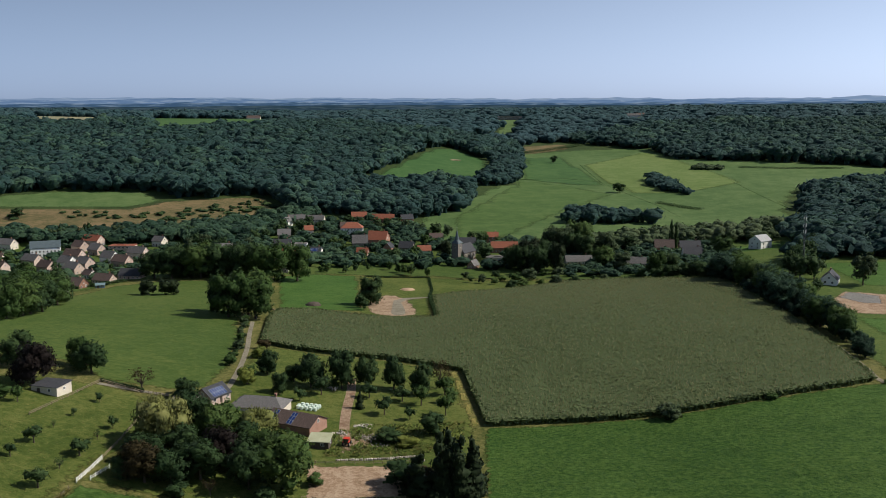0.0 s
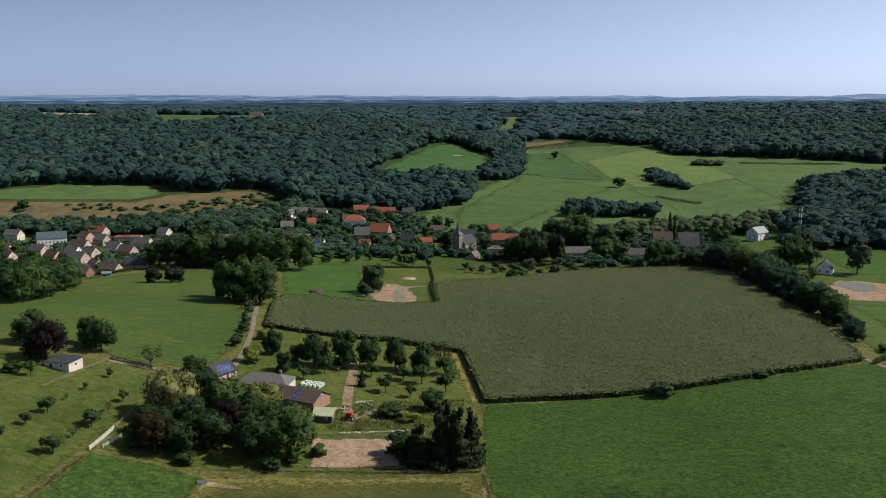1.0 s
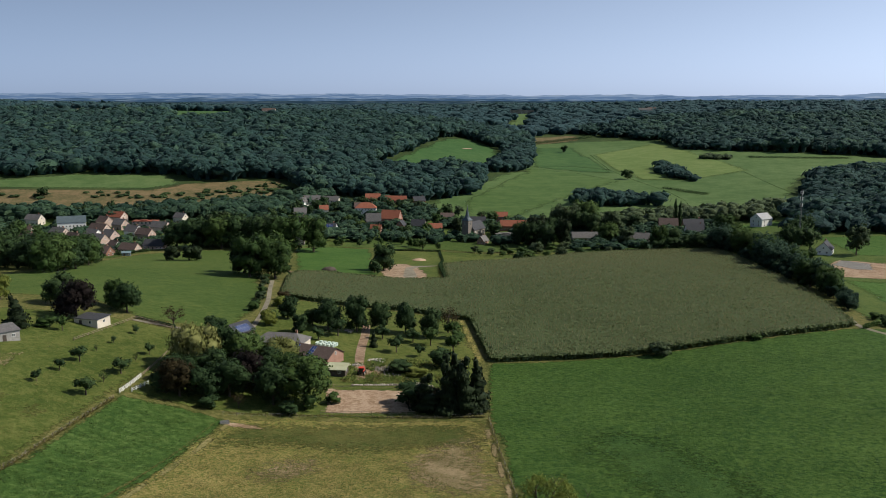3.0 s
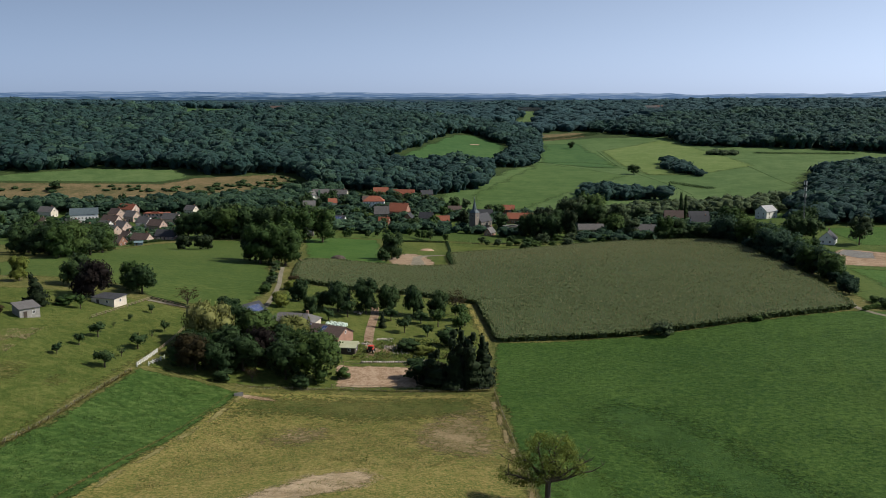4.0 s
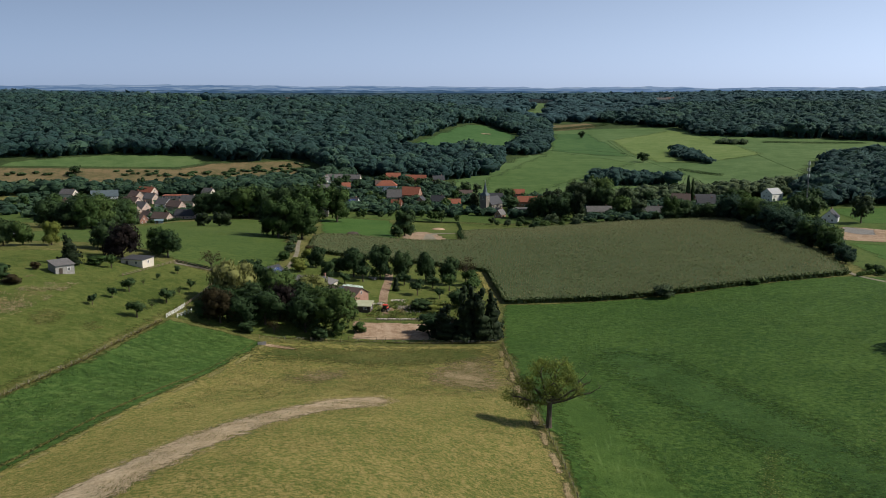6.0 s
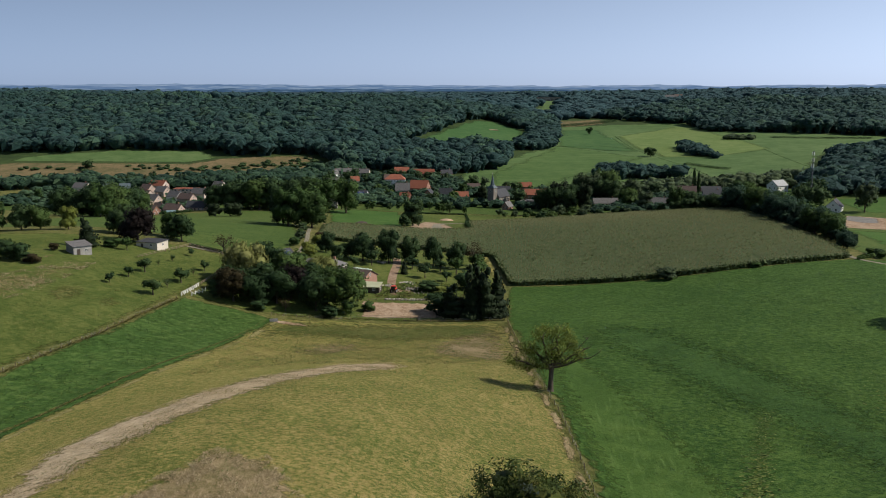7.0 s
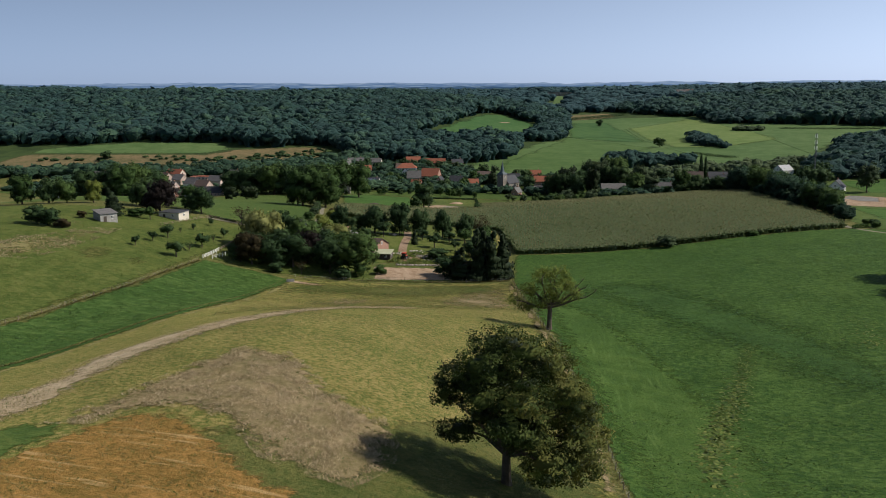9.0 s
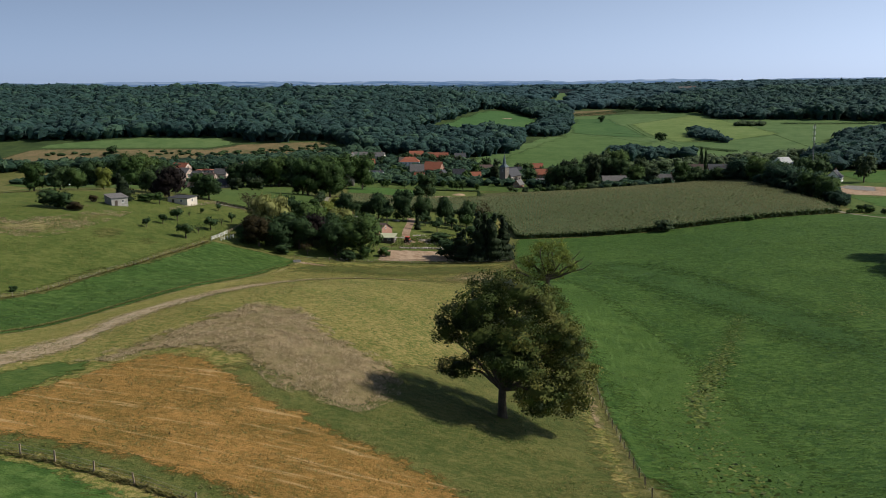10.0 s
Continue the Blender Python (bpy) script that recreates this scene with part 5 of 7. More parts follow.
tree_row([(-114, 452), (-106.5, 415), (-99.5, 384), (-95, 352)], 5, 1.8, 4.5, (M_LEAF, M_LEAF_DARK, M_LEAF_PALE), "shrub along the country lane", "lane shrubs", 0.5, "bush", 1.15)
tree_row([(-225, 422), (-214, 440), (-216, 460), (-232, 490), (-245, 510), (-262, 525)], 7, 14, 20, (M_LEAF, M_LEAF_DARK), "broadleaf tree above the pasture", "pasture trees", 5, "tall", 1.0)
tree_row([(-208, 404), (-212, 424)], 8, 15, 19, (M_LEAF_DARK, M_LEAF), "broadleaf tree above the pasture", "pasture trees", 2, "tall", 1.0)
tree_row([(-245, 420), (-236, 450), (-262, 470)], 8, 12, 16, (M_LEAF_DARK,), "dark tree above the pasture", "pasture trees", 5, "tall", 0.9)
tree_row([(-217, 608), (-190, 610), (-160, 612)], 8, 19, 25, (M_LEAF_DARK, M_LEAF), "tall dark tree between pasture and village", "village edge trees", 3, "tall", 0.95)
tree_row([(-215, 625), (-160, 632)], 8, 20, 24, (M_LEAF_DARK,), "tall dark tree between pasture and village", "village edge trees", 3, "tall", 0.75)
tree_row([(-117, 652), (-99, 664), (-78, 684)], 8, 5, 8, (M_LEAF, M_LEAF_DARK), "tree in a village garden", "village garden trees", 2)
tree_row([(-66, 690), (-55, 676), (-40, 664), (-30, 666)], 7, 6, 10, (M_LEAF, M_LEAF_DARK), "tree on the village green", "village garden trees", 2)
tree_row([(26, 694), (42, 690), (66, 682)], 7, 16, 22, (M_LEAF_DARK, M_NEEDLE), "tall dark tree beside the church", "churchyard trees", 3, "tall", 0.65)
tree_row([(28, 716), (60, 720)], 8, 15, 20, (M_LEAF_DARK,), "tall dark tree beside the church", "churchyard trees", 3, "tall", 0.7)
for x, y, h, w, leaf in ((40, 694, 25, 17, M_NEEDLE), (45, 672, 20, 17, M_LEAF_DARK), (59, 667, 24, 12, M_NEEDLE), (67, 750, 26, 25, M_LEAF_PALE), (85, 768, 27, 23, M_LEAF), (86, 734, 20, 19, M_LEAF_DARK), (104, 740, 22, 16, M_LEAF_PALE), (94, 686, 19, 16, M_LEAF), (103, 657, 15, 14, M_LEAF_PALE), (125, 757, 13, 11, M_LEAF_DARK),
                         (117, 607, 19, 13, M_LEAF), (132, 636, 14, 13, M_LEAF_DARK), (125, 600, 9.8, 10.5, M_LEAF_DARK), (141, 591, 12, 14, M_LEAF_DARK), (135, 595, 11, 12, M_LEAF_DARK), (184, 695, 14.6, 19, M_LEAF), (157, 579, 17, 17, M_LEAF_DARK), (149, 591, 9, 10.5, M_LEAF_DARK), (185, 726, 7.4, 7.4, M_LEAF_DARK), (34, 685, 21, 13, M_LEAF_DARK), (76, 742, 20, 16, M_LEAF_DARK)):
    plant("tall", x, y, h, w, leaf, "large garden tree behind the maize field", "maize edge trees")
for x, y, h, w, leaf in ((116, 604, 8.6, 10, M_LEAF_DARK), (132, 609, 6.9, 6.1, M_LEAF_PALE), (138, 601, 4, 8, M_LEAF_PALE), (145, 596, 4, 8, M_LEAF_PALE)):
    plant("bush", x, y, h, w, leaf, "shrub behind the maize field", "maize edge shrubs")
for x, y, h, w in ((37, 643, 9.2, 12), (30, 600, 6.6, 9.5), (52, 610, 6.8, 8.3), (58, 651, 7.2, 9.6), (65, 616, 5.3, 7.6), (81, 645, 5.6, 10), (78, 619, 4.1, 3.8), (85, 614, 4.9, 5.3), (108, 611, 6.7, 7.6), (42, 604, 5.6, 5.9), (27, 638, 7.1, 9.4), (23, 597, 6.5, 8.7), (48, 660, 5.7, 6.5),
                   (-4, 640, 5, 5), (4, 634, 5.5, 6), (12, 628, 4.5, 5), (18, 640, 5, 6), (-8, 655, 6, 6), (4, 650, 5, 5), (14, 655, 6, 7)):
    plant("village", x, y, h, w * 1.1, (M_LEAF, M_LEAF_PALE, M_LEAF_DARK)[int(x) % 3], "small fruit tree behind the church garden", "church orchard")
tree_row([(-26, 742), (-22, 735)], 5, 16, 18, (M_NEEDLE,), "tall dark tree beside the church tower", "churchyard trees", 1, "tall", 0.5)
tree_row([(4, 738), (9, 742)], 5, 12, 15, (M_LEAF_DARK,), "dark tree beside the church", "churchyard trees", 1.5)
tree_row([(-360, 700), (-340, 665), (-310, 640), (-285, 610)], 10, 7, 11, (M_LEAF, M_LEAF_DARK), "garden tree between village houses", "village garden trees", 7)
tree_row([(-300, 690), (-270, 660), (-240, 610)], 12, 4, 7, (M_LEAF, M_LEAF_DARK), "small garden tree between village houses", "village garden trees", 6)
tree_row([(-400, 700), (-370, 690), (-350, 640), (-330, 620), (-300, 590)], 9, 10, 15, (M_LEAF_DARK, M_LEAF), "dark tree at the village edge", "village edge trees", 6)
tree_row([(-420, 770), (-330, 790), (-260, 780), (-215, 745), (-190, 760)], 9, 9, 13, (M_LEAF_DARK, M_LEAF_PALE), "garden tree behind village houses", "village garden trees", 7)
tree_row([(-185, 790), (-160, 850), (-120, 880), (-60, 880), (-30, 830)], 8, 8, 13, (M_LEAF_PALE, M_LEAF_DARK), "garden tree behind village houses", "village garden trees", 7)
tree_row([(-120, 780), (-105, 740), (-80, 725), (-50, 730), (-36, 745)], 8, 7, 12, (M_LEAF, M_LEAF_DARK), "garden tree between village houses", "village garden trees", 5)
tree_row([(-60, 800), (-30, 790), (0, 810), (40, 790)], 9, 8, 12, (M_LEAF_DARK, M_LEAF), "garden tree between village houses", "village garden trees", 5)
tree_row([(110, 765), (150, 770), (190, 760)], 9, 8, 11, (M_LEAF_DARK, M_LEAF_PALE), "garden tree between village houses", "village garden trees", 5)
tree_row([(186, 580), (205, 566), (200, 600), (225, 640), (245, 660)], 7, 11, 15, (M_LEAF_DARK,), "dark tree beside the mast", "mast trees", 4)
tree_row([(195, 545), (190, 525)], 6, 6, 9, (M_LEAF_DARK,), "dark tree beside the gravel yard", "mast trees", 2.5)
tree_row([(-233, 598), (-255, 566), (-262, 548)], 5, 2, 3.5, (M_LEAF_DARK,), "garden hedge bush at the village edge", "village hedge", 1.5, "bush", 1.4)


# ---- maize ----
def maize_field():
    r = np.random.default_rng(5)
    ob = drape("maize_field", MAIZE, M_MAIZE, "tall green maize field in close rows", "maize", 1.75, 6, 1.0, kind="stuff")
    p = np.array(MAIZE)
    gx, gy = np.meshgrid(np.arange(p[:, 0].min(), p[:, 0].max(), 0.75), np.arange(p[:, 1].min(), p[:, 1].max(), 1.05))
    gx, gy = gx.ravel() + r.normal(size=gx.size) * 0.12, gy.ravel() + r.uniform(-0.5, 0.5, gx.size)
    ok = inside(MAIZE, gx, gy)
    gx, gy = gx[ok], gy[ok]
    n = len(gx)
    wave = np.array([noise.noise(Vector((x / 14, y / 30, 3))) + 0.6 * noise.noise(Vector((x / 3.5, y / 3.5, 8))) for x, y in zip(gx, gy)])
    h = 2.25 + 0.28 * wave + 0.16 * r.normal(size=n)
    z = land(gx, gy)
    edge = edge_distance(MAIZE, gx, gy) < 1.6
    centre = np.column_stack([gx, gy, z + h - 0.35])
    normal = unit(np.column_stack([r.normal(size=(n, 2)) * 0.24, np.ones(n)]))
    v, f = leaf_quads(r, centre, normal, 0.55, 1.2)
    k = np.flatnonzero(edge)
    k = np.repeat(k, 4)
    low = np.column_stack([gx[k] + r.normal(size=len(k)) * 0.3, gy[k] + r.normal(size=len(k)) * 0.3, z[k] + r.uniform(0.2, 2.2, len(k))])
    v2, f2 = leaf_quads(r, low, unit(r.normal(size=(len(k), 3)) * (1, 1, 0.4)), 0.55, 1.4)
    tint = np.concatenate([np.repeat(0.5 + 0.3 * wave, 4), np.repeat(r.uniform(-0.1, 0.4, len(k)), 4)])
    me = mesh_of("plants", np.vstack([v, v2]), np.vstack([f, f2 + len(v)]), M_MAIZE, tint)
    tagged(part("plants", me, None, ob), kind="stuff")
    # pale tassels on top
    t = r.choice(n, 38000, replace=False)
    top = np.column_stack([gx[t], gy[t], z[t] + h[t] + 0.05])
    a = unit(np.column_stack([r.normal(size=(len(t), 2)) * 0.5, np.ones(len(t))])) * 0.4
    b = unit(np.cross(a, r.normal(size=(len(t), 3)))) * 0.1
    v = np.stack([top - a - b * 0.4, top - a + b * 0.4, top + a + b, top + a - b], 1).reshape(-1, 3)
    me = mesh_of("tassels", v, np.arange(len(v)).reshape(-1, 4), M_TASSEL, np.repeat(r.uniform(0, 1, len(t)), 4))
    tagged(part("tassels", me, None, ob), kind="stuff")


maize_field()


# ---- buildings ----
def cached(store, key, make):
    if key not in store:
        store[key] = make()
    return store[key]


SHARED = {}


def baked(name, bm, material):
    me = bpy.data.meshes.new(name)
    bmesh.ops.recalc_face_normals(bm, faces=bm.faces)
    bm.to_mesh(me)
    bm.free()
    me.materials.append(material)
    return me


def frame_mesh(w, h):
    """A window frame standing in the x-z plane, facing -y, with a mullion."""
    bm, t = bmesh.new(), 0.09
    box(bm, -w / 2, -w / 2 + t, -0.06, 0.06, 0, h)
    box(bm, w / 2 - t, w / 2, -0.06, 0.06, 0, h)
    box(bm, -w / 2 + t, w / 2 - t, -0.06, 0.06, 0, t)
    box(bm, -w / 2 + t, w / 2 - t, -0.06, 0.06, h - t, h)
    box(bm, -0.03, 0.03, -0.05, 0.05, t, h - t)
    return baked("window", bm, M_WHITEPAINT)


def add_window(house, x, y, z, turn, w=1.2, h=1.4, name="window"):
    me = cached(SHARED, ("frame", w, h), lambda: frame_mesh(w, h))
    pane = cached(SHARED, ("pane", w, h), lambda: baked("pane", slab(-w / 2 + 0.02, w / 2 - 0.02, -0.03, 0.03, 0.02, h - 0.02), M_GLASS))
    ob = part(name, me, None, house)
    ob.matrix_basis = pose(x, y, z, 0, 0, turn)
    part("pane", pane, None, ob)
    return ob


def add_door(house, x, y, z, turn, w=1.0, h=2.1, material=None):
    ob = part("door", cached(SHARED, ("door", w, h), lambda: baked("door", slab(-w / 2, w / 2, -0.06, 0.06, 0, h), material or M_DARKWOOD)), None, house)
    ob.matrix_basis = pose(x, y, z, 0, 0, turn)


def gable_body(L, W, wall, rise, under=1.5):
    bm = bmesh.new()
    prof = [(-W / 2, -under), (W / 2, -under), (W / 2, wall), (0, wall + rise), (-W / 2, wall)]
    rings = [[bm.verts.new((x, y, z)) for y, z in prof] for x in (-L / 2, L / 2)]
    for k in range(5):
        bm.faces.new((rings[0][k], rings[0][(k + 1) % 5], rings[1][(k + 1) % 5], rings[1][k]))
    bm.faces.new(rings[0][::-1])
    bm.faces.new(rings[1])
    return bm


def gable_roof(L, W, wall, rise, over=0.4, thick=0.22, hip=0.0):
    """Two thick roof slopes that meet in a ridge; hip draws the ridge's ends in."""
    bm = bmesh.new()
    s = rise / (W / 2)
    e, lo = W / 2 + over, wall - over * s
    x0, x1 = -L / 2 - over, L / 2 + over
    top = [(x0, -e, lo), (x1, -e, lo), (x1 - hip, 0, wall + rise), (x0 + hip, 0, wall + rise), (x1, e, lo), (x0, e, lo)]
    up = [bm.verts.new((x, y, z + thick)) for x, y, z in top]
    dn = [bm.verts.new((x, y, z + 0.005)) for x, y, z in top]
    for v in (up, dn):
        bm.faces.new((v[0], v[1], v[2], v[3]))
        bm.faces.new((v[3], v[2], v[4], v[5]))
        if hip:
            bm.faces.new((v[1], v[4], v[2]))
            bm.faces.new((v[0], v[3], v[5]))
    for a, b in ((0, 1), (4, 5)) + (((1, 4), (5, 0)) if hip else ((1, 2), (2, 4), (5, 3), (3, 0))):
        bm.faces.new((up[a], up[b], dn[b], dn[a]))
    return bm


def hip_body(L, W, wall, under=1.5):
    return slab(-L / 2, L / 2, -W / 2, W / 2, -under, wall)


def house(x, y, rot, L, W, wall, rise, walls, roof, label, hip=0.0, chimney=True, storeys=1, group="village houses", gable_windows=True, every=2.6, name="house"):
    """A dwelling with its walls, tiled roof, chimney, windows and door; its length runs along its own x."""
    ob = thing(name, at(x, y, rot), label, "house", group)
    part("wall", hip_body(L, W, wall) if hip else gable_body(L, W, wall, rise), walls, ob)
    part("roof", gable_roof(L, W, wall, rise, hip=hip), roof, ob)
    if chimney:
        c = part("chimney", box(box(bmesh.new(), -0.35, 0.35, -0.35, 0.35, 0, 1.7), -0.42, 0.42, -0.42, 0.42, 1.7, 1.85), M_BRICK, ob)
        c.matrix_basis = pose(L * 0.3, 0.3, wall + rise - 0.6)
    for s in range(storeys):
        z = 0.95 + 2.75 * s
        if z + 1.4 > wall:
            continue
        k = max(2, int(L / every))
        for i in range(k):
            px = -L / 2 + L * (i + 0.5) / k
            for side, turn in ((-1, 0), (1, 180)):
                if s == 0 and i == k // 2 and side < 0:
                    add_door(ob, px, -W / 2 - 0.02, 0.05, 0)
                else:
                    add_window(ob, px, side * (W / 2 + 0.01), z, turn)
        for side, turn in ((1, 90), (-1, -90)):
            for py in (-W * 0.22, W * 0.22):
                add_window(ob, side * (L / 2 + 0.01), py, z, turn)
    if gable_windows and not hip and rise > 2.4:
        for side, turn in ((1, 90), (-1, -90)):
            add_window(ob, side * (L / 2 + 0.01), 0, wall + 0.3, turn, 1.0, 1.2)
    return ob


G, B, R, D = M_ROOF_GREY, M_ROOF_BROWN, M_ROOF_RED, M_ROOF_DARK
LOOK = {"grey_roof_tiles": "grey", "brown_roof_tiles": "brown", "red_roof_tiles": "red", "slate_roof": "dark slate", "brick": "brick", "pale_brick": "pale brick", "white_plaster": "white", "cream_plaster": "cream"}


def village_house(x, y, rot, L, W, wall, rise, walls, roof, hip=0.0):
    shape = "hipped" if hip else "gabled"
    house(x, y, rot, L, W, wall, rise, walls, roof, "%s village house with a %s %s roof" % (LOOK[walls.name], shape, LOOK[roof.name]), hip, storeys=2 if wall > 4.5 else 1)


# estate at the foot of the pasture
for row in ((-255, 577, 12, 15, 9, 3, 4, M_BRICK, B), (-244, 598, 10, 13, 9, 2.8, 3.8, M_PINK, B), (-233, 617, -15, 15, 10, 2.8, 4, M_PINK, D), (-312, 660, 35, 12, 9, 4.6, 4.2, M_PINK, B), (-288, 670, 35, 11, 9, 4.8, 4.4, M_PINK, G),
            (-305, 678, 30, 12, 9, 4.6, 4.2, M_WHITE, G), (-312, 706, 14, 15, 9, 4.6, 4.2, M_PINK, B), (-303, 727, 30, 11, 9, 4.6, 4.2, M_PINK, G), (-320, 761, 14, 16, 10, 5, 4.2, M_PINK, R), (-322, 740, 35, 11, 9, 4.8, 4.2, M_PINK, B),
            (-262, 707, 20, 15, 9, 4.8, 4.2, M_PINK, G), (-278, 691, 30, 12, 9, 4.8, 4.4, M_WHITE, G), (-386, 747, 5, 14, 9, 5, 4, M_CREAM, G), (-336, 687, 25, 14, 9, 4.8, 4, M_PINK, G), (-267, 628, 40, 8, 7, 3, 3, M_WHITE, B),
            (-262, 674, 20, 13, 9, 4.6, 4.2, M_PINK, B), (-196, 712, -65, 13, 10, 6, 4, M_PINK, G), (-262, 756, 20, 10, 8, 4.8, 3.6, M_CREAM, G), (-345, 655, 20, 13, 9, 4.8, 4, M_PINK, B), (-365, 690, -5, 13, 9, 5, 4, M_CREAM, B), (-288, 650, 28, 12, 9, 4.6, 4.2, M_PINK, G)):
    village_house(row[0], row[1], -12 - 0.45 * row[2], *row[3:])
# the old village round the church
for row in ((-153, 881, -4, 16, 9, 6, 3, M_CREAM, G), (-172, 880, 8, 17, 9, 5.5, 3, M_CREAM, G), (-178, 866, 70, 8, 7, 5.5, 3, M_WHITE, G), (-115, 910, 5, 15, 9, 5, 3.4, M_BRICK, R), (-92, 906, -3, 24, 9, 4.6, 3.4, M_BRICK, R),
            (-68, 910, 20, 12, 9, 4.5, 3, M_BRICK, D), (-152, 835, 15, 8, 7, 4.5, 3, M_CREAM, R), (-85, 803, -14, 17, 13, 5.5, 5.5, M_BRICK, R), (-99, 786, 6, 13, 10, 5, 5, M_STONE, G),
            (-168, 804, 10, 11, 9, 5, 3.6, M_PINK, G), (-158, 748, 4, 14, 10, 6, 3.4, M_STONE, D), (-92, 746, -8, 9, 7, 4.2, 2.6, M_BRICK, R), (-73, 770, 74, 8, 7, 4.8, 3, M_BRICK, D), (-58, 772, -10, 12, 9, 4.8, 3.8, M_STONE, D),
            (-43, 765, 8, 11, 8, 4, 3, M_CREAM, R), (14, 816, 0, 12, 9, 6, 3, M_BRICK, R), (24, 772, -2, 22, 10, 4.6, 3.6, M_BRICK, R), (-8, 792, 0, 16, 9, 5, 3.6, M_BRICK, D), (-2, 704, 64, 9, 6, 3, 3, M_BRICK, G),
            (78, 706, 6, 20, 10, 3.2, 3, M_CREAM, G), (116, 676, -12, 15, 9, 3.2, 3.2, M_CREAM, G), (150, 740, -4, 15, 9, 4.6, 4.4, M_BRICK, B), (168, 731, 2, 16, 9, 4.5, 3.6, M_BRICK, D), (162, 698, -4, 14, 10, 3.4, 4, M_WHITE, D),
            (-35, 820, 0, 12, 8, 4.5, 3, M_BRICK, B), (-120, 860, 4, 13, 9, 5, 3, M_CREAM, B)):
    if row[7] is M_STONE:
        LOOK["grey_stone"] = "grey stone"
    village_house(*row[:5], row[5] * 0.92, row[6] * 1.25, *row[7:])
village_house(-114, 848, 4, 20, 13, 6, 4.5, M_WHITE, R, hip=6.0)


def flat_block(x, y, rot, L, W, H, walls, rim, label, storeys=2, name="flat_roofed_house"):
    ob = thing(name, at(x, y, rot), label, "house", "village houses")
    part("wall", slab(-L / 2, L / 2, -W / 2, W / 2, -1.5, H), walls, ob)
    part("roof", box(slab(-L / 2 - 0.3, L / 2 + 0.3, -W / 2 - 0.3, W / 2 + 0.3, H, H + 0.35), -L * 0.2, L * 0.1, -W * 0.2, W * 0.2, H + 0.35, H + 0.9), rim, ob)
    for s in range(storeys):
        k = max(2, int(L / 3.2))
        for i in range(k):
            for side, turn in ((-1, 0), (1, 180)):
                add_window(ob, -L / 2 + L * (i + 0.5) / k, side * (W / 2 + 0.01), 0.9 + 2.9 * s, turn, 1.7, 1.5)
        for side, turn in ((1, 90), (-1, -90)):
            add_window(ob, side * (L / 2 + 0.01), 0, 0.9 + 2.9 * s, turn, 1.7, 1.5)
    return ob


house(-343, 724, 24, 22, 13, 7.5, 4.5, M_WHITE, M_COPPER, "large white building with a blue-grey roof", storeys=2, chimney=False)
flat_block(-284, 733, 4, 20, 10, 5.6, M_PINK, M_ROOF_RED, "long brick block with an orange roof edge", 2)
flat_block(-144, 755, 4, 10, 9, 6, M_WHITE, M_ROOF_GREY, "modern white flat-roofed house", 2)
flat_block(18, 732, 2, 19, 10, 3.6, M_CREAM, M_ROOF_GREY, "low cream flat-roofed building beside the church", 1)
flat_block(-137, 650, 8, 7, 9, 8.5, M_STONE, M_ROOF_DARK, "tall narrow blue-grey house at the green", 2)


def row_houses():
    """A terrace: each house is a thing of its own, wall to wall."""
    for k in range(4):
        a = radians(4)
        x, y = -153 + 5.8 * k * math.cos(a), 709 + 5.8 * k * math.sin(a)
        house(x, y, 4, 5.75, 9, 5.6, 2.8, M_WHITE if k % 2 else M_CREAM, M_ROOF_RED, "terraced village house with an orange-red roof", chimney=k % 2 == 0, storeys=2, gable_windows=False, name="terraced_house")


row_houses()


def solar_row(parent, cols, rows, place, w=1.0, h=1.65):
    """A field of solar panels on a roof slope, each panel framed."""
    frame_me = cached(SHARED, ("solar frame", w, h), lambda: baked("solar_panel", box(box(box(slab(-w / 2, -w / 2 + 0.04, 0, h, 0, 0.05), w / 2 - 0.04, w / 2, 0, h, 0, 0.05), -w / 2 + 0.04, w / 2 - 0.04, 0, 0.04, 0, 0.05), -w / 2 + 0.04, w / 2 - 0.04, h - 0.04, h, 0, 0.05), M_ALU))
    cell_me = cached(SHARED, ("solar cell", w, h), lambda: baked("solar_cell", slab(-w / 2 + 0.04, w / 2 - 0.04, 0.04, h - 0.04, 0.01, 0.04), M_SOLAR))
    for i in range(cols):
        for j in range(rows):
            ob = part("solar_panel", frame_me, None, parent, "blue solar panel")
            ob.matrix_basis = place @ pose((i + 0.5) * (w + 0.03), j * (h + 0.03), 0)
            part("solar_cell", cell_me, None, ob)


h = house(-128, 728, -4, 11, 9, 5.4, 3, M_WHITE, M_ROOF_DARK, "white village house with solar panels on its roof", storeys=2)
solar_row(h, 7, 2, pose(-4, -4.5, 5.4 + 0.25, math.degrees(math.atan2(3, 4.5)), 0, 0))


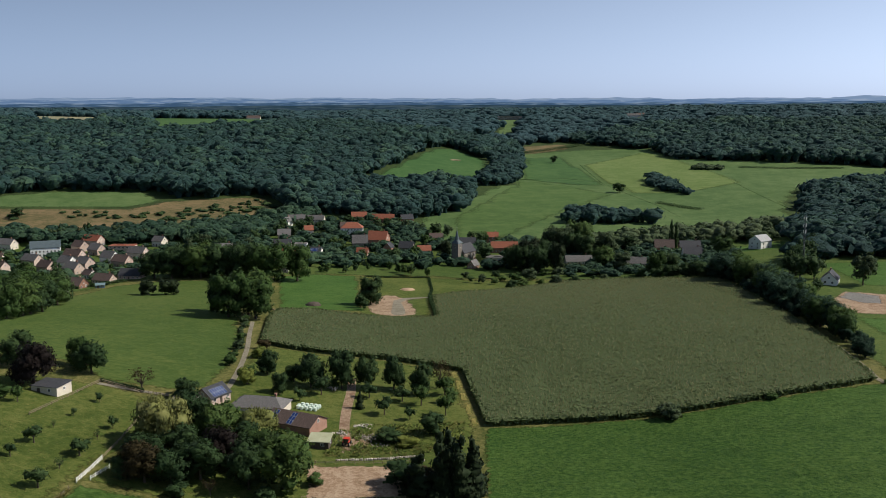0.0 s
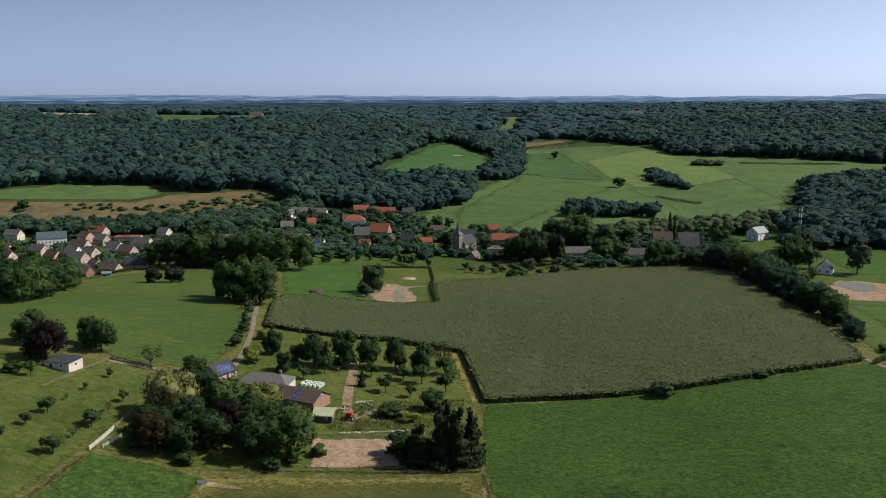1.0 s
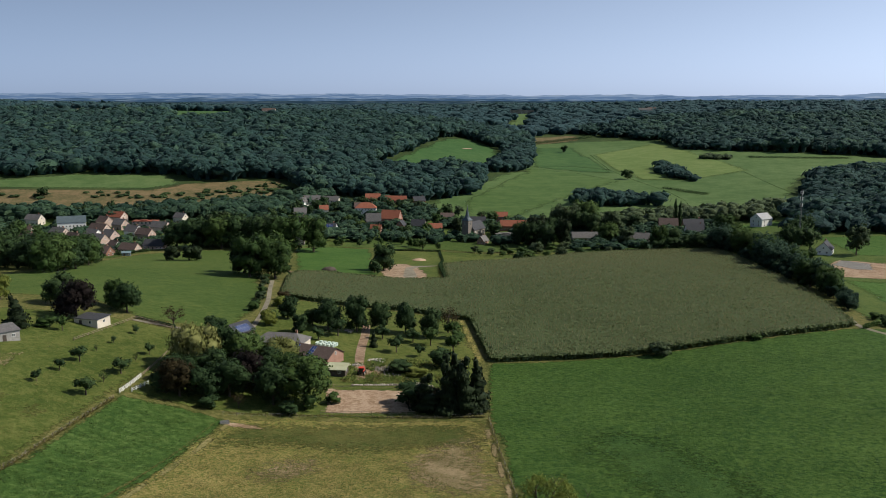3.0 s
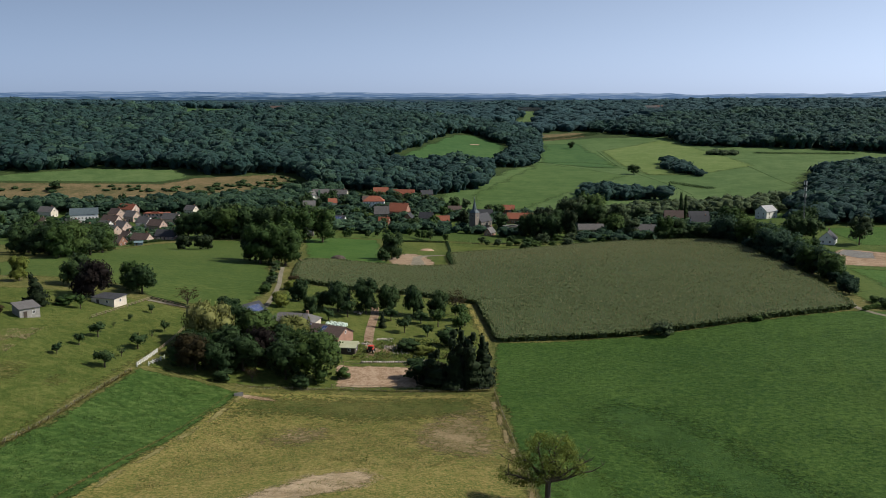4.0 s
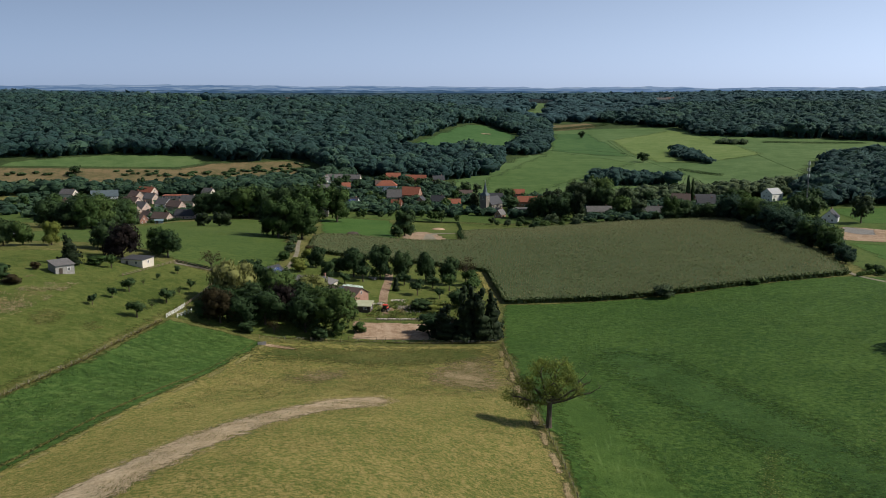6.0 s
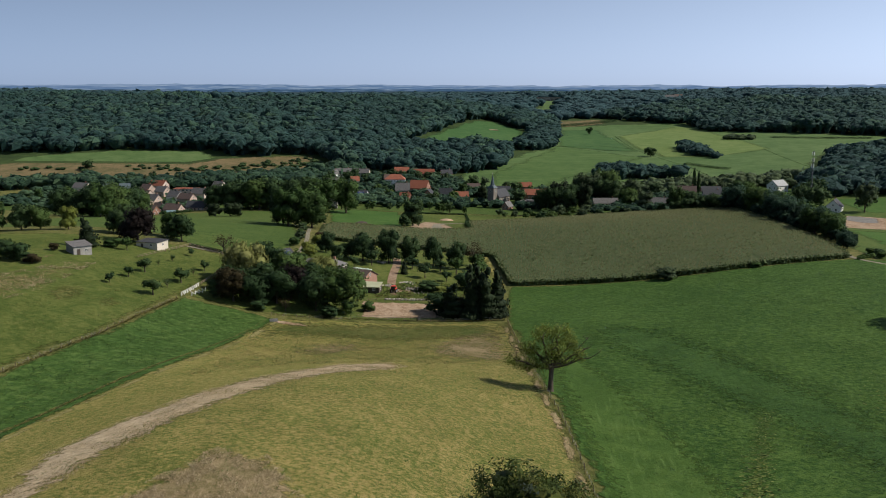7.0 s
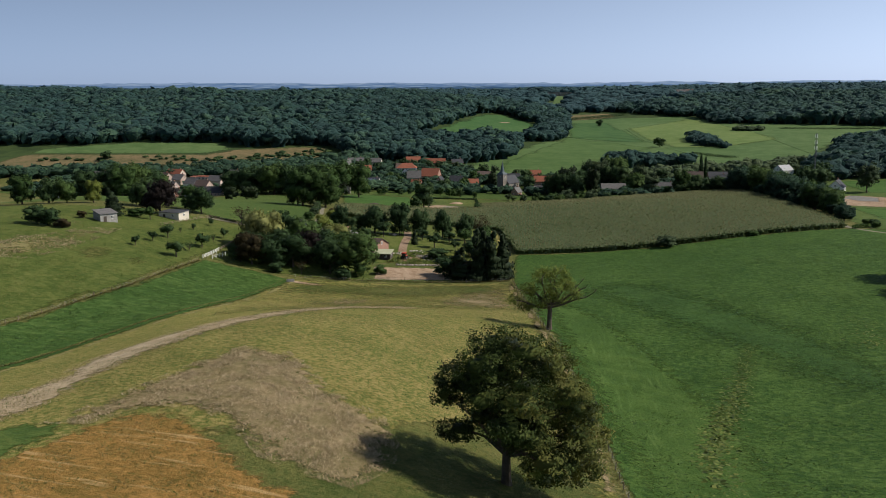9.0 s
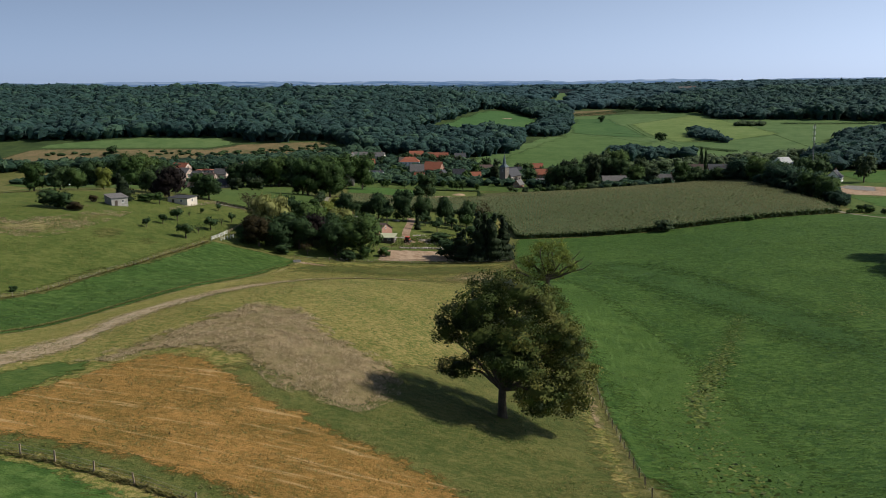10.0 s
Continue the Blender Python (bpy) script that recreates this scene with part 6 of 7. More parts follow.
def church(x, y, rot):
    ob = thing("church", at(x, y, rot), "small village church with a stone tower and slate spire", "church")
    part("tower", slab(-3, 3, -3, 3, -1.5, 15), M_STONE, ob)
    bm = bmesh.new()
    base = [bm.verts.new((3.5 * a, 3.5 * b, 15)) for a, b in ((-1, -1), (1, -1), (1, 1), (-1, 1))]
    mid = [bm.verts.new((1.9 * math.cos(0.3927 + k * 0.7854), 1.9 * math.sin(0.3927 + k * 0.7854), 17.5)) for k in range(8)]
    tip = bm.verts.new((0, 0, 26.5))
    bm.faces.new(base)
    for k in range(8):
        bm.faces.new((mid[k], mid[(k + 1) % 8], tip))
    order = (2, 3, 3, 0, 0, 1, 1, 2)
    for k in range(8):
        a, b = base[order[k]], base[order[(k + 1) % 8]]
        if a is b:
            bm.faces.new((a, mid[(k + 1) % 8], mid[k]))
        else:
            bm.faces.new((a, b, mid[(k + 1) % 8], mid[k]))
    part("spire", bm, M_COPPER, ob)
    nave = part("nave", gable_body(17, 10, 7, 6), M_STONE, ob)
    nave.matrix_basis = pose(11.4, 0, 0)
    roof = part("nave_roof", gable_roof(17, 10, 7, 6), M_ROOF_DARK, ob)
    roof.matrix_basis = pose(11.45, 0, 0)
    for k in range(4):
        for side, turn in ((-1, 0), (1, 180)):
            add_window(ob, 5.4 + 4 * k, side * 5.01, 2.2, turn, 1.3, 3.4)
    for turn, dx, dy in ((0, 0, -3.01), (90, 3.01, 0), (-90, -3.01, 0), (180, 0, 3.01)):
        add_window(ob, dx, dy, 11.5, turn, 1.2, 2.2, "belfry_opening")
    part("cross", box(slab(-0.06, 0.06, -0.06, 0.06, 26.4, 28.2), -0.5, 0.5, -0.05, 0.05, 27.3, 27.45), M_STEEL, ob)


church(-15, 733, 58)

# houses on the plateau
for row in ((-437, 2400, 4, 26, 11, 5, 5, M_BRICK, M_ROOF_RED), (-400, 2410, -8, 22, 11, 5, 5, M_BRICK, M_ROOF_RED), (-365, 2420, 6, 30, 12, 8, 4, M_CREAM, M_ROOF_GREY), (-560, 2330, 5, 34, 14, 4.5, 6, M_CREAM, M_ROOF_BROWN), (425, 2480, -6, 30, 12, 6, 5, M_WHITE, M_ROOF_GREY), (450, 2500, 8, 22, 10, 6, 5, M_WHITE, M_ROOF_BROWN)):
    village_house(*row)
flat_block(95, 2420, 0, 64, 14, 10, M_STONE, M_ROOF_GREY, "long grey building above the far valley", 3)

# white gabled house on the east side, and its neighbour beside the yard
house(218, 716, 36, 13, 11, 6.5, 4, M_WHITE, M_ROOF_PALE, "large white modern gabled house", storeys=2, chimney=False, group="", every=5)
house(207, 551, 62, 12, 9, 3.4, 4.2, M_WHITE, M_ROOF_DARK, "white gabled house with a dark roof", group="", storeys=1)

# ---- farm ----
barn = house(-60, 303, -24, 17, 10, 2.2, 2.5, M_BRICK, M_ROOF_BROWN, "brick barn with a reddish brown roof and solar panels", chimney=False, group="", name="barn")
slope = math.degrees(math.atan2(2.5, 5.0))
solar_row(barn, 2, 3, pose(-7.6, -5.1, 2.42, slope, 0, 0))
solar_row(barn, 2, 3, pose(-0.6, -5.1, 2.42, slope, 0, 0))
house(-74, 313, -8, 18, 10, 2.0, 2.4, M_CREAM, M_ROOF_GREY, "long farmhouse with a hipped grey slate roof", hip=4.0, group="", name="farmhouse")
annex = house(-90.5, 314, 62, 9, 8, 2.4, 2.8, M_PINK, M_ROOF_DARK, "farm annex with solar panels on its roof", chimney=False, group="", name="farm_annex")
solar_row(annex, 6, 2, pose(-3.2, -4.1, 2.66, math.degrees(math.atan2(2.8, 4.0)), 0, 0))


def shed(x, y, rot, L, W, H, walls, roof, label, name="shed", tilt=0.4, posts=False):
    """A shed with a low single-pitch roof."""
    ob = thing(name, at(x, y, rot), label, "shed")
    bm = bmesh.new()
    a = [bm.verts.new((sx * L / 2, sy * W / 2, -0.8)) for sx, sy in ((-1, -1), (1, -1), (1, 1), (-1, 1))]
    b = [bm.verts.new((sx * L / 2, sy * W / 2, H + tilt * sy)) for sx, sy in ((-1, -1), (1, -1), (1, 1), (-1, 1))]
    for k in range(4):
        bm.faces.new((a[k], a[(k + 1) % 4], b[(k + 1) % 4], b[k]))
    bm.faces.new(a[::-1])
    bm.faces.new(b)
    part("wall", bm, walls, ob)
    ang = math.degrees(math.atan2(2 * tilt, W))
    r = part("roof", slab(-L / 2 - 0.35, L / 2 + 0.35, -W / 2 - 0.4, W / 2 + 0.4, 0.005, 0.16), roof, ob)
    r.matrix_basis = pose(0, 0, H, ang, 0, 0)
    add_door(ob, -L * 0.22, -W / 2 - 0.02, 0, 0, 1.1, 2.0)
    add_window(ob, L * 0.2, -W / 2 - 0.01, 1.0, 0, 1.1, 1.0)
    add_window(ob, L / 2 + 0.01, 0, 1.0, 90, 1.1, 1.0)
    return ob


shed(-50, 289.5, -4, 6.4, 5.2, 2.7, M_DARKWOOD, M_SHEET, "wooden shed with an olive sheet roof")
shed(-150, 264, 48, 6.4, 6.4, 3.4, M_BOARDS, M_ROOF_GREY, "small weathered grey board hut with a tilted roof", "hut", 0.5)
shed(-137, 297, -14, 9.5, 7, 2.7, M_CREAM, M_ROOF_DARK, "pale plastered cottage with a low dark roof", "cottage", 0.15)
shed(-97, 303, -2, 8, 5, 2.6, M_DARKWOOD, M_STONE, "open carport with a pale flat roof", "carport", 0.1)
shed(-248, 544, 8, 8, 3.4, 2.6, M_WHITE, M_WHITE, "white steel site container in grass", "container", 0.02)
shed(-237, 574, 20, 5.5, 4, 2.3, M_BLUE, M_BLUE, "small teal garden shed", "garden_shed", 0.3)


def wrapped_bales():
    """Foil-wrapped silage bales, set side by side."""
    bm = bmesh.new()
    bmesh.ops.create_cone(bm, cap_ends=True, segments=20, radius1=0.62, radius2=0.62, depth=1.2)
    bmesh.ops.bevel(bm, geom=[e for e in bm.edges if e.calc_face_angle(0) > 1], offset=0.14, segments=3, profile=0.6, affect="EDGES")
    me = baked("silage_bale", bm, M_FOIL)
    for i in range(5):
        for j in range(3):
            ob = new("silage_bale", me)
            x, y = -62.4 + i * 1.5 + 0.5 * j + rng.normal() * 0.12, 317.2 + j * 1.7 + rng.normal() * 0.12
            ob.matrix_basis = at(x, y, float(rng.uniform(0, 360)), 0.7)
            tagged(ob, "pale green foil-wrapped silage bale", "bale", "silage bales")


wrapped_bales()


def wheel(parent, name, x, y, r, w):
    bm = bmesh.new()
    bmesh.ops.create_cone(bm, cap_ends=True, segments=18, radius1=r, radius2=r, depth=w, matrix=pose(0, 0, 0, 90, 0, 0))
    ob = part(name, bm, M_RUBBER, parent)
    ob.matrix_basis = pose(x, y, r)
    bm = bmesh.new()
    bmesh.ops.create_cone(bm, cap_ends=True, segments=14, radius1=r * 0.55, radius2=r * 0.55, depth=w + 0.04, matrix=pose(0, 0, 0, 90, 0, 0))
    part("rim", bm, M_STEEL, ob)


def tractor(x, y, rot):
    ob = thing("tractor", at(x, y, rot, 0.15), "red farm tractor parked in the yard", "tractor")
    part("bonnet", slab(0.4, 2.3, -0.42, 0.42, 0.8, 1.55), M_RED, ob)
    part("chassis", slab(-1.2, 2.1, -0.25, 0.25, 0.6, 0.8), M_RUBBER, ob)
    part("cab", slab(-1.1, 0.35, -0.75, 0.75, 1.0, 2.4), M_GLASS, ob)
    part("cab_roof", slab(-1.25, 0.5, -0.85, 0.85, 2.4, 2.6), M_RED, ob)
    part("fender", box(slab(-1.5, -0.1, -1.1, -0.75, 1.45, 1.6), -1.5, -0.1, 0.75, 1.1, 1.45, 1.6), M_RED, ob)
    for sy in (-1, 1):
        wheel(ob, "rear_wheel", -0.8, sy * 0.95, 0.75, 0.45)
        wheel(ob, "front_wheel", 1.7, sy * 0.75, 0.5, 0.3)


tractor(-42, 291.5, 80)


def car(x, y, rot, paint, label):
    ob = thing("car", at(x, y, rot, 0.25), label, "car", "parked cars")
    bm = slab(-2.1, 2.1, -0.85, 0.85, 0.35, 0.85)
    bmesh.ops.bevel(bm, geom=list(bm.edges), offset=0.12, segments=2, affect="EDGES")
    part("body", bm, paint, ob)
    bm = bmesh.new()
    a = [bm.verts.new(p) for p in ((-1.7, -0.78, 0.85), (1.1, -0.78, 0.85), (1.1, 0.78, 0.85), (-1.7, 0.78, 0.85))]
    b = [bm.verts.new(p) for p in ((-1.3, -0.64, 1.42), (0.4, -0.64, 1.42), (0.4, 0.64, 1.42), (-1.3, 0.64, 1.42))]
    for k in range(4):
        bm.faces.new((a[k], a[(k + 1) % 4], b[(k + 1) % 4], b[k]))
    bm.faces.new(b)
    part("windows", bm, M_GLASS, ob)
    part("roof", slab(-1.3, 0.4, -0.64, 0.64, 1.42, 1.47), paint, ob)
    for sx in (-1.3, 1.3):
        for sy in (-0.8, 0.8):
            wheel(ob, "wheel", sx, sy, 0.32, 0.2)


for k, (x, y, rot, paint, label) in enumerate(((178, 690, 10, M_WHITE, "white car parked beside a house"), (183, 694, 10, M_STEEL, "silver car parked beside a house"), (188, 700, 15, M_RUBBER, "black car parked beside a house"), (-188, 880, 5, M_WHITE, "white car on the village street"), (-200, 878, 5, M_STEEL, "silver car on the village street"),
                                             (-212, 872, 5, M_WHITE, "white car on the village street"), (-270, 650, 40, M_BLUE, "blue car in the estate"), (-282, 662, 120, M_STEEL, "silver car in the estate"), (-306, 690, 20, M_WHITE, "white car in the estate"), (-250, 655, 30, M_RUBBER, "black car in the estate"), (-222, 362, 10, M_WHITE, "white car beside the hill lane"))):
    car(x, y, rot, paint, label)


def low_wall(points, height, thick, material, label):
    """A rough garden wall of single stones."""
    r = random.Random(5)
    ob = thing("garden_wall", pose(0, 0, 0), label, "wall")
    stones = []
    for k in range(5):
        bm = bmesh.new()
        bmesh.ops.create_icosphere(bm, subdivisions=1, radius=0.5)
        for v in bm.verts:
            v.co *= r.uniform(0.8, 1.2)
        stones.append(baked("stone", bm, material))
    for (ax, ay), (bx, by) in zip(points, points[1:]):
        n = int(math.hypot(bx - ax, by - ay) / 0.62)
        for i in range(n):
            t = i / n
            s = new("stone", r.choice(stones))
            x, y = ax + (bx - ax) * t + r.uniform(-0.15, 0.15), ay + (by - ay) * t + r.uniform(-0.15, 0.15)
            s.matrix_basis = at(x, y, r.uniform(0, 360), height * 0.4) @ Matrix.Diagonal((r.uniform(0.6, 1), thick, height * r.uniform(0.8, 1.4), 1))
            s.parent = ob


low_wall([(-43.5, 279.5), (-32, 282), (-20.5, 285.5), (-17, 282)], 0.9, 0.8, M_RUBBLE, "low rough stone wall above the paddock")
low_wall([(-97, 492), (-108, 490), (-112, 496)], 0.9, 1.2, M_SOIL, "row of earth and stone lumps at the field edge")


def rubble_heap(x, y, size, count, label):
    """Loose scrap and stones thrown together."""
    r = random.Random(int(x * 7 + y))
    bm = bmesh.new()
    for _ in range(count):
        m = Matrix.Translation((r.gauss(0, size * 0.4), r.gauss(0, size * 0.25), r.uniform(0, 0.5))) @ Euler((r.uniform(0, 6), r.uniform(0, 6), r.uniform(0, 6))).to_matrix().to_4x4() @ Matrix.Diagonal((r.uniform(0.3, 1.1), r.uniform(0.2, 0.7), r.uniform(0.1, 0.5), 1))
        bmesh.ops.create_cube(bm, size=1, matrix=m)
    me = baked("scrap_heap", bm, M_RUBBLE)
    ob = new("scrap_heap", me)
    ob.matrix_basis = at(x, y)
    tagged(ob, label, "heap", kind="stuff")


rubble_heap(-37, 299, 5, 70, "heap of scrap, boards and stones in the yard")
rubble_heap(-39, 308, 4, 40, "heap of pale stones beside the track")
rubble_heap(-31, 293, 3, 14, "scattered scrap in the yard")
rubble_heap(-46, 300, 3, 20, "scattered scrap beside the barn")
rubble_heap(-54, 342, 3, 24, "heap of orange rubble in the orchard")


def soil_mound(x, y, L, W, H, material, label):
    bm = bmesh.new()
    bmesh.ops.create_icosphere(bm, subdivisions=3, radius=1)
    for v in bm.verts:
        v.co = Vector((v.co.x * L / 2, v.co.y * W / 2, v.co.z * H)) * (1 + 0.12 * noise.noise(v.co * 3))
    ob = new("soil_mound", baked("soil_mound", bm, material))
    ob.matrix_basis = at(x, y, 10, -0.2)
    tagged(ob, label, "mound")


soil_mound(-92, 516, 9, 7, 2.4, M_DARKWOOD, "dark heap of earth on the green field")
soil_mound(-45, 600, 10, 8, 1.6, M_SOIL, "grassy soil mound behind the sand plot")

# ---- fences ----
POST = baked("post", slab(-0.06, 0.06, -0.06, 0.06, -0.3, 1.25), M_WOOD)
WHITE_POST = baked("post", slab(-0.09, 0.09, -0.09, 0.09, -0.3, 1.5), M_WHITEPAINT)


def line_points(points, step):
    out = []
    for (ax, ay), (bx, by) in zip(points, points[1:]):
        n = max(1, round(math.hypot(bx - ax, by - ay) / step))
        out += [(ax + (bx - ax) * i / n, ay + (by - ay) * i / n) for i in range(n)]
    return out + [points[-1]]


def bar(bm, a, b, r):
    tube(bm, [a, b], [r, r], 4)


def wire_fence(points, label, step=4.5):
    """Wooden posts with three wires."""
    ob = thing("wire_fence", pose(0, 0, 0), label, "fence")
    pts = line_points(points, step)
    for x, y in pts:
        p = part("post", POST, None, ob)
        p.matrix_basis = at(x, y, 0) @ pose(0, 0, 0, rng.normal() * 3, rng.normal() * 3, 0)
    for h in (0.45, 0.8, 1.15):
        bm = bmesh.new()
        tube(bm, [(x, y, ground(x, y) + h) for x, y in pts], [0.008] * len(pts), 4)
        part("wire", bm, M_STEEL, ob)


def rail_fence(points, label, rails, post, material, step=3.0, thick=0.07, name="rail_fence"):
    """Posts and flat rails."""
    ob = thing(name, pose(0, 0, 0), label, "fence")
    pts = line_points(points, step)
    for x, y in pts:
        part("post", post, None, ob).matrix_basis = at(x, y, 0)
    for h in rails:
        for (ax, ay), (bx, by) in zip(pts, pts[1:]):
            bm = bmesh.new()
            a, b = Vector((ax, ay, ground(ax, ay) + h)), Vector((bx, by, ground(bx, by) + h))
            box(bm, -0.03, 0.03, -thick, thick, 0, (b - a).length)
            q = (b - a).to_track_quat("Z", "X").to_matrix().to_4x4()
            bmesh.ops.transform(bm, matrix=Matrix.Translation(a) @ q, verts=bm.verts)
            part("rail", bm, material, ob)


wire_fence([(19, -40), (18, 50), (17.6, 77), (14.2, 117), (12.6, 134), (8, 170), (1, 250)], "old wire fence with wooden posts beside the meadow")
wire_fence([(-121, 80), (-118, 105), (-115, 128), (-111, 158), (-107, 187), (-106.5, 213), (-105.5, 238)], "old wire fence with wooden posts above the mown strip")
wire_fence([(-62, -1.5), (-42, 8), (-35, 6.8), (-27, 5), (-21, 3.4), (-8, -12.5)], "wire fence with grey posts below the stubble")
wire_fence([(-76, 243), (-60, 247), (-42, 251), (-20, 251), (0, 252)], "wire fence along the farm's edge")
rail_fence([(-105.6, 242.5), (-105.3, 250), (-105.2, 258)], "white painted board fence beside the farm", (0.4, 0.8, 1.2), WHITE_POST, M_WHITEPAINT, 2.7, 0.11, "white_fence")
rail_fence([(-103.2, 245.5), (-102.3, 250), (-101.5, 254)], "white painted rail fence beside the farm belt", (0.6, 1.1), WHITE_POST, M_WHITEPAINT, 2.7, 0.09, "white_fence")
rail_fence([(-105.2, 258), (-105.3, 272), (-105.9, 289)], "weathered yellow wooden rail fence", (0.6, 1.1), POST, M_WOOD, 2.7, 0.08)
rail_fence([(-133.5, 275), (-130.7, 294), (-127.9, 313), (-113, 309.2), (-100, 310)], "pale wooden rail fence round the cottage garden", (0.55, 1.05), POST, M_WOOD, 2.8, 0.1)
rail_fence([(-52, 275.5), (-35, 278.5), (-19, 281)], "wooden rail fence above the paddock", (0.6, 1.1), POST, M_WOOD, 2.8, 0.06)
rail_fence([(-49, 252.5), (-34, 254), (-21, 255)], "wooden rail fence below the paddock", (0.6, 1.1), POST, M_WOOD, 2.8, 0.06)


def hedge(points, h, w, label, leaf):
    """A clipped hedge: a row of leaf clumps in a box."""
    r = np.random.default_rng(int(abs(points[0][0]) * 10))
    pts = line_points(points, 1.0)
    n = len(pts) * 40
    k = r.integers(len(pts), size=n)
    base = np.array(pts)[k]
    p = np.column_stack([base[:, 0] + r.uniform(-w / 2, w / 2, n), base[:, 1] + r.uniform(-0.6, 0.6, n), np.zeros(n)])
    p[:, 2] = land(p[:, 0], p[:, 1]) + r.uniform(0.1, h, n)
    v, f = leaf_quads(r, p, unit(r.normal(size=(n, 3)) + (0, 0, 0.4)), 0.32, 1.1)
    tagged(new("hedge", mesh_of("hedge", v, f, leaf)), label, "hedge", kind="stuff")


hedge([(-28.5, 566), (-27, 540), (-23, 500), (-21, 476)], 2.2, 2.2, "dark clipped hedge beside the maize", M_LEAF_DARK)
hedge([(-78, 652), (-60, 655), (-34, 658), (-29, 600), (-29, 566)], 1.2, 1.4, "low hedge round the village green", M_LEAF_DARK)
hedge([(-128, 314), (-113, 311)], 1.0, 1.0, "low hedge behind the rail fence", M_LEAF_DARK)
hedge([(-232, 602), (-256, 568), (-266, 545)], 2.0, 2.0, "garden hedge at the estate", M_LEAF_DARK)
hedge([(152, 345), (147, 341), (144, 337)], 1.6, 2.0, "hedge beside the lane", M_LEAF)


def mast(x, y):
    """Lattice radio mast with aerials."""
    ob = thing("radio_mast", at(x, y), "tall grey lattice radio mast with aerials", "mast")
    H = 37
    legs = [(0.55 * math.cos(a), 0.55 * math.sin(a)) for a in (0.5, 2.6, 4.7)]
    for lx, ly in legs:
        part("leg", tube(bmesh.new(), [(lx, ly, -0.5), (lx * 0.7, ly * 0.7, H)], [0.12, 0.09], 6), M_MAST, ob)
    for k in range(18):
        bm = bmesh.new()
        z0, z1 = k * H / 18, (k + 1) * H / 18
        for i in range(3):
            a, b = legs[i], legs[(i + 1) % 3]
            s0, s1 = 1 - 0.3 * z0 / H, 1 - 0.3 * z1 / H
            bar(bm, (a[0] * s0, a[1] * s0, z0), (b[0] * s1, b[1] * s1, z1), 0.05)
            bar(bm, (a[0] * s1, a[1] * s1, z1), (b[0] * s1, b[1] * s1, z1), 0.05)
        part("brace", bm, M_MAST, ob)
    for k, z in enumerate((26, 30, 34)):
        for a in (0.5, 2.6, 4.7):
            part("aerial", tube(bmesh.new(), [(0.9 * math.cos(a), 0.9 * math.sin(a), z), (0.9 * math.cos(a), 0.9 * math.sin(a), z + 2.2)], [0.16, 0.16], 8), M_WHITEPAINT, ob)


mast(201, 579)


def trough(x, y, rot):
    """A metal water trough."""
    ob = thing("water_trough", at(x, y, rot), "grey metal cattle trough on worn ground", "trough")
    bm = bmesh.new()
    box(bm, -1.3, 1.3, -0.6, 0.6, 0.15, 0.25)
    for c in ((-1.3, 1.3, -0.6, -0.52), (-1.3, 1.3, 0.52, 0.6), (-1.3, -1.22, -0.52, 0.52), (1.22, 1.3, -0.52, 0.52)):
        box(bm, *c, 0.25, 0.85)
    part("basin", bm, M_STEEL, ob)
    for sx in (-1, 1):
        part("foot", slab(sx * 1.0 - 0.1, sx * 1.0 + 0.1, -0.5, 0.5, -0.1, 0.15), M_STEEL, ob)


trough(-73.5, 237, 20)
drape("worn_ground", [(-74, 235), (-64, 235), (-60, 237), (-66, 239), (-73, 239)], M_SAND, "trampled bare earth round the trough", "ground", 0.2, 1.5, 1.5, rounds=1)


# ---- grass, weeds and wear on the near fields ----
def tufts(name, x, y, size, material, label, seed, upright=0.55, category="grass", lift=0.0, blade=0.2):
    """Upright grass or weed blades, many in one sheet."""
    r = np.random.default_rng(seed)
    n = len(x)
    s = size * (0.5 + r.random(n))
    a = r.uniform(0, 6.283, n)
    side = np.column_stack([-np.sin(a), np.cos(a), np.zeros(n)]) * (s * blade)[:, None]
    up = unit(np.column_stack([np.cos(a), np.sin(a), upright * (0.4 + 0.8 * r.random(n))])) * s[:, None]
    p = np.column_stack([x, y, land(x, y) + 0.19 + lift])
    v = np.stack([p + side, p - side, p + up - side * 0.55, p + up + side * 0.55], 1).reshape(-1, 3)
    tone = np.repeat(np.clip(0.3 + 0.5 * r.normal(size=n), -0.3, 1.2), 4)
    way = np.repeat(unit(r.normal(size=(n, 3)) * 0.35 + (0, 0, 1)), 4, 0)
    return tagged(new(name, mesh_of(name, v, np.arange(4 * n).reshape(n, 4), material, tone, normals=way)), label, category, kind="stuff")


def along(points, width, count, seed):
    """Places scattered along a line."""
    r = np.random.default_rng(seed)
    p = np.array(points, float)
    d = np.hypot(*np.diff(p, axis=0).T)
    t = r.random(count) * d.sum()
    k = np.clip(np.searchsorted(np.cumsum(d), t), 0, len(d) - 1)
    f = (t - np.concatenate([[0], np.cumsum(d)])[k]) / d[k]
    q = p[k] + (p[k + 1] - p[k]) * f[:, None] + r.normal(size=(count, 2)) * width
    return q[:, 0], q[:, 1]


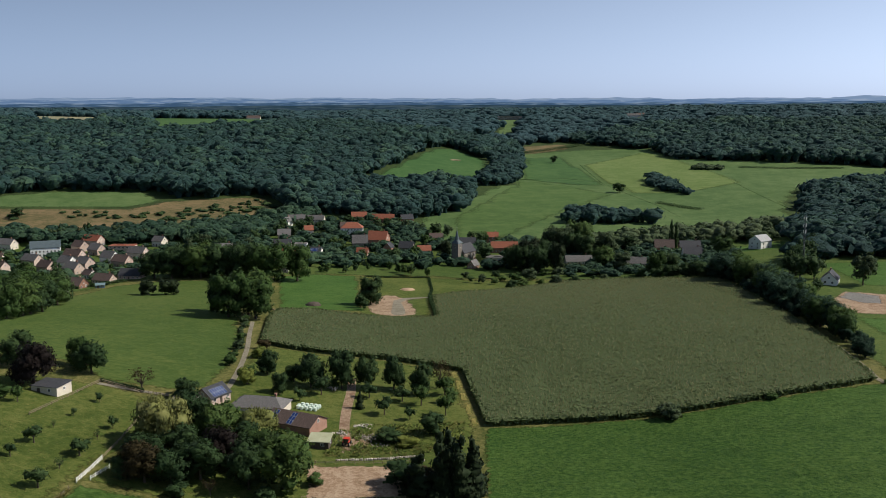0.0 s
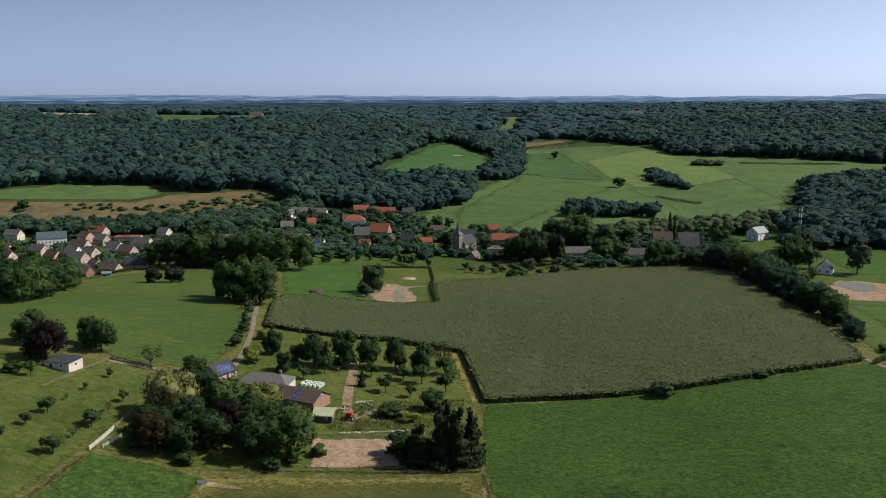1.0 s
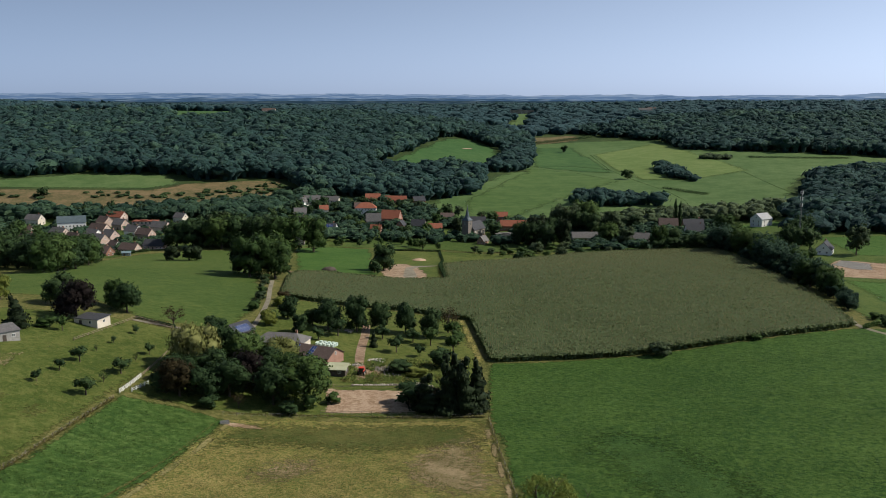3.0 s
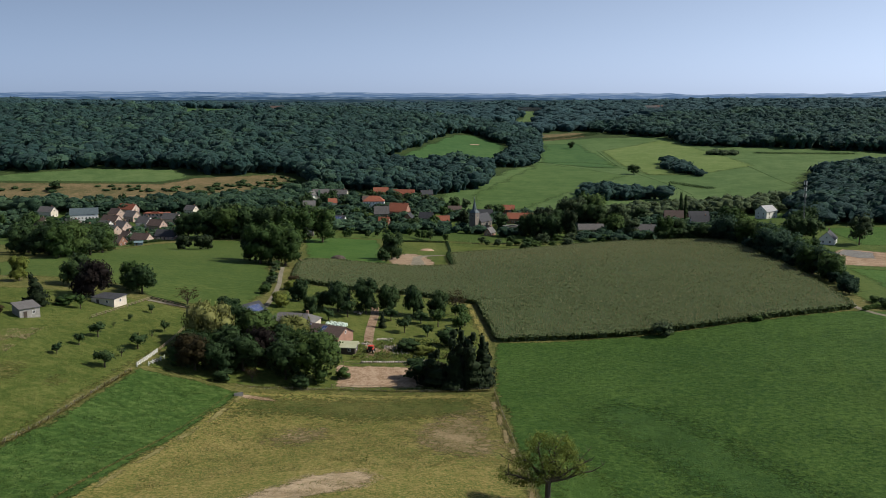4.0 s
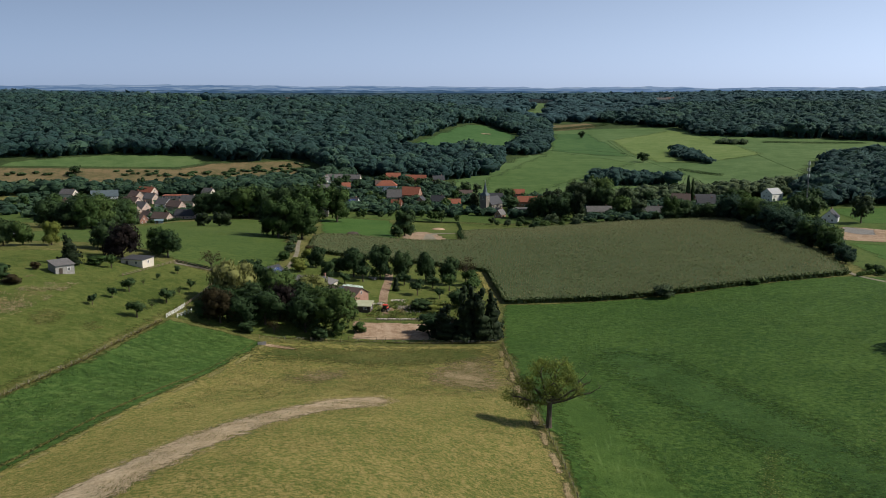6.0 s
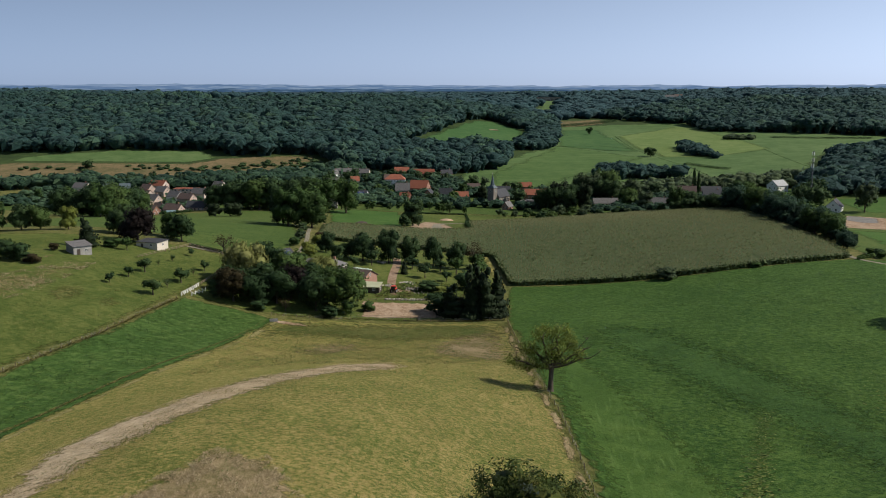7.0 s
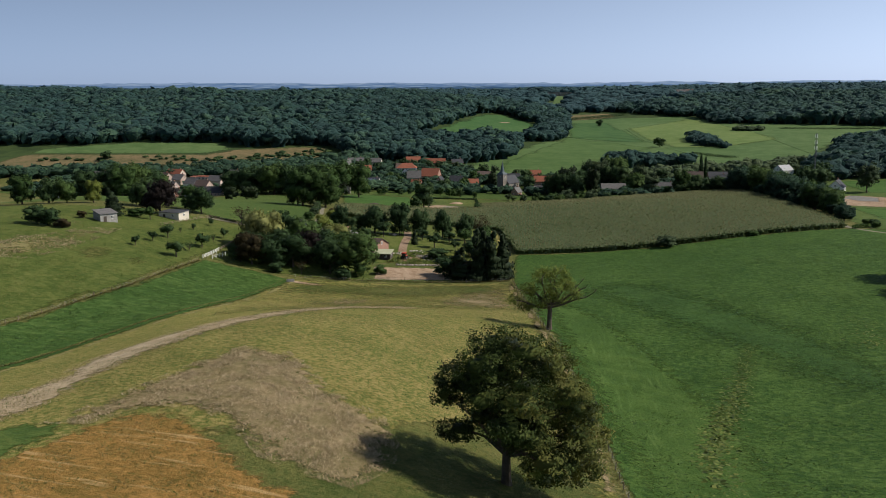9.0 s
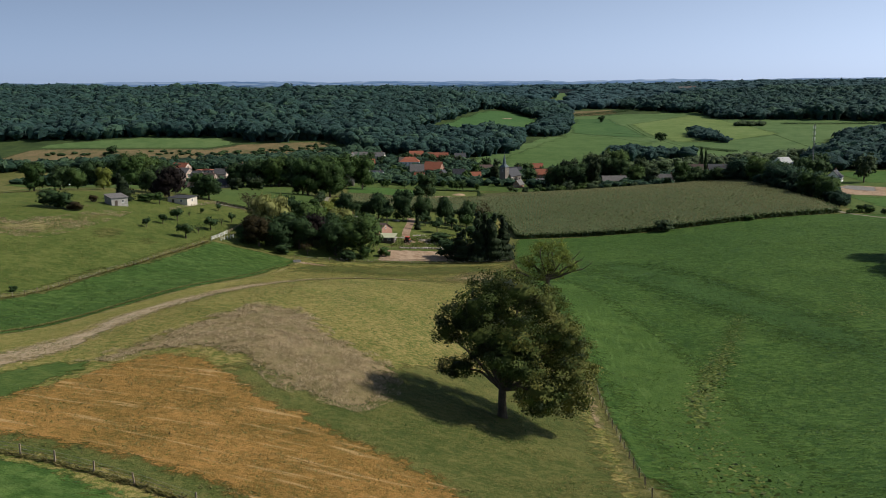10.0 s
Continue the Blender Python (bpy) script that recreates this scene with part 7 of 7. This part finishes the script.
def within(poly, count, seed, clump=0.0):
    """Places scattered inside an outline, denser in patches."""
    r = np.random.default_rng(seed)
    p = np.array(poly)
    x, y = r.uniform(p[:, 0].min(), p[:, 0].max(), count * 4), r.uniform(p[:, 1].min(), p[:, 1].max(), count * 4)
    ok = inside(poly, x, y)
    x, y = x[ok], y[ok]
    if clump:
        dens = np.array([noise.noise(Vector((a / clump, b / clump, seed))) for a, b in zip(x, y)])
        ok = dens > r.uniform(-0.25, 0.3, len(x))
        x, y = x[ok], y[ok]
    return x[:count], y[:count]


M_STRAW = leaf_material("straw", (0.24, 0.185, 0.1), (0.38, 0.3, 0.185), (0.52, 0.43, 0.3), 0.2, 0.0)
M_BLADE = leaf_material("grass_blades", (0.03, 0.062, 0.011), (0.062, 0.106, 0.018), (0.122, 0.16, 0.038), 0.3, 0.0)
M_YELLOW = leaf_material("yellow_grass", (0.085, 0.085, 0.022), (0.16, 0.145, 0.045), (0.26, 0.22, 0.09), 0.3, 0.0)
M_CLOVER = leaf_material("dark_clover", (0.016, 0.042, 0.007), (0.028, 0.068, 0.011), (0.056, 0.104, 0.02), 0.2, 0.0)
M_WEED = leaf_material("broad_weeds", (0.055, 0.09, 0.017), (0.11, 0.145, 0.032), (0.19, 0.2, 0.058), 0.3, 0.0)

HILL = [(-66, 40), (-50, 132), (-22, 168), (-70, 200), (-70, 235), (-20, 245), (0, 245), (8, 170), (13, 130), (17, 50), (17, 10), (0, 20), (-40, 45)]
tufts("dry_grass_tufts", *within(CREST, 22000, 1, 5), 0.22, M_STRAW, "pale dry grass standing along the crest", 51, 0.9, blade=0.12)
tufts("dry_grass_tufts", *within(HILLTOP, 24000, 2, 3), 0.24, M_STRAW, "faded seeding grass on the hilltop", 52, 0.7, blade=0.14)
tufts("pasture_tufts", *within(HILL, 40000, 3, 7), 0.24, M_YELLOW, "yellowish grass tufts on the cattle pasture", 53, blade=0.14)
tufts("pasture_tufts", *within(HILL, 7000, 4, 9), 0.26, M_BLADE, "green grass tufts on the cattle pasture", 54)
FOOT = [(-70, 150), (-50, 160), (-20, 168), (6, 175), (0, 245), (-20, 247), (-72, 238), (-78, 190)]
tufts("pasture_tufts", *within(FOOT, 16000, 18, 5), 0.3, M_YELLOW, "yellowish grass tufts at the pasture's foot", 82)
tufts("pasture_tufts", *within(FOOT, 6000, 19, 7), 0.26, M_BLADE, "green grass tufts at the pasture's foot", 83)
tufts("stubble_stalks", *within(STUBBLE, 7000, 5, 4), 0.22, M_YELLOW, "cut stalks in the stubble patch", 55)
tufts("stubble_weeds", *within(STUBBLE, 2600, 6, 3), 0.2, M_BLADE, "green weeds in the stubble patch", 56)
for k, line in enumerate(([(19, -20), (18, 50), (17.6, 77), (14.2, 117), (12.6, 134), (8, 170), (1, 250)], [(-121, 80), (-118, 105), (-115, 128), (-111, 158), (-107, 187), (-106.5, 213), (-105.5, 238)], [(-76, 240), (-80, 190), (-84, 153), (-87, 124), (-89, 105), (-91, 80)], [(-62, -1.5), (-42, 8), (-35, 6.8), (-27, 5), (-21, 3.4), (-8, -12.5)], [(-76, 245), (-60, 249), (-42, 252), (-20, 252), (0, 252)])):
    tufts("fence_grass", *along(line, 0.28 if k == 1 else 0.22, 3600 if k == 1 else 2200, 60 + k), 0.5 if k == 1 else 0.4, M_YELLOW, "tall faded grass along the fence", 60 + k)
CLOVER = [(18, 232), (45, 240), (72, 180), (88, 130), (78, 100), (64, 112), (48, 150), (26, 195)]
drape("clover_patch", CLOVER, field_material("clover", (0.016, 0.045, 0.009), (0.031, 0.071, 0.0145), (0.06, 0.107, 0.025), 0.05, 0.9, grain=1.3, speck=(0.01, 0.031, 0.0075)), "dark green clover patch in the meadow", "meadow", 0.2, 3, 20, rounds=2)
tufts("clover", *within(CLOVER, 8000, 7, 9), 0.24, M_CLOVER, "dark clover clumps in the meadow", 57, 0.4, lift=0.08, blade=0.4)
MEADOW = [(22, 0), (20, 60), (15, 130), (10, 170), (3, 250), (4, 308), (60, 312), (140, 335), (150, 250), (120, 120), (90, 40), (60, 0)]
tufts("meadow_tufts", *within(MEADOW, 26000, 8, 14), 0.2, M_CLOVER, "short grass clumps in the meadow", 58, 0.4, blade=0.4)
tufts("meadow_tufts", *within(MEADOW, 34000, 9, 10), 0.22, M_BLADE, "light grass clumps in the meadow", 59, 0.4, blade=0.4)
tufts("weed_patch", *along([(57, 150), (50, 128), (44, 110), (38, 92), (34, 77)], 1.5, 900, 71), 0.42, M_WEED, "broad-leaved weeds in a line across the meadow", 71, 0.2, "weeds", blade=0.45)
tufts("weed_patch", *along([(34, 77), (31, 55), (29, 35), (28, 15)], 2.2, 420, 72), 0.4, M_WEED, "broad-leaved weeds in a line across the meadow", 72, 0.2, "weeds", blade=0.45)
tufts("weed_patch", *along([(57, 150), (50, 128), (44, 110), (38, 92), (34, 77), (31, 60)], 1.2, 700, 74), 0.5, M_WEED, "yellowing docks in a line across the meadow", 74, 0.2, "weeds", blade=0.5)
tufts("weed_patch", *along([(92, 182), (88, 165), (84, 150)], 3, 300, 73), 0.4, M_WEED, "broad-leaved weeds beside the tree shadow", 73, 0.2, "weeds", blade=0.45)


M_RUT = field_material("pressed_grass", (0.021, 0.046, 0.01), (0.033, 0.066, 0.015), (0.06, 0.1, 0.028), 0.2, 0.9, relief=0.4, grain=1.0)
M_RUT_DRY = field_material("worn_rut", (0.045, 0.062, 0.017), (0.08, 0.09, 0.03), (0.14, 0.125, 0.055), 0.2, 0.6)
for off in (0, 1.9, 6.4, 8.3):
    drape("wheel_track", ribbon([(24 + off, 186), (19 + off * 0.9, 168), (17.5 + off, 152), (20 + off, 132), (23 + off, 97), (24.5 + off, 66), (24 + off, 25), (22 + off, -20)], 1.0), M_RUT, "pressed wheel track in the meadow", "track", 0.22 + 0.004 * off, 1.5, 0.4)
for off in (0, 1.9):
    drape("wheel_track", ribbon([(123 + off, 315), (112 + off, 299), (101 + off, 284), (84 + off, 265), (72 + off, 248)], 0.7), M_RUT_DRY, "worn wheel track in the meadow", "track", 0.22, 1.5, 0.5)
    drape("wheel_track", ribbon([(-73 + off, 234), (-75 + off, 205), (-77 + off, 185), (-80 + off, 155), (-83 + off, 125)], 0.35), M_RUT_DRY, "worn wheel track beside the mown strip", "track", 0.14, 1.5, 0.5)

YARD = [(-48, 281), (-20, 287), (-6, 296), (-5, 318), (-20, 314), (-34, 311), (-46, 303)]
tufts("yard_weeds", *within(YARD, 2600, 12, 5), 0.5, M_YELLOW, "faded tall weeds in the farmyard", 76, 0.8, "weeds")
tufts("yard_weeds", *within(YARD, 2600, 13, 4), 0.7, M_WEED, "green tall weeds in the farmyard", 77, 0.8, "weeds", blade=0.35)
drape("trodden_yard", [(-47, 283), (-38, 286), (-30, 296), (-33, 303), (-46, 302)], M_SAND, "trodden reddish yard earth", "yard", 0.17, 2, 9, rounds=2)
tufts("strip_tufts", *within(STRIP, 8000, 14, 5), 0.2, M_CLOVER, "grass clumps on the mown strip", 78, 0.4, blade=0.4)
tufts("strip_tufts", *within(STRIP, 12000, 15, 4), 0.24, M_BLADE, "light grass clumps on the mown strip", 79, 0.4, blade=0.4)
for poly in ([(-137, 206), (-135, 222), (-126, 225), (-122, 212), (-127, 202)], [(-123, 211), (-121, 225), (-113, 222), (-112, 208)]):
    drape("dark_grass_patch", poly, M_OLIVE, "darker green grass patch on the orchard slope", "grass", 0.14, 2.0, 11, rounds=2)
ORCHARD = [(-190, 120), (-135, 60), (-122, 90), (-117, 130), (-112, 160), (-108, 200), (-107, 240), (-102, 298), (-130, 308), (-180, 280)]
tufts("orchard_tufts", *within(ORCHARD, 12000, 16, 8), 0.32, M_YELLOW, "yellowish grass tufts on the orchard slope", 80)
tufts("orchard_tufts", *within(ORCHARD, 6000, 17, 6), 0.34, M_BLADE, "green grass tufts on the orchard slope", 81)
BANK = [(-170, 205), (-152, 222), (-147, 246), (-139, 254), (-137, 232), (-136, 210), (-140, 192), (-168, 180)]
drape("dry_bank", BANK, M_DRYVERGE, "rough faded grass bank below the hut", "bank", 0.17, 3, 22, rounds=1)
tufts("bank_grass", *within(BANK, 5000, 11, 6), 0.4, M_STRAW, "rough faded grass on the bank", 75)
drape("bare_spot", [(-158, 250), (-153, 255), (-150, 250), (-154, 246)], M_SAND, "bare reddish earth beside the hut", "ground", 0.2, 1.5, 7, rounds=2)
plant("bush", -117, 137, 1.9, 2.2, M_LEAF_DARK, "small dark bush on the fence line")

# divisions of the far valley side
drape("light_field", [(166, 1440), (300, 1625), (330, 1470), (350, 1200), (250, 1112), (190, 1118), (172, 1225)], field_material("light_meadow", (0.074, 0.115, 0.031), (0.1, 0.143, 0.043), (0.133, 0.17, 0.06), 0.008, 0.08), "light green meadow on the valley side", "field", 1.0, 18, 6)
drape("grazed_field", [(62, 1228), (120, 1190), (170, 1110), (100, 985), (30, 830), (-20, 825), (-25, 930), (42, 1150)], field_material("striped_meadow", (0.043, 0.08, 0.022), (0.06, 0.103, 0.03), (0.086, 0.128, 0.043), 0.006, 0.08, rows=(70, 22), row_dark=0.35, row_twist=4), "striped green grazing on the valley side", "field", 0.9, 18, 6)
for pts, h, w, lab in (([(165, 1440), (168, 1225), (184, 1115), (204, 1010), (208, 940)], 0.4, 2, "low hedge between valley fields"), ([(387, 1353), (451, 1330), (520, 1322)], 3, 8, "scrub line on the valley side"), ([(62, 1232), (125, 1262), (168, 1230)], 1.0, 3, "field edge on the valley side"),
                       ([(338, 1285), (334, 1120), (330, 975)], 0.4, 2, "field edge on the valley side"), ([(205, 1040), (225, 1005), (240, 985)], 3, 8, "scrub in a hollow of the valley field"), ([(70, 1545), (130, 1640), (200, 1740)], 5, 10, "hedge before the parched field")):
    hedge(pts, h, w, lab, M_LEAF_DARK)
soil_mound(-33, 1378, 26, 14, 0.9, M_SOIL, "pale bare patch in the crop field")


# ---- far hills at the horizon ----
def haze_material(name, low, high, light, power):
    """Distant land, blue haze painted in and glowing: woods and pale fields barely told apart."""
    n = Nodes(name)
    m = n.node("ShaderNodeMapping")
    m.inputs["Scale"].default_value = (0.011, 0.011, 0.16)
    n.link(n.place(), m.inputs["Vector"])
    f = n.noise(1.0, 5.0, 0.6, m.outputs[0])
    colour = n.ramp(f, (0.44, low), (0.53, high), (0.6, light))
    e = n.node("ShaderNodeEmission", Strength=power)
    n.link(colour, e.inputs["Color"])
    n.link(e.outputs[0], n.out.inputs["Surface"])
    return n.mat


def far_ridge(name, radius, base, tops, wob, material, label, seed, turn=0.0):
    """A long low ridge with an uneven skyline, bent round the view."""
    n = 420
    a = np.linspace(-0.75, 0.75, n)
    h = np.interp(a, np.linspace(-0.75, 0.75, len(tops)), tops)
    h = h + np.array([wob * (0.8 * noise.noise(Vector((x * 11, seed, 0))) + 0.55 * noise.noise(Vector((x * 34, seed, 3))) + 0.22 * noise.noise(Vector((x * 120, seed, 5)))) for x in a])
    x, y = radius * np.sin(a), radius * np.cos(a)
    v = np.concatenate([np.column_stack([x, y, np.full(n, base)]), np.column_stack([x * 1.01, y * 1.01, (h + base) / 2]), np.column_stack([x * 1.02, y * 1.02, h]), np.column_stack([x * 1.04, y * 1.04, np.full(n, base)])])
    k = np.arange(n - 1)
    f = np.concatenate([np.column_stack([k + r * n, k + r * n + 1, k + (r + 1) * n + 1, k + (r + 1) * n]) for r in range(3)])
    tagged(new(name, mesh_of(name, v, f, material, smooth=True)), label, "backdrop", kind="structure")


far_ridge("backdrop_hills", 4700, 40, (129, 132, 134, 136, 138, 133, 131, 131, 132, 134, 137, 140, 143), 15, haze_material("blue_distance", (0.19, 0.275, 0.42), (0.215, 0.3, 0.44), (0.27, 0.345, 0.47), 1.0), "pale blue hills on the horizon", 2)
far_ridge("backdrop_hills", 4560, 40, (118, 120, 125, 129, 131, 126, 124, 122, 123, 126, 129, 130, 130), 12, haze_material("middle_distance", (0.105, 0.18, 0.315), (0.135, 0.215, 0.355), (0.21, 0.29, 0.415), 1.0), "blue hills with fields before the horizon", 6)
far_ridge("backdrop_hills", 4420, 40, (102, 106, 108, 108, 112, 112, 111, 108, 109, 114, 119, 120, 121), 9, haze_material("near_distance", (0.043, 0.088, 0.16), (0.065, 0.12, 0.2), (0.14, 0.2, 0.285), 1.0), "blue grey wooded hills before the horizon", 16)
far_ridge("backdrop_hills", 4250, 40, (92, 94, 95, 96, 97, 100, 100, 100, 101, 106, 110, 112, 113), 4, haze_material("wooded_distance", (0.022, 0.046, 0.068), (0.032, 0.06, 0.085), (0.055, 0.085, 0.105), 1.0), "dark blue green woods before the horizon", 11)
